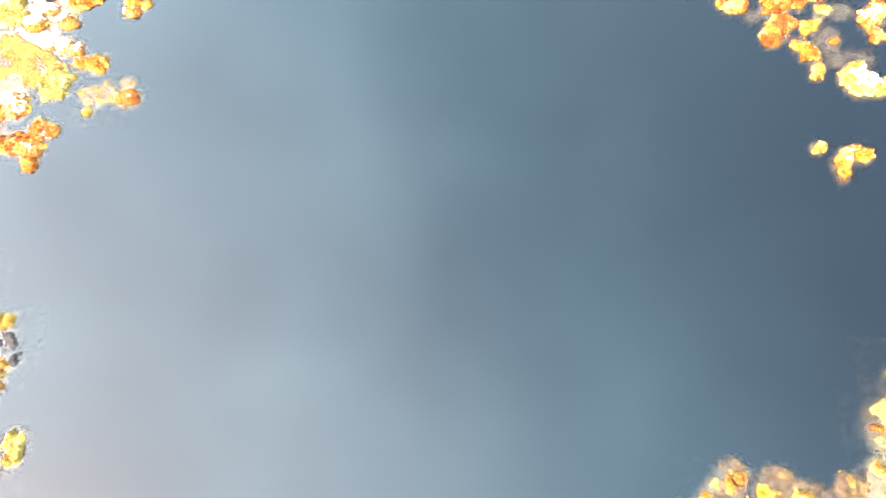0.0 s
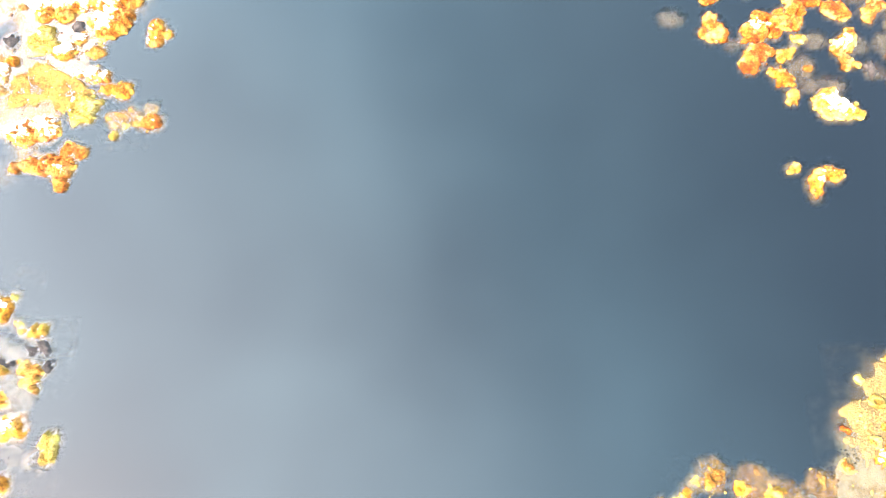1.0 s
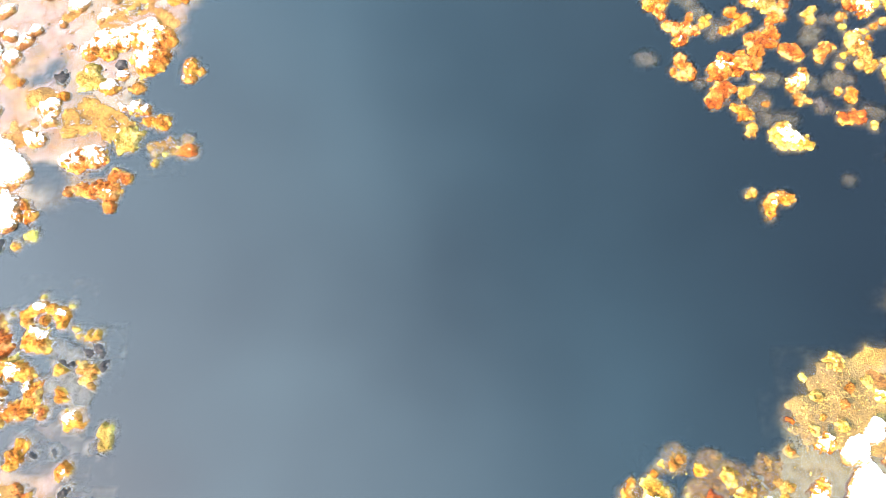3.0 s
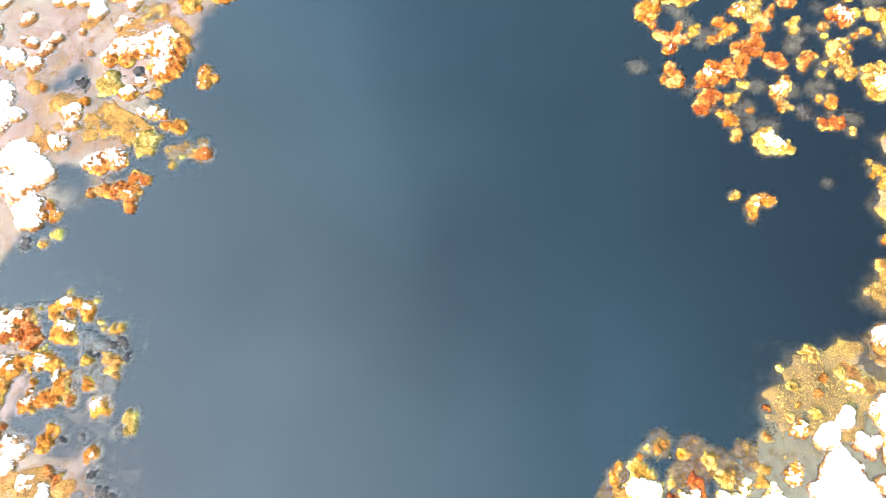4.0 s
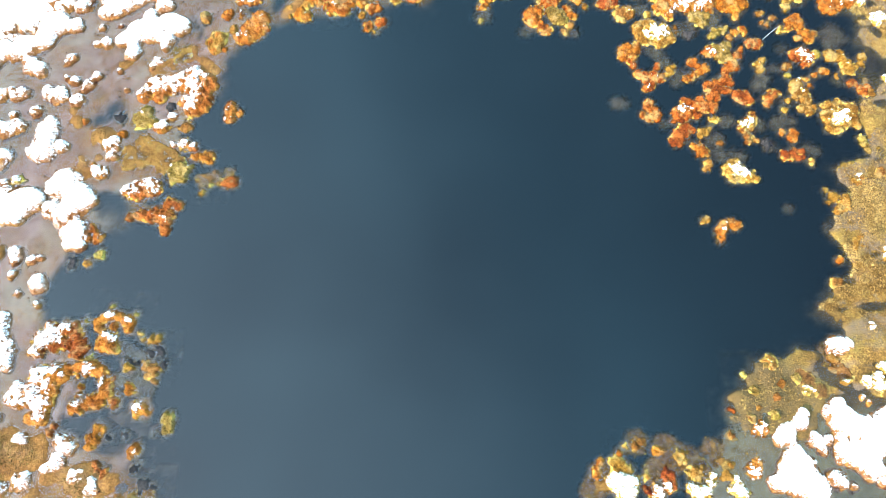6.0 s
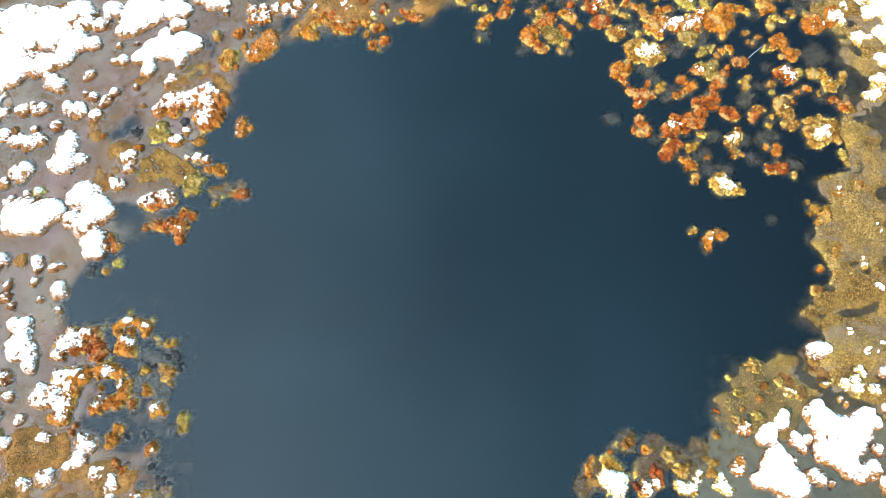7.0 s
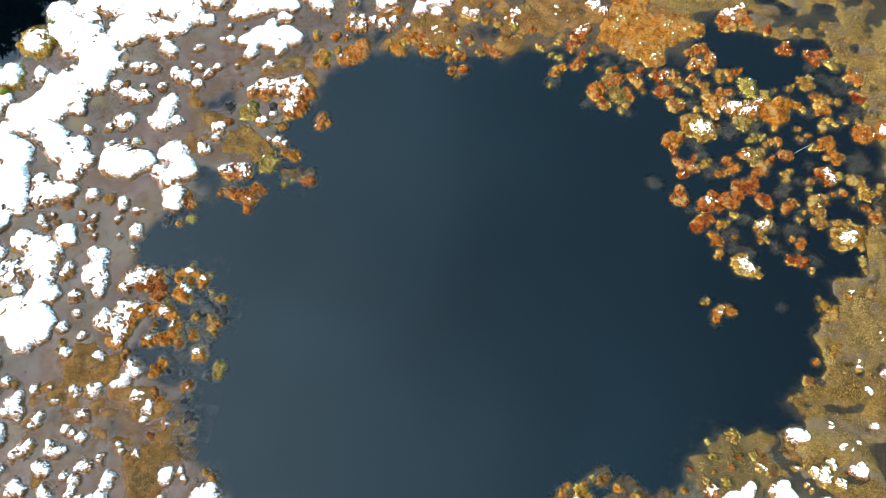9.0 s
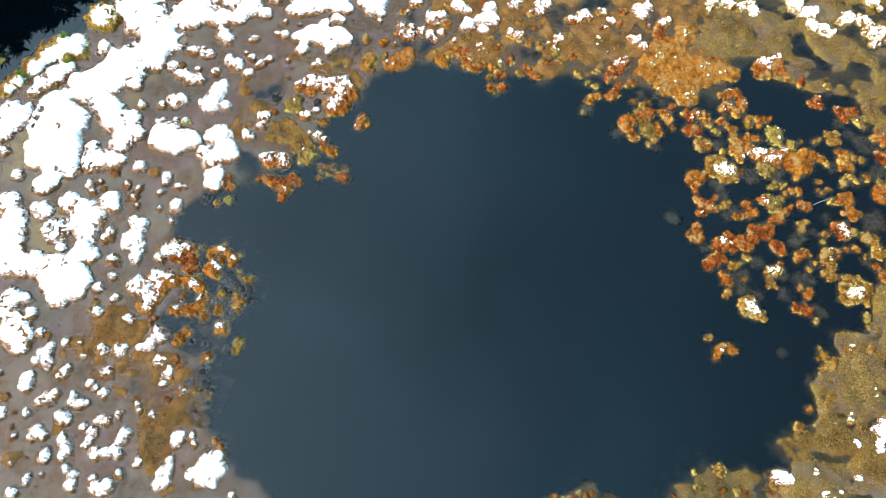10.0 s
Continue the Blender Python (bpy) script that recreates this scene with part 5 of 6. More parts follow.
hummock("O", 0, [(6.73, -2.19, 0.20)])
hummock("O", 0, [(7.70, -2.00, 0.12), (7.56, -2.24, 0.16)])
hummock("O", .93, [(7.82, -2.39, 0.16), (7.89, -2.70, 0.21), (7.77, -2.63, 0.18)])
hummock("R", .93, [(8.41, -1.99, 0.21), (8.34, -2.15, 0.19)])
hummock("R", .88, [(8.64, -1.13, 0.21)])
hummock("O", .1, [(7.78, -1.25, 0.14)])
hummock("B", 1, [(9.69, -0.91, 0.25), (9.33, -1.16, 0.29), (9.14, -1.33, 0.21), (9.80, -0.66, 0.17), (9.50, -1.80, 0.33), (9.52, -2.35, 0.54), (8.93, -2.52, 0.28), (9.89, -2.65, 0.45), (9.29, -2.20, 0.33), (9.72, -2.03, 0.27)])
hummock("B", 1, [(10.13, -1.39, 0.25), (10.41, -1.38, 0.18), (10.22, -1.62, 0.18), (10.07, -1.23, 0.14)])
hummock("B", 1, [(10.64, -0.64, 0.27), (10.95, -0.88, 0.47), (11.38, -1.36, 0.72), (11.00, -1.68, 0.44), (11.92, -1.02, 0.44), (12.22, -0.69, 0.28), (12.52, -0.88, 0.18), (11.45, -1.99, 0.39), (10.83, -0.47, 0.27)])
hummock("B", .97, [(10.51, -2.33, 0.26), (10.65, -2.48, 0.17)])
hummock("B", .9, [(10.96, -2.56, 0.10)])
hummock("B", 1, [(11.83, -2.21, 0.26), (12.16, -2.13, 0.26), (11.71, -2.45, 0.17)])
hummock("B", 1, [(12.50, -2.59, 0.26), (12.67, -2.50, 0.17)])
hummock("B", .95, [(12.40, -1.65, 0.16)])
hummock("B", .95, [(12.84, -1.96, 0.18)])
hummock("B", .95, [(12.84, -0.46, 0.16), (12.87, -0.54, 0.11)])
hummock("O", .9, [(11.77, 0.21, 0.21), (12.04, 0.13, 0.21), (12.03, 0.30, 0.22)])
hummock("O", .75, [(12.59, 0.09, 0.17)])
hummock("R", .5, [(11.57, -0.21, 0.10), (11.69, -0.34, 0.11)])
hummock("O", .5, [(11.18, 0.20, 0.13)])
hummock("Y", .7, [(10.18, -0.07, 0.11)])
hummock("O", 0, [(9.08, -0.23, 0.11)])
hummock("Y", 0, [(9.09, -0.71, 0.09)])
hummock("O", 0, [(8.64, -0.49, 0.09)])
hummock("R", 0, [(7.93, -0.56, 0.07)])
hummock("B", 1, [(13.26, 3.07, 0.20)])
hummock("O", 0, [(13.29, 3.47, 0.10)])
hummock("O", .7, [(12.91, 3.83, 0.10)])
hummock("O", .6, [(12.16, 1.77, 0.13)])
hummock("O", .95, [(13.51, 2.13, 0.17)])
hummock("O", .65, [(12.50, 1.16, 0.13), (12.84, 1.16, 0.11), (13.05, 1.43, 0.10)])
hummock("O", .92, [(12.25, 0.64, 0.15), (12.37, 0.51, 0.13)])
hummock("B", .97, [(13.17, 0.57, 0.26), (12.92, 0.57, 0.15)])
hummock("O", .92, [(14.62, 13.77, 0.19), (14.35, 13.30, 0.22)])
hummock("O", .92, [(13.72, 13.11, 0.19)])
hummock("O", .9, [(13.47, 12.72, 0.24), (13.65, 12.60, 0.18)])
hummock("O", .97, [(15.10, 13.65, 0.52), (15.20, 13.07, 0.47), (14.57, 12.84, 0.33)])
hummock("O", .97, [(15.16, 12.22, 0.42), (14.93, 11.99, 0.37)])
hummock("O", .92, [(14.14, 11.92, 0.28), (14.42, 11.88, 0.18)])
hummock("O", .92, [(14.68, 11.03, 0.29)])
hummock("O", .92, [(14.65, 10.26, 0.33), (14.48, 10.37, 0.20)])
hummock("O", .9, [(14.28, 9.72, 0.27), (13.99, 9.72, 0.18)])
hummock("B", 1, [(-16.70, 12.74, 0.87), (-15.60, 13.01, 0.85), (-14.41, 12.98, 0.78), (-13.55, 13.27, 0.73), (-15.60, 12.22, 0.59), (-14.47, 12.37, 0.59)])
hummock("B", .9, [(-12.73, 12.85, 0.29), (-12.46, 13.15, 0.19)])
hummock("B", 1, [(-11.64, 13.12, 0.52), (-11.26, 13.43, 0.60), (-11.85, 12.57, 0.29), (-12.32, 13.48, 0.34)])
hummock("O", .92, [(13.89, 16.26, 0.23)])
hummock("O", .92, [(14.04, 14.80, 0.25)])
hummock("R", .12, [(6.08, 14.61, 0.16), (6.35, 14.74, 0.19), (6.62, 14.85, 0.21), (6.80, 14.59, 0.21), (6.90, 14.31, 0.19), (6.76, 14.03, 0.18), (6.53, 14.15, 0.18), (6.26, 14.22, 0.18), (6.20, 14.01, 0.16)])
hummock("D", 0, [(6.43, 14.43, 0.21), (6.46, 13.81, 0.16)])
hummock("R", .08, [(4.84, 13.35, 0.18), (5.09, 13.27, 0.18), (5.31, 13.52, 0.21), (5.57, 13.53, 0.21), (4.88, 13.53, 0.11)])
hummock("O", 0, [(5.79, 13.18, 0.18)])
hummock("R", 0, [(5.08, 12.68, 0.21), (5.31, 12.71, 0.23), (5.55, 12.71, 0.18)])
hummock("O", .08, [(5.70, 12.21, 0.24), (5.96, 12.29, 0.27)])
hummock("R", .1, [(6.23, 13.44, 0.18), (6.54, 13.36, 0.16)])
hummock("O", 0, [(6.22, 12.95, 0.16), (6.07, 12.99, 0.11)])
hummock("O", 0, [(6.87, 13.06, 0.13), (6.86, 13.35, 0.14), (6.89, 12.82, 0.14)])
hummock("R", 0, [(7.60, 13.17, 0.13), (7.39, 13.15, 0.16), (7.80, 13.19, 0.16)])
hummock("O", 0, [(7.20, 13.90, 0.15), (7.26, 13.71, 0.14)])
hummock("R", 0, [(7.61, 14.01, 0.18), (7.82, 14.10, 0.19), (8.02, 14.22, 0.11), (7.70, 13.78, 0.13)])
hummock("Y", .2, [(8.33, 13.60, 0.32), (8.41, 13.44, 0.27), (8.24, 13.70, 0.22)])
hummock("R", 1, [(7.15, 12.44, 0.31), (7.55, 12.65, 0.27), (7.97, 12.57, 0.32), (8.48, 12.68, 0.29), (8.87, 13.01, 0.27), (7.28, 12.16, 0.20), (7.16, 12.74, 0.18), (8.71, 12.47, 0.22)], [(7.35, 12.15, 0.18), (7.67, 12.51, 0.23), (7.97, 12.62, 0.22), (8.12, 12.37, 0.13), (8.40, 12.52, 0.15), (8.63, 12.69, 0.16), (8.85, 13.05, 0.13)])
hummock("Y", 0, [(8.23, 12.08, 0.26), (8.42, 11.88, 0.22), (8.54, 12.15, 0.22), (8.08, 12.17, 0.15)])
hummock("R", 0, [(9.59, 13.21, 0.20), (9.89, 13.23, 0.22), (10.21, 13.15, 0.20), (9.51, 12.83, 0.27), (9.21, 12.77, 0.27), (9.73, 12.64, 0.27), (9.49, 12.35, 0.26), (9.48, 12.04, 0.17), (9.12, 12.51, 0.20), (9.82, 12.90, 0.20)])
hummock("Y", 0, [(9.07, 13.34, 0.18), (9.21, 13.20, 0.11)])
hummock("O", 0, [(9.85, 13.82, 0.13), (9.98, 13.95, 0.09)])
hummock("O", 0, [(9.34, 13.64, 0.09)])
hummock("R", .08, [(9.57, 15.47, 0.20), (9.40, 15.39, 0.14), (9.77, 15.39, 0.14), (9.59, 15.73, 0.12)])
hummock("R", .08, [(10.51, 15.42, 0.21), (10.78, 15.43, 0.23), (11.05, 15.54, 0.18), (10.80, 15.18, 0.16), (10.62, 15.24, 0.13)])
hummock("Y", .15, [(11.28, 15.23, 0.18), (11.48, 15.38, 0.16), (11.46, 15.02, 0.16)])
hummock("D", 0, [(10.55, 14.86, 0.15)])
hummock("O", .14, [(10.29, 14.26, 0.18), (10.54, 14.38, 0.18), (10.66, 14.16, 0.18), (10.46, 14.03, 0.20)])
hummock("R", 0, [(10.80, 13.66, 0.20), (11.05, 13.64, 0.20), (11.25, 13.76, 0.15), (10.92, 13.37, 0.19), (11.23, 13.32, 0.18), (11.29, 13.14, 0.20), (11.04, 13.09, 0.15), (11.36, 13.59, 0.13)])
hummock("D", 0, [(10.64, 12.93, 0.20)])
hummock("O", 0, [(10.47, 12.99, 0.09)])
hummock("O", 0, [(11.69, 13.66, 0.16)])
hummock("O", 0, [(11.24, 12.56, 0.19), (11.47, 12.78, 0.13), (11.19, 12.37, 0.13), (11.64, 12.65, 0.09)])
hummock("D", 0, [(11.69, 12.59, 0.17)])
hummock("O", 0, [(11.93, 12.99, 0.13), (12.02, 12.85, 0.09)])
hummock("Y", 0, [(12.44, 12.94, 0.11)])
hummock("R", .08, [(12.60, 12.55, 0.30), (12.79, 12.76, 0.22), (12.51, 12.30, 0.19), (12.91, 12.39, 0.17), (12.41, 12.39, 0.17), (12.72, 12.23, 0.17)])
hummock("R", 1, [(13.39, 12.96, 0.26), (13.31, 12.59, 0.22)], [(13.34, 12.71, 0.17)])
hummock("R", 0, [(12.32, 14.04, 0.22), (12.54, 13.89, 0.26), (12.73, 14.07, 0.18), (12.17, 14.17, 0.13)])
hummock("Y", 0, [(12.72, 13.81, 0.11), (12.67, 13.63, 0.09)])
hummock("R", .18, [(11.98, 14.69, 0.18), (12.22, 14.86, 0.20), (12.35, 14.65, 0.18), (12.06, 15.00, 0.13)])
hummock("D", 0, [(11.48, 14.39, 0.26), (11.70, 14.19, 0.27), (11.85, 14.42, 0.18)])
hummock("K", 0, [(11.73, 14.32, 0.13)])
hummock("D", 0, [(11.05, 14.54, 0.16)])
hummock("D", 0, [(12.30, 13.31, 0.23), (12.23, 13.11, 0.17)])
hummock("O", 1, [(6.68, 11.44, 0.44), (6.29, 11.66, 0.27), (7.04, 11.59, 0.30), (6.97, 11.22, 0.29), (6.44, 11.29, 0.28), (7.24, 11.28, 0.17), (6.59, 11.85, 0.22)], [(6.84, 11.43, 0.27), (7.04, 11.52, 0.18), (6.54, 11.41, 0.15), (6.72, 11.61, 0.16)])
hummock("R", .05, [(5.88, 10.80, 0.30), (5.76, 10.61, 0.18), (6.07, 10.98, 0.18), (5.99, 10.59, 0.17)])
hummock("O", 0, [(7.50, 11.69, 0.11), (7.50, 11.52, 0.09)])
hummock("D", 0, [(7.97, 11.55, 0.20), (7.71, 11.66, 0.22)])
hummock("K", 0, [(7.88, 11.46, 0.11)])
hummock("D", 0, [(8.67, 11.87, 0.22), (8.85, 12.10, 0.16)])
hummock("Y", 0, [(8.80, 11.54, 0.16), (9.00, 11.66, 0.15), (8.67, 11.40, 0.13), (9.14, 11.69, 0.09)])
hummock("R", 0, [(9.62, 11.56, 0.17), (9.46, 11.48, 0.15), (9.73, 11.42, 0.13)])
hummock("O", 0, [(9.26, 11.27, 0.13)])
hummock("R", 0, [(10.01, 11.07, 0.19), (9.87, 11.06, 0.15), (10.15, 11.07, 0.11)])
hummock("O", 0, [(10.32, 12.22, 0.11)])
hummock("O", 0, [(10.35, 11.84, 0.09), (10.52, 11.80, 0.11)])
hummock("O", 0, [(10.71, 12.00, 0.09)])
hummock("R", 0, [(11.33, 11.81, 0.22), (11.54, 11.70, 0.21), (11.66, 11.43, 0.19), (11.77, 11.22, 0.16), (11.47, 11.27, 0.13), (11.18, 11.62, 0.13), (11.52, 11.97, 0.17)])
hummock("O", 0, [(10.94, 11.55, 0.13)])
hummock("O", 0, [(11.96, 11.38, 0.11)])
hummock("D", 0, [(12.56, 11.44, 0.32), (12.77, 11.21, 0.27), (12.48, 11.08, 0.28), (12.32, 11.46, 0.19)])
hummock("R", .16, [(8.45, 10.75, 0.19), (8.55, 10.91, 0.13), (8.62, 10.65, 0.11)])
hummock("Y", .05, [(8.97, 10.84, 0.25), (8.89, 10.60, 0.21), (9.10, 10.53, 0.19), (9.11, 11.03, 0.17), (8.75, 10.96, 0.15)])
hummock("R", 0, [(9.22, 10.33, 0.21), (9.07, 10.18, 0.19), (8.94, 10.04, 0.13), (9.40, 10.59, 0.17), (9.48, 10.84, 0.11)])
hummock("R", .08, [(6.13, 9.99, 0.15), (6.00, 10.31, 0.13), (5.92, 10.48, 0.09), (6.31, 9.87, 0.17), (6.62, 9.83, 0.21), (6.87, 9.81, 0.15), (6.55, 9.56, 0.15), (6.36, 9.47, 0.13), (6.76, 10.25, 0.11)])
hummock("O", 0, [(7.20, 10.11, 0.17), (7.11, 10.03, 0.11), (7.31, 10.25, 0.11)])
hummock("D", 0, [(7.47, 9.94, 0.21), (7.35, 9.69, 0.17)])
hummock("D", 0, [(7.03, 10.42, 0.19), (6.83, 10.68, 0.18)])
hummock("D", 0, [(6.66, 10.87, 0.19)])
hummock("R", 0, [(7.95, 10.39, 0.17), (8.09, 10.26, 0.13)])
hummock("R", 0, [(8.32, 10.20, 0.17), (8.14, 9.98, 0.17), (7.85, 9.85, 0.21), (7.69, 9.77, 0.12)])
hummock("O", .05, [(10.03, 10.28, 0.17), (10.18, 10.42, 0.13), (10.09, 10.07, 0.15), (9.93, 10.30, 0.13)])
hummock("D", 0, [(10.54, 10.16, 0.16), (10.64, 10.14, 0.13)])
hummock("D", 0, [(10.83, 10.86, 0.17)])
hummock("D", 0, [(10.08, 9.66, 0.25), (9.90, 9.47, 0.19), (10.27, 9.77, 0.13)])
hummock("R", 1, [(11.31, 10.56, 0.21), (11.50, 10.71, 0.21), (11.58, 10.44, 0.23), (11.71, 10.60, 0.17), (11.20, 10.69, 0.14), (11.43, 10.25, 0.13)], [(11.45, 10.63, 0.17), (11.62, 10.45, 0.17)])
hummock("O", 0, [(10.97, 10.21, 0.15)])
hummock("Y", 0, [(10.90, 9.87, 0.08)])
hummock("Y", 0, [(11.96, 10.61, 0.11), (11.90, 10.73, 0.08)])
hummock("O", .03, [(12.40, 10.57, 0.19), (12.61, 10.51, 0.23), (12.81, 10.33, 0.23), (12.92, 10.07, 0.18), (12.73, 9.98, 0.16), (12.30, 10.66, 0.13), (13.07, 10.16, 0.11)])
hummock("R", 0, [(11.47, 9.70, 0.13), (11.54, 9.50, 0.10), (11.75, 9.88, 0.12), (12.00, 9.97, 0.13), (12.14, 9.96, 0.10)])
hummock("O", 0, [(13.34, 10.49, 0.12), (13.27, 10.27, 0.11)])
hummock("R", 0, [(12.91, 9.54, 0.16), (13.15, 9.38, 0.21), (13.25, 9.22, 0.14), (12.85, 9.61, 0.10), (13.34, 9.46, 0.13)])
hummock("R", 0, [(8.78, 9.67, 0.21), (8.96, 9.82, 0.19), (8.66, 9.42, 0.19), (8.90, 9.36, 0.15), (8.41, 9.30, 0.17), (8.34, 9.57, 0.13), (8.33, 9.12, 0.13), (9.04, 9.61, 0.12)])
hummock("R", 1, [(7.29, 8.46, 0.21), (7.58, 8.58, 0.26), (7.86, 8.80, 0.23), (8.16, 8.80, 0.22), (8.40, 8.77, 0.17), (7.64, 8.97, 0.17), (8.03, 9.06, 0.14), (7.90, 8.43, 0.14), (8.53, 9.06, 0.11), (7.11, 8.30, 0.13)], [(7.47, 8.65, 0.15), (7.63, 8.70, 0.12)])
hummock("R", 0, [(6.45, 8.71, 0.17), (6.39, 8.92, 0.15), (6.62, 8.64, 0.15), (6.39, 8.41, 0.15), (6.17, 8.50, 0.13), (6.63, 8.42, 0.12)])
hummock("R", 0, [(9.37, 9.11, 0.26), (9.22, 9.21, 0.17), (9.54, 9.01, 0.19)])
hummock("R", 0, [(10.23, 9.04, 0.17), (10.41, 9.21, 0.16), (10.14, 8.86, 0.12), (10.55, 9.24, 0.08)])
hummock("O", 0, [(10.62, 8.64, 0.10)])
hummock("D", 0, [(10.73, 8.93, 0.16)])
hummock("O", 0, [(10.79, 8.94, 0.08)])
hummock("O", .03, [(11.12, 9.52, 0.19), (11.20, 9.21, 0.24), (11.32, 8.91, 0.25), (11.38, 8.64, 0.18), (11.00, 9.34, 0.13), (11.57, 8.68, 0.13), (11.14, 8.65, 0.13)])
hummock("R", 0, [(7.27, 7.79, 0.25), (7.45, 7.99, 0.21), (7.13, 7.61, 0.18), (7.61, 7.94, 0.12), (7.21, 7.46, 0.10)])
hummock("O", 0, [(8.05, 7.90, 0.15), (8.24, 8.05, 0.12), (7.91, 7.79, 0.10)])
hummock("D", 0, [(8.37, 7.72, 0.16)])
hummock("R", 0, [(7.75, 7.41, 0.17), (7.88, 7.29, 0.19), (7.78, 7.12, 0.12)])
hummock("D", 0, [(8.20, 7.46, 0.21)])
hummock("O", 0, [(8.06, 6.90, 0.14), (7.99, 6.68, 0.12), (8.10, 7.12, 0.10)])
hummock("O", 0, [(8.53, 7.54, 0.08)])
hummock("O", 1, [(9.42, 8.12, 0.24), (9.54, 8.34, 0.18), (9.58, 8.56, 0.10), (9.27, 8.02, 0.14), (9.41, 7.78, 0.16), (9.38, 7.51, 0.10), (9.60, 7.61, 0.10)], [(9.43, 8.17, 0.16), (9.32, 8.06, 0.10)])
hummock("D", 0, [(8.53, 7.11, 0.20), (8.82, 7.14, 0.18), (9.12, 7.08, 0.16)])
hummock("D", 0, [(8.77, 8.30, 0.20), (8.66, 8.17, 0.14)])
hummock("O", 0, [(8.36, 8.36, 0.12)])
hummock("D", 0, [(9.81, 8.08, 0.17)])
hummock("D", 0, [(10.30, 8.19, 0.16), (10.40, 8.06, 0.16)])
hummock("R", 0, [(10.48, 7.86, 0.12)])
hummock("R", 0, [(10.81, 7.83, 0.14), (10.79, 7.66, 0.12)])
hummock("D", 0, [(10.58, 8.31, 0.16), (10.78, 8.25, 0.14)])
hummock("K", 0, [(10.00, 7.48, 0.18), (10.13, 7.41, 0.12)])
hummock("R", 0, [(10.47, 7.17, 0.18), (10.71, 7.14, 0.22), (10.87, 7.01, 0.16), (10.39, 7.07, 0.12), (10.95, 7.23, 0.12)])
hummock("O", 1, [(8.77, 6.64, 0.28), (8.98, 6.48, 0.32), (9.28, 6.40, 0.20), (8.63, 6.51, 0.16), (9.48, 6.32, 0.12), (8.85, 6.87, 0.18), (8.77, 6.29, 0.18)], [(8.94, 6.53, 0.22), (9.13, 6.41, 0.15), (8.81, 6.65, 0.14)])
hummock("D", 0, [(11.13, 7.38, 0.18), (11.37, 7.26, 0.16)])
hummock("O", 0, [(11.23, 6.84, 0.10)])
hummock("O", 1, [(12.12, 8.65, 0.29), (12.41, 8.72, 0.28), (12.70, 8.67, 0.24), (11.94, 8.40, 0.24), (12.33, 8.28, 0.32), (12.72, 8.26, 0.21), (11.96, 7.98, 0.18), (12.16, 7.92, 0.16), (11.83, 8.59, 0.14), (12.82, 8.07, 0.12)], [(12.27, 8.37, 0.24), (12.42, 8.51, 0.16), (12.14, 8.23, 0.14)])
hummock("O", 0, [(11.82, 8.76, 0.12), (11.95, 8.85, 0.08)])
hummock("Y", 0, [(12.86, 7.66, 0.12), (12.89, 7.50, 0.08)])
hummock("Y", 0, [(13.02, 7.24, 0.12), (13.24, 7.33, 0.10)])
hummock("O", 0, [(13.45, 9.16, 0.12)])
hummock("D", 0, [(12.49, 9.71, 0.14)])
hummock("O", 0, [(12.45, 9.81, 0.08)])
hummock("D", 0, [(5.40, 8.93, 0.21), (5.61, 8.91, 0.17)])
hummock("D", 0, [(6.87, 8.14, 0.13)])
hummock("D", 0, [(6.42, 12.41, 0.20)])
hummock("O", 0, [(6.58, 12.25, 0.11)])
hummock("D", 0, [(5.37, 13.09, 0.18)])
hummock("W", 1, [(-12.28, 1.10, 0.25), (-12.17, 1.40, 0.26), (-11.86, 1.61, 0.28), (-11.48, 1.74, 0.25), (-11.16, 1.77, 0.23), (-11.05, 1.48, 0.23), (-10.95, 1.19, 0.27), (-11.02, 0.96, 0.18), (-11.42, 1.29, 0.21), (-11.72, 1.22, 0.21)], [(-12.28, 0.99, 0.16), (-12.21, 1.26, 0.18), (-12.03, 1.47, 0.21), (-11.75, 1.60, 0.19), (-11.52, 1.75, 0.13), (-11.30, 1.74, 0.12), (-11.75, 1.32, 0.12), (-11.55, 1.36, 0.10), (-12.03, 1.20, 0.12)])
hummock("W", 1, [(-10.46, 1.93, 0.14), (-10.43, 1.72, 0.14), (-10.32, 2.02, 0.14), (-10.10, 2.12, 0.16), (-9.86, 2.06, 0.16), (-9.64, 1.90, 0.21), (-9.52, 1.68, 0.14), (-10.01, 1.75, 0.12)], [(-10.08, 2.08, 0.10), (-9.58, 1.91, 0.10)])
hummock("W", 1, [(-10.16, 1.36, 0.30), (-10.26, 1.24, 0.21), (-9.99, 1.19, 0.21)], [(-10.15, 1.47, 0.14), (-9.98, 1.42, 0.12)])
hummock("O", 0, [(-9.19, 1.54, 0.12), (-9.07, 1.38, 0.10), (-8.81, 1.35, 0.14), (-8.63, 1.46, 0.10)])
hummock("D", 0, [(-9.51, 1.03, 0.18), (-9.34, 0.86, 0.12)])
hummock("O", 0, [(-9.40, 0.60, 0.14)])
hummock("O", 0, [(-8.84, 0.63, 0.18), (-8.62, 0.48, 0.18), (-8.84, 0.33, 0.16)])
hummock("O", 0, [(-8.59, 0.18, 0.12)])
hummock("W", 0, [(-9.28, -0.04, 0.16)])
hummock("W", 0, [(-9.65, -0.36, 0.18)])
hummock("D", 0, [(-9.65, 0.24, 0.18)])
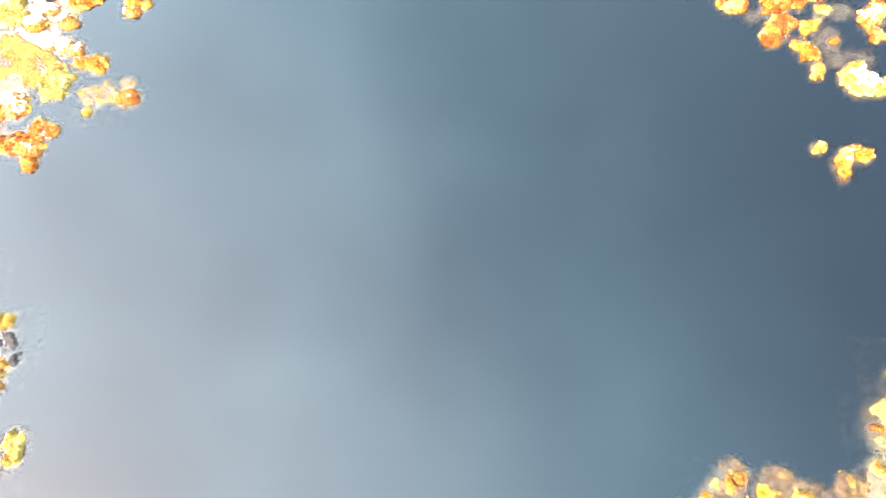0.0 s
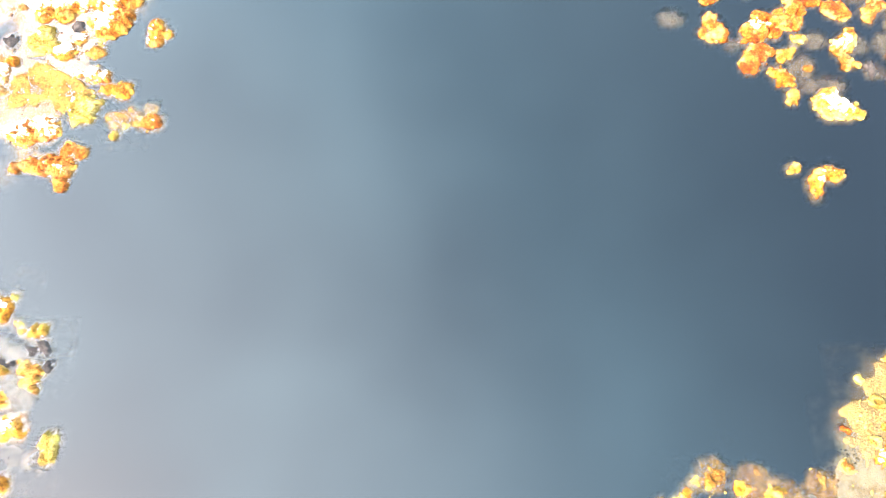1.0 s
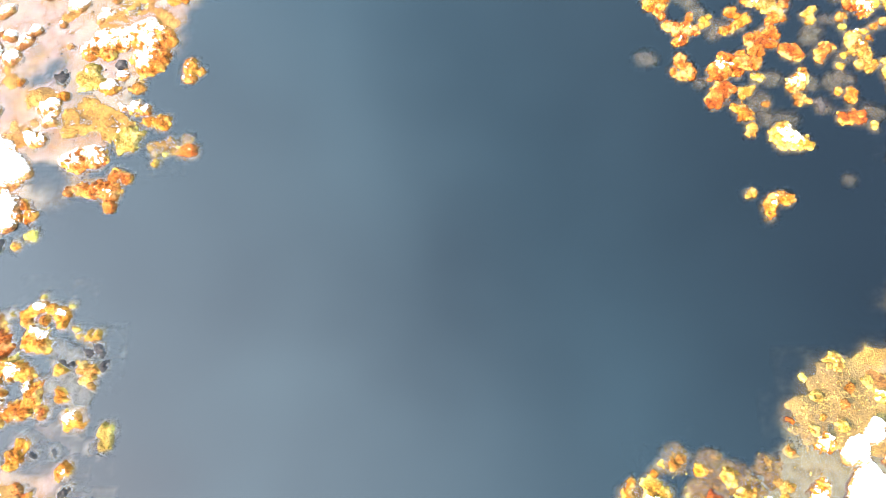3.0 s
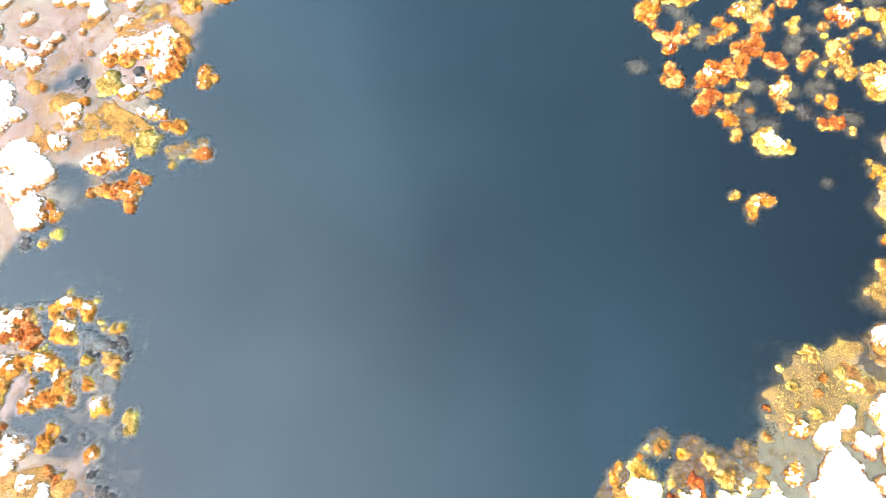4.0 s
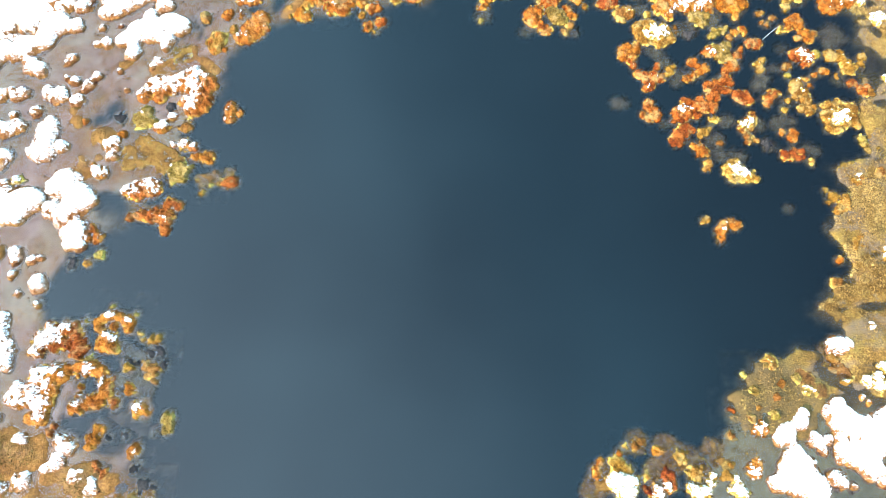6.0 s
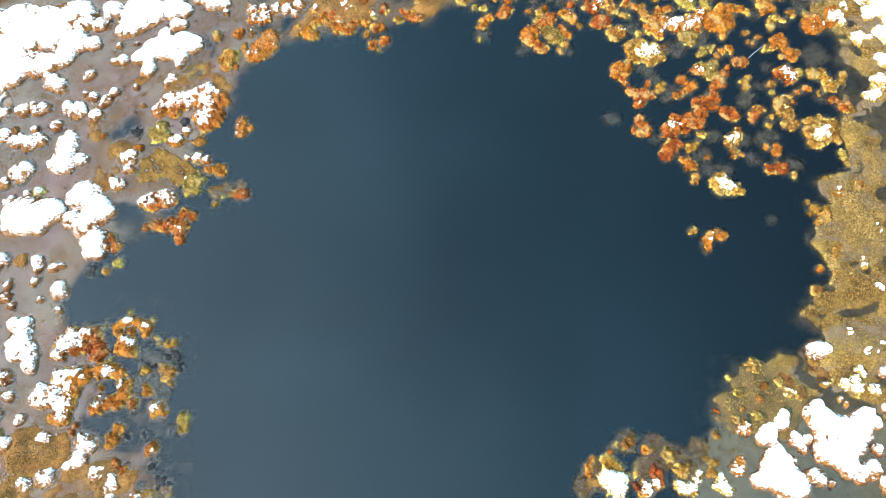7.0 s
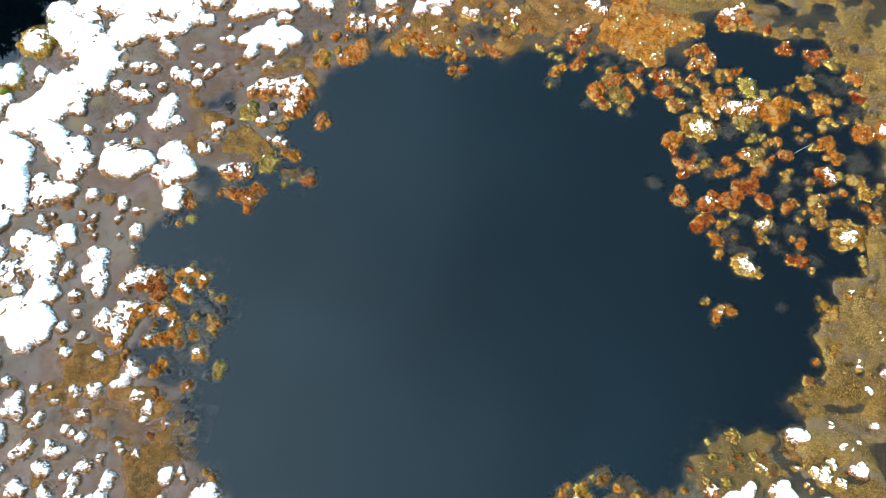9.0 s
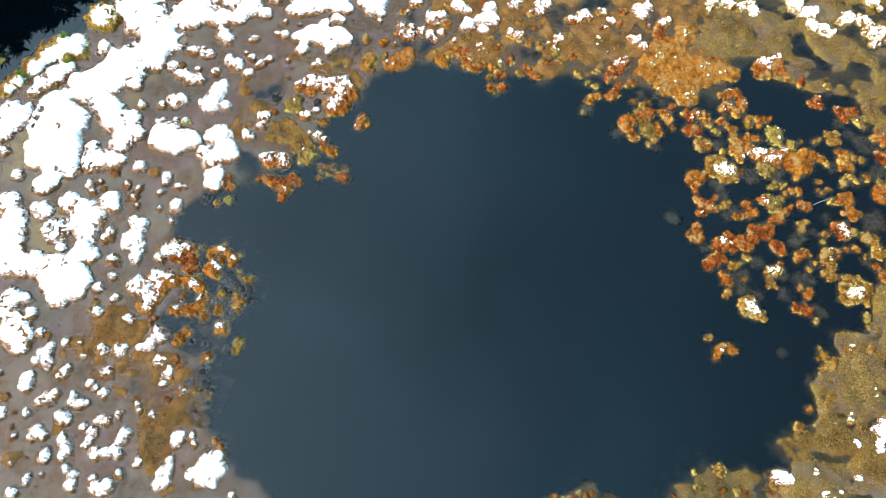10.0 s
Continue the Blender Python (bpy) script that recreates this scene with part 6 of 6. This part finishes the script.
hummock("W", 1, [(-12.57, -0.21, 0.36), (-12.73, -0.35, 0.22), (-12.24, -0.24, 0.40), (-11.80, -0.55, 0.31), (-11.79, -0.85, 0.26), (-12.08, -0.91, 0.20), (-12.02, 0.32, 0.31), (-11.53, 0.43, 0.31), (-11.26, 0.29, 0.20), (-11.68, -0.01, 0.27), (-11.67, -0.32, 0.18)], [(-12.58, -0.17, 0.32), (-12.79, -0.36, 0.18), (-12.14, -0.22, 0.32), (-11.80, -0.55, 0.28), (-11.84, -0.82, 0.16), (-12.02, 0.32, 0.28), (-11.54, 0.47, 0.26), (-11.28, 0.34, 0.16), (-11.72, -0.02, 0.20)])
hummock("W", 1, [(-11.19, 0.51, 0.18), (-10.94, 0.57, 0.21), (-10.65, 0.53, 0.22), (-10.41, 0.58, 0.20), (-10.15, 0.44, 0.18), (-10.01, 0.16, 0.21), (-9.98, -0.14, 0.18), (-10.17, -0.38, 0.21), (-10.45, -0.48, 0.21), (-10.74, -0.55, 0.20), (-10.91, -0.65, 0.15), (-10.76, -0.21, 0.11), (-10.73, -0.00, 0.11)], [(-10.59, 0.50, 0.14), (-10.47, 0.57, 0.10), (-10.08, 0.25, 0.08), (-10.06, 0.09, 0.08), (-10.61, -0.32, 0.12), (-10.77, -0.46, 0.10), (-10.54, -0.22, 0.10)])
hummock("O", .06, [(11.65, 5.71, 0.17), (11.54, 5.57, 0.10)])
hummock("O", .1, [(12.52, 6.27, 0.24), (12.45, 6.09, 0.19)])
hummock("O", 0, [(11.96, 5.50, 0.20), (12.06, 5.69, 0.17), (11.84, 5.36, 0.15)])
hummock("O", 0, [(12.12, 4.19, 0.22), (12.26, 4.36, 0.15), (12.02, 4.04, 0.11)])
hummock("R", 0, [(11.54, 3.73, 0.09)])
hummock("O", 0, [(11.35, 3.05, 0.16)])
hummock("Y", 0, [(12.19, 6.75, 0.08)])
hummock("Y", 0, [(12.44, 6.78, 0.10)])
hummock("Y", 0, [(11.50, 5.90, 0.08)])
hummock("O", 0, [(12.73, 5.11, 0.15)])
hummock("D", 0, [(11.51, 4.73, 0.19)])
hummock("B", 1, [(-17.37, 9.87, 0.61), (-16.70, 9.10, 0.61), (-16.36, 10.08, 0.48), (-16.75, 8.32, 0.47), (-17.45, 8.55, 0.29), (-17.45, 7.67, 0.57), (-18.31, 6.86, 0.64), (-17.43, 7.05, 0.61), (-16.55, 7.24, 0.32), (-18.92, 6.60, 0.42)])
hummock("B", 1, [(-18.89, 11.15, 0.60), (-18.29, 10.60, 0.55), (-17.87, 11.72, 0.65), (-16.99, 12.01, 0.60), (-17.64, 10.52, 0.54), (-18.01, 9.92, 0.29), (-15.94, 11.85, 0.65), (-15.34, 12.25, 0.55), (-15.74, 11.00, 0.35), (-14.54, 11.39, 0.29), (-15.17, 11.12, 0.29)])
hummock("B", .9, [(-14.31, 12.11, 0.35), (-13.95, 12.46, 0.40), (-13.40, 12.30, 0.29), (-13.79, 11.68, 0.30)])
hummock("R", .05, [(8.20, 4.38, 0.15), (8.16, 4.61, 0.16), (8.32, 4.83, 0.16), (8.54, 4.91, 0.15), (8.71, 4.85, 0.13), (8.62, 4.73, 0.12)])
hummock("O", 0, [(7.75, 5.02, 0.12)])
hummock("W", .05, [(-6.96, 11.55, 0.32), (-6.63, 11.87, 0.43), (-6.46, 12.25, 0.27)])
hummock("O", 0, [(-7.89, 11.48, 0.32), (-7.90, 11.27, 0.24)])
hummock("R", 0, [(-5.06, 12.46, 0.29), (-4.81, 12.85, 0.29), (-4.50, 13.02, 0.23), (-4.80, 12.34, 0.18)])
hummock("R", 0, [(-3.94, 12.57, 0.29), (-3.60, 12.59, 0.26), (-4.21, 12.77, 0.19)])
hummock("M", 0, [(-8.92, 10.95, 0.33), (-9.19, 11.07, 0.21)])
hummock("W", 1, [(-10.07, 9.42, 0.26), (-9.72, 9.77, 0.37), (-9.27, 9.79, 0.37), (-8.69, 9.79, 0.36), (-8.43, 10.09, 0.37), (-8.05, 9.97, 0.31), (-7.89, 9.66, 0.23), (-8.23, 9.39, 0.43), (-8.44, 8.98, 0.37), (-8.73, 9.16, 0.26), (-8.15, 8.99, 0.23), (-9.59, 9.35, 0.21)], [(-10.10, 9.49, 0.23), (-9.78, 9.81, 0.31), (-9.39, 9.84, 0.28), (-9.03, 9.77, 0.26), (-8.82, 10.01, 0.23), (-8.60, 10.26, 0.26), (-8.33, 10.12, 0.23), (-8.44, 9.72, 0.27), (-8.51, 9.21, 0.29), (-8.51, 8.96, 0.20), (-8.16, 9.95, 0.18), (-8.50, 10.46, 0.19)])
hummock("R", 1, [(1.95, 14.72, 0.28), (1.78, 14.42, 0.30), (1.68, 14.07, 0.29), (1.60, 13.79, 0.16)], [(1.65, 14.53, 0.16), (1.81, 14.64, 0.16), (2.03, 14.92, 0.12)])
hummock("K", 0, [(-9.36, 0.78, 0.09), (-9.26, 0.66, 0.07)])
hummock("K", 0, [(-8.56, 1.11, 0.07), (-8.48, 0.99, 0.06)])
hummock("K", 0, [(-8.75, -2.11, 0.09)])
hummock("K", 0, [(-8.51, -2.69, 0.10), (-8.56, -2.81, 0.07)])
hummock("K", 0, [(-8.26, -3.25, 0.09)])
hummock("D", 0, [(-9.41, 1.06, 0.19), (-9.15, 0.85, 0.17)])
hummock("D", 0, [(-9.56, 0.31, 0.17)])
hummock("Y", 0, [(-8.07, -0.89, 0.17), (-8.10, -1.18, 0.15), (-8.00, -1.06, 0.11)])
hummock("Y", 0, [(-9.38, 2.14, 0.08)])
hummock("Y", 0, [(-10.13, 2.36, 0.08)])
hummock("Y", 0, [(-10.59, 0.83, 0.09)])
hummock("Y", 0, [(-10.88, 1.93, 0.11)])
hummock("D", 0, [(-8.35, -1.20, 0.09)])
hummock("D", 0, [(-9.65, 1.08, 0.21), (-9.47, 0.72, 0.15)])
hummock("D", 0, [(-9.16, 0.20, 0.26), (-8.84, -0.14, 0.23), (-9.56, 0.11, 0.17)])
hummock("D", 0, [(-9.19, -2.82, 0.23)])
hummock("K", 0, [(-8.77, 0.97, 0.08)])
hummock("K", 0, [(-8.40, 0.60, 0.09)])

# small clumps crowded along the north shore, between the larger ones
rng_north = np.random.default_rng(17)
TAKEN = NORTH_POOLS + SMALL_POOLS_NORTH
for _ in range(70):
    px, py, pr = rng_north.uniform(-6.2, 2.4), rng_north.uniform(12.2, 16.6), rng_north.uniform(0.08, 0.20)
    sort, snowy = rng_north.choice(["R", "O", "R", "Y", "W"]), rng_north.choice([0, 0, 0.1, 0.4])
    if merged(BASINS, px, py) > -0.1 or inside(TAKEN, px, py) > -pr:
        continue
    TAKEN = TAKEN + [(px, py, pr + 0.08)]
    hummock(str(sort), float(snowy), [(px, py, pr), (px + pr * rng_north.uniform(-1, 1), py + pr * rng_north.uniform(-1, 1), 0.7 * pr)])

near = (np.abs(gx + 6) < 60) & (np.abs(gy - 7) < 60)
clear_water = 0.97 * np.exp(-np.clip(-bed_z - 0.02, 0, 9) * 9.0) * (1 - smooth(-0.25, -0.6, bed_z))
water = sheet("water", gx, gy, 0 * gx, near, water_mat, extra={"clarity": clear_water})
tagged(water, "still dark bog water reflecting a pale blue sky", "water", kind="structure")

# ---- things on the water and the mats ----
def blades(count, circles, seed, reach, width, rise):
    """Loose blades, strewn over circles where the ground stands above the water."""
    rng = np.random.default_rng(seed)
    verts, faces = [], []
    weights = np.array([r * r for _, _, r in circles])
    picks = rng.choice(len(circles), count, p=weights / weights.sum())
    for k in picks:
        cx, cy, r = circles[k]
        a, d = rng.uniform(0, 2 * math.pi), r * math.sqrt(rng.uniform())
        x, y = cx + d * math.cos(a), cy + d * math.sin(a)
        verts.append((x, y)), faces.append(rng.uniform(0, 1, 4))
    xy = np.array(verts)
    ground_z = ground_at(xy[:, 0], xy[:, 1])
    out_v, out_f = [], []
    for (x, y), z, (a, b, c, d) in zip(xy, ground_z, faces):
        if z < 0.012:
            continue
        turn, long, wide = a * 2 * math.pi, reach * (0.5 + b), width * (0.6 + 0.8 * c)
        ux, uy = math.cos(turn), math.sin(turn)
        i = len(out_v)
        out_v += [(x - uy * wide, y + ux * wide, z - 0.01), (x + uy * wide, y - ux * wide, z - 0.01),
                  (x + ux * long * 0.6 + uy * wide * 0.7, y + uy * long * 0.6 - ux * wide * 0.7, z + rise * (0.5 + d)),
                  (x + ux * long, y + uy * long, z + rise * (0.3 + d) * 0.7)]
        out_f += [(i, i + 1, i + 2), (i, i + 2, i + 3)]
    return out_v, out_f


sedge = soup("sedge_litter", *blades(36000, MATS, 4, 0.065, 0.006, 0.03), sedge_mat)
tagged(sedge, "dry straw-coloured sedge blades matted over the peat", "sedge", kind="stuff")


def cushions(count, circles, seed):
    """Small uneven moss cushions, strewn thickly over the mats."""
    rng = np.random.default_rng(seed)
    weights = np.array([r * r for _, _, r in circles])
    c = np.array(circles)[rng.choice(len(circles), count, p=weights / weights.sum())]
    a, d = rng.uniform(0, 2 * math.pi, count), c[:, 2] * 1.12 * np.sqrt(rng.uniform(0, 1, count))
    x, y = c[:, 0] + d * np.cos(a), c[:, 1] + d * np.sin(a)
    z, gap = ground_at(x, y), np.maximum(fbm(x, y, 0.8, 3, 91), 0.6 * trough(x, y) + 0.15 * fbm(x, y, 0.15, 2, 93))
    verts, faces = [], []
    for px, py, pz, hole in zip(x, y, z, gap):
        if pz < -0.16 * rng.uniform() ** 1.5 - 0.05 or hole > 0.30:
            continue
        r = rng.uniform(0.011, 0.026) * rng.uniform(0.7, 1.5)
        if rng.uniform() < (0.12 if pz < 0.035 else 0.04):
            r *= rng.uniform(1.3, 2.0)
        i, turn = len(verts), rng.uniform(0, 6.283)
        for k in range(5):
            q, s = turn + k * 1.2566, r * rng.uniform(0.7, 1.25)
            verts.append((px + s * math.cos(q), py + s * math.sin(q), pz - 0.015))
        verts.append((px + r * rng.uniform(-0.3, 0.3), py + r * rng.uniform(-0.3, 0.3), pz + r * rng.uniform(0.5, 1.1)))
        faces += [(i + k, i + (k + 1) % 5, i + 5) for k in range(5)]
    return verts, faces


tufts = soup("moss_cushions", *cushions(95000, EAST_MATS, 6), tuft_mat)
tufts.data.shade_smooth()
tagged(tufts, "small golden-brown moss cushions crowded on the wet mats", "moss", kind="stuff")
olive_tufts = soup("moss_cushions", *cushions(5000, PROMONTORY_SPIT, 9), olive_tuft_mat)
olive_tufts.data.shade_smooth()
tagged(olive_tufts, "small olive-brown moss cushions on the muddy point", "moss", kind="stuff")
rusty_tufts = soup("moss_cushions", *cushions(9000, RUSTY_MATS, 7), rusty_tuft_mat)
rusty_tufts.data.shade_smooth()
tagged(rusty_tufts, "small rust-brown moss cushions scattered on the peat", "moss", kind="stuff")


def crumbs(count, seed):
    """Crumbs of peat and moss afloat on the western shallows, gathered in drifts."""
    rng = np.random.default_rng(seed)
    x, y = rng.uniform(-23, -5, count), rng.uniform(-8, 15, count)
    z, drift = ground_at(x, y), fbm(x, y, 1.4, 3, 95)
    verts, faces = [], []
    for px, py, pz, d in zip(x, y, z, drift):
        if pz < -0.14 or d < 0.12:
            continue
        r = 0.010 + 0.035 * rng.uniform() ** 3
        i, turn = len(verts), rng.uniform(0, 6.283)
        for k in range(5):
            q, s = turn + k * 1.2566, r * rng.uniform(0.6, 1.4)
            verts.append((px + s * math.cos(q), py + s * math.sin(q), -0.006))
        verts.append((px, py, 0.008 + r * 0.4))
        faces += [(i + k, i + (k + 1) % 5, i + 5) for k in range(5)]
    return verts, faces


tagged(soup("peat_crumbs", *crumbs(8000, 8), crumb_mat), "brown crumbs of peat drifting on the shallows", "peat", kind="stuff")


def grass_tuft(x, y, r, seed):
    rng = np.random.default_rng(seed)
    verts, faces = [], []
    for _ in range(70):
        a, d, lean = rng.uniform(0, 6.283), r * rng.uniform() ** 0.7 * 0.6, rng.uniform(0, 6.283)
        px, py, long = d * math.cos(a), d * math.sin(a), rng.uniform(0.10, 0.24)
        i, w = len(verts), 0.014
        verts += [(px - w * math.sin(lean), py + w * math.cos(lean), 0), (px + w * math.sin(lean), py - w * math.cos(lean), 0),
                  (px + long * 0.6 * math.cos(lean), py + long * 0.6 * math.sin(lean), long)]
        faces.append((i, i + 1, i + 2))
    ob = soup("grass_tuft", verts, faces, green_mat)
    ob.location = (x, y, 0.16)
    return tagged(ob, "small tuft of fresh green grass poking out of the snow", "grass", "green tufts by the west pool")


def stick(x0, y0, x1, y1):
    """A bleached twig, lying half in the water."""
    bm = bmesh.new()
    rings = []
    for k in range(9):
        t = k / 8
        bow = 0.02 * math.sin(t * 3.1)
        c = Vector((x0 + (x1 - x0) * t - bow * (y1 - y0), y0 + (y1 - y0) * t + bow * (x1 - x0), 0.012))
        side = Vector((-(y1 - y0), x1 - x0, 0)).normalized()
        r = 0.018 - 0.008 * t
        rings.append([bm.verts.new(c + side * r * math.cos(q) + Vector((0, 0, r * math.sin(q)))) for q in np.linspace(0, 6.283, 9)[:-1]])
    for a, b in zip(rings, rings[1:]):
        for q in range(8):
            bm.faces.new((a[q], a[(q + 1) % 8], b[(q + 1) % 8], b[q]))
    bm.faces.new(rings[0]), bm.faces.new(rings[-1][::-1])
    mesh = bpy.data.meshes.new("stick")
    bm.to_mesh(mesh)
    mesh.shade_smooth()
    mesh.materials.append(wood_mat)
    return tagged(new("stick", mesh), "pale bleached stick floating among the moss clumps", "stick")


def spruce(x, y, tall, seed):
    """A spruce by the west pool: trunk, and a crown of whorled boughs hung with needle sprays."""
    rng = np.random.default_rng(seed)
    root = new("spruce_tree")
    root.location = (x, y, ground_at(np.array([x]), np.array([y]))[0] - 0.05)
    tagged(root, "tall dark spruce tree standing beside the bog pool", "tree", "spruces by the west pool")
    bm = bmesh.new()
    rings = []
    for k in range(10):
        t = k / 9
        r = 0.02 + 0.16 * (1 - t) ** 0.9 * tall / 10
        rings.append([bm.verts.new((r * math.cos(q), r * math.sin(q), tall * t * 0.98)) for q in np.linspace(0, 6.283, 9)[:-1]])
    for a, b in zip(rings, rings[1:]):
        for q in range(8):
            bm.faces.new((a[q], a[(q + 1) % 8], b[(q + 1) % 8], b[q]))
    mesh = bpy.data.meshes.new("trunk")
    bm.to_mesh(mesh)
    mesh.materials.append(bark_mat)
    new("trunk", mesh).parent = root
    verts, faces = [], []
    h = tall * 0.10
    while h < tall:
        t = h / tall
        span = 0.24 * tall * (1 - t) ** 0.85 + 0.12
        for k in range(max(4, int(9 * (1 - t)) + 3)):
            a, long = rng.uniform(0, 6.283), span * rng.uniform(0.65, 1.1)
            ca, sa = math.cos(a), math.sin(a)
            for s in range(int(8 + long * 13)):
                u = rng.uniform(0.12, 1.0)
                side = rng.uniform(-1, 1) * 0.28 * long * (1.1 - u)
                d = u * long
                bx, by, bz = ca * d - sa * side, sa * d + ca * side, h - 0.30 * d + 0.16 * d * u
                lx, ly, lz = rng.normal(0, 0.22, 3)
                i = len(verts)
                verts += [(bx, by, bz), (bx + ca * 0.32 + lx, by + sa * 0.32 + ly, bz - 0.10 + lz * 0.4), (bx - sa * 0.05 + lx * 0.6, by + ca * 0.05 + ly * 0.6, bz - 0.16)]
                faces.append((i, i + 1, i + 2))
        h += 0.26 * rng.uniform(0.8, 1.2)
    soup("crown", verts, faces, needle_mat).parent = root
    return root


stick(10.28, 11.19, 10.92, 11.72)
grass_tuft(-18.89, 10.60, 0.16, 3)
grass_tuft(-20.36, 8.22, 0.18, 4)
grass_tuft(-19.55, 7.27, 0.20, 5)
grass_tuft(-21.00, 6.02, 0.17, 6)
grass_tuft(-21.22, 6.08, 0.10, 7)
spruce(-35.1, 4.0, 9.5, 11)
spruce(-34.7, 5.1, 9.8, 12)
spruce(-34.1, 6.2, 9.4, 13)
spruce(-34.2, 7.3, 10.3, 14)
spruce(-33.7, 8.5, 9.9, 15)
spruce(-32.7, 9.6, 10.3, 16)
spruce(-32.5, 10.7, 10.5, 17)
spruce(-32.3, 11.8, 10.3, 18)
spruce(-32.0, 12.9, 11.1, 19)
spruce(-31.7, 14.0, 11.2, 20)
spruce(-31.2, 15.2, 10.7, 21)
spruce(-30.8, 16.3, 11.4, 22)
spruce(-30.8, 17.4, 11.0, 23)
spruce(-30.0, 18.5, 11.6, 24)
spruce(-37.4, 4.6, 12.1, 25)
spruce(-37.0, 5.7, 12.3, 26)
spruce(-37.0, 6.8, 12.3, 27)
spruce(-36.6, 7.9, 12.7, 28)
spruce(-35.8, 9.1, 11.9, 29)
spruce(-36.2, 10.2, 12.2, 30)
spruce(-35.0, 11.3, 12.6, 31)
spruce(-35.0, 12.4, 12.7, 32)
spruce(-34.8, 13.5, 12.9, 33)
spruce(-34.6, 14.6, 13.3, 34)
spruce(-34.0, 15.8, 13.8, 35)
spruce(-33.5, 16.9, 14.0, 36)
spruce(-33.0, 18.0, 14.2, 37)
spruce(-32.8, 19.1, 13.5, 38)
spruce(-36.2, 4.7, 9.8, 51)
spruce(-35.2, 6.9, 9.7, 53)
spruce(-34.8, 9.2, 10.2, 55)
spruce(-33.6, 11.4, 10.8, 57)
spruce(-33.1, 13.6, 11.4, 59)
spruce(-32.3, 15.9, 11.0, 61)
spruce(-31.9, 18.1, 11.3, 63)
spruce(-38.5, 5.3, 12.5, 65)
spruce(-38.1, 7.5, 12.7, 67)
spruce(-36.9, 9.8, 12.3, 69)
spruce(-36.1, 12.0, 13.0, 71)
spruce(-35.9, 14.2, 13.3, 73)
spruce(-35.1, 16.5, 14.2, 75)
spruce(-34.1, 18.7, 14.6, 77)
spruce(-29.6, 19.6, 11.8, 91)
spruce(-32.3, 20.2, 14.0, 101)
spruce(-29.2, 20.7, 12.1, 92)
spruce(-31.9, 21.3, 14.3, 102)
spruce(-28.9, 21.8, 12.3, 93)
spruce(-31.4, 22.4, 14.6, 103)
spruce(-28.5, 22.9, 12.6, 94)
spruce(-31.0, 23.5, 14.9, 104)
spruce(-28.1, 24.0, 12.8, 95)
spruce(-30.5, 24.6, 15.2, 105)
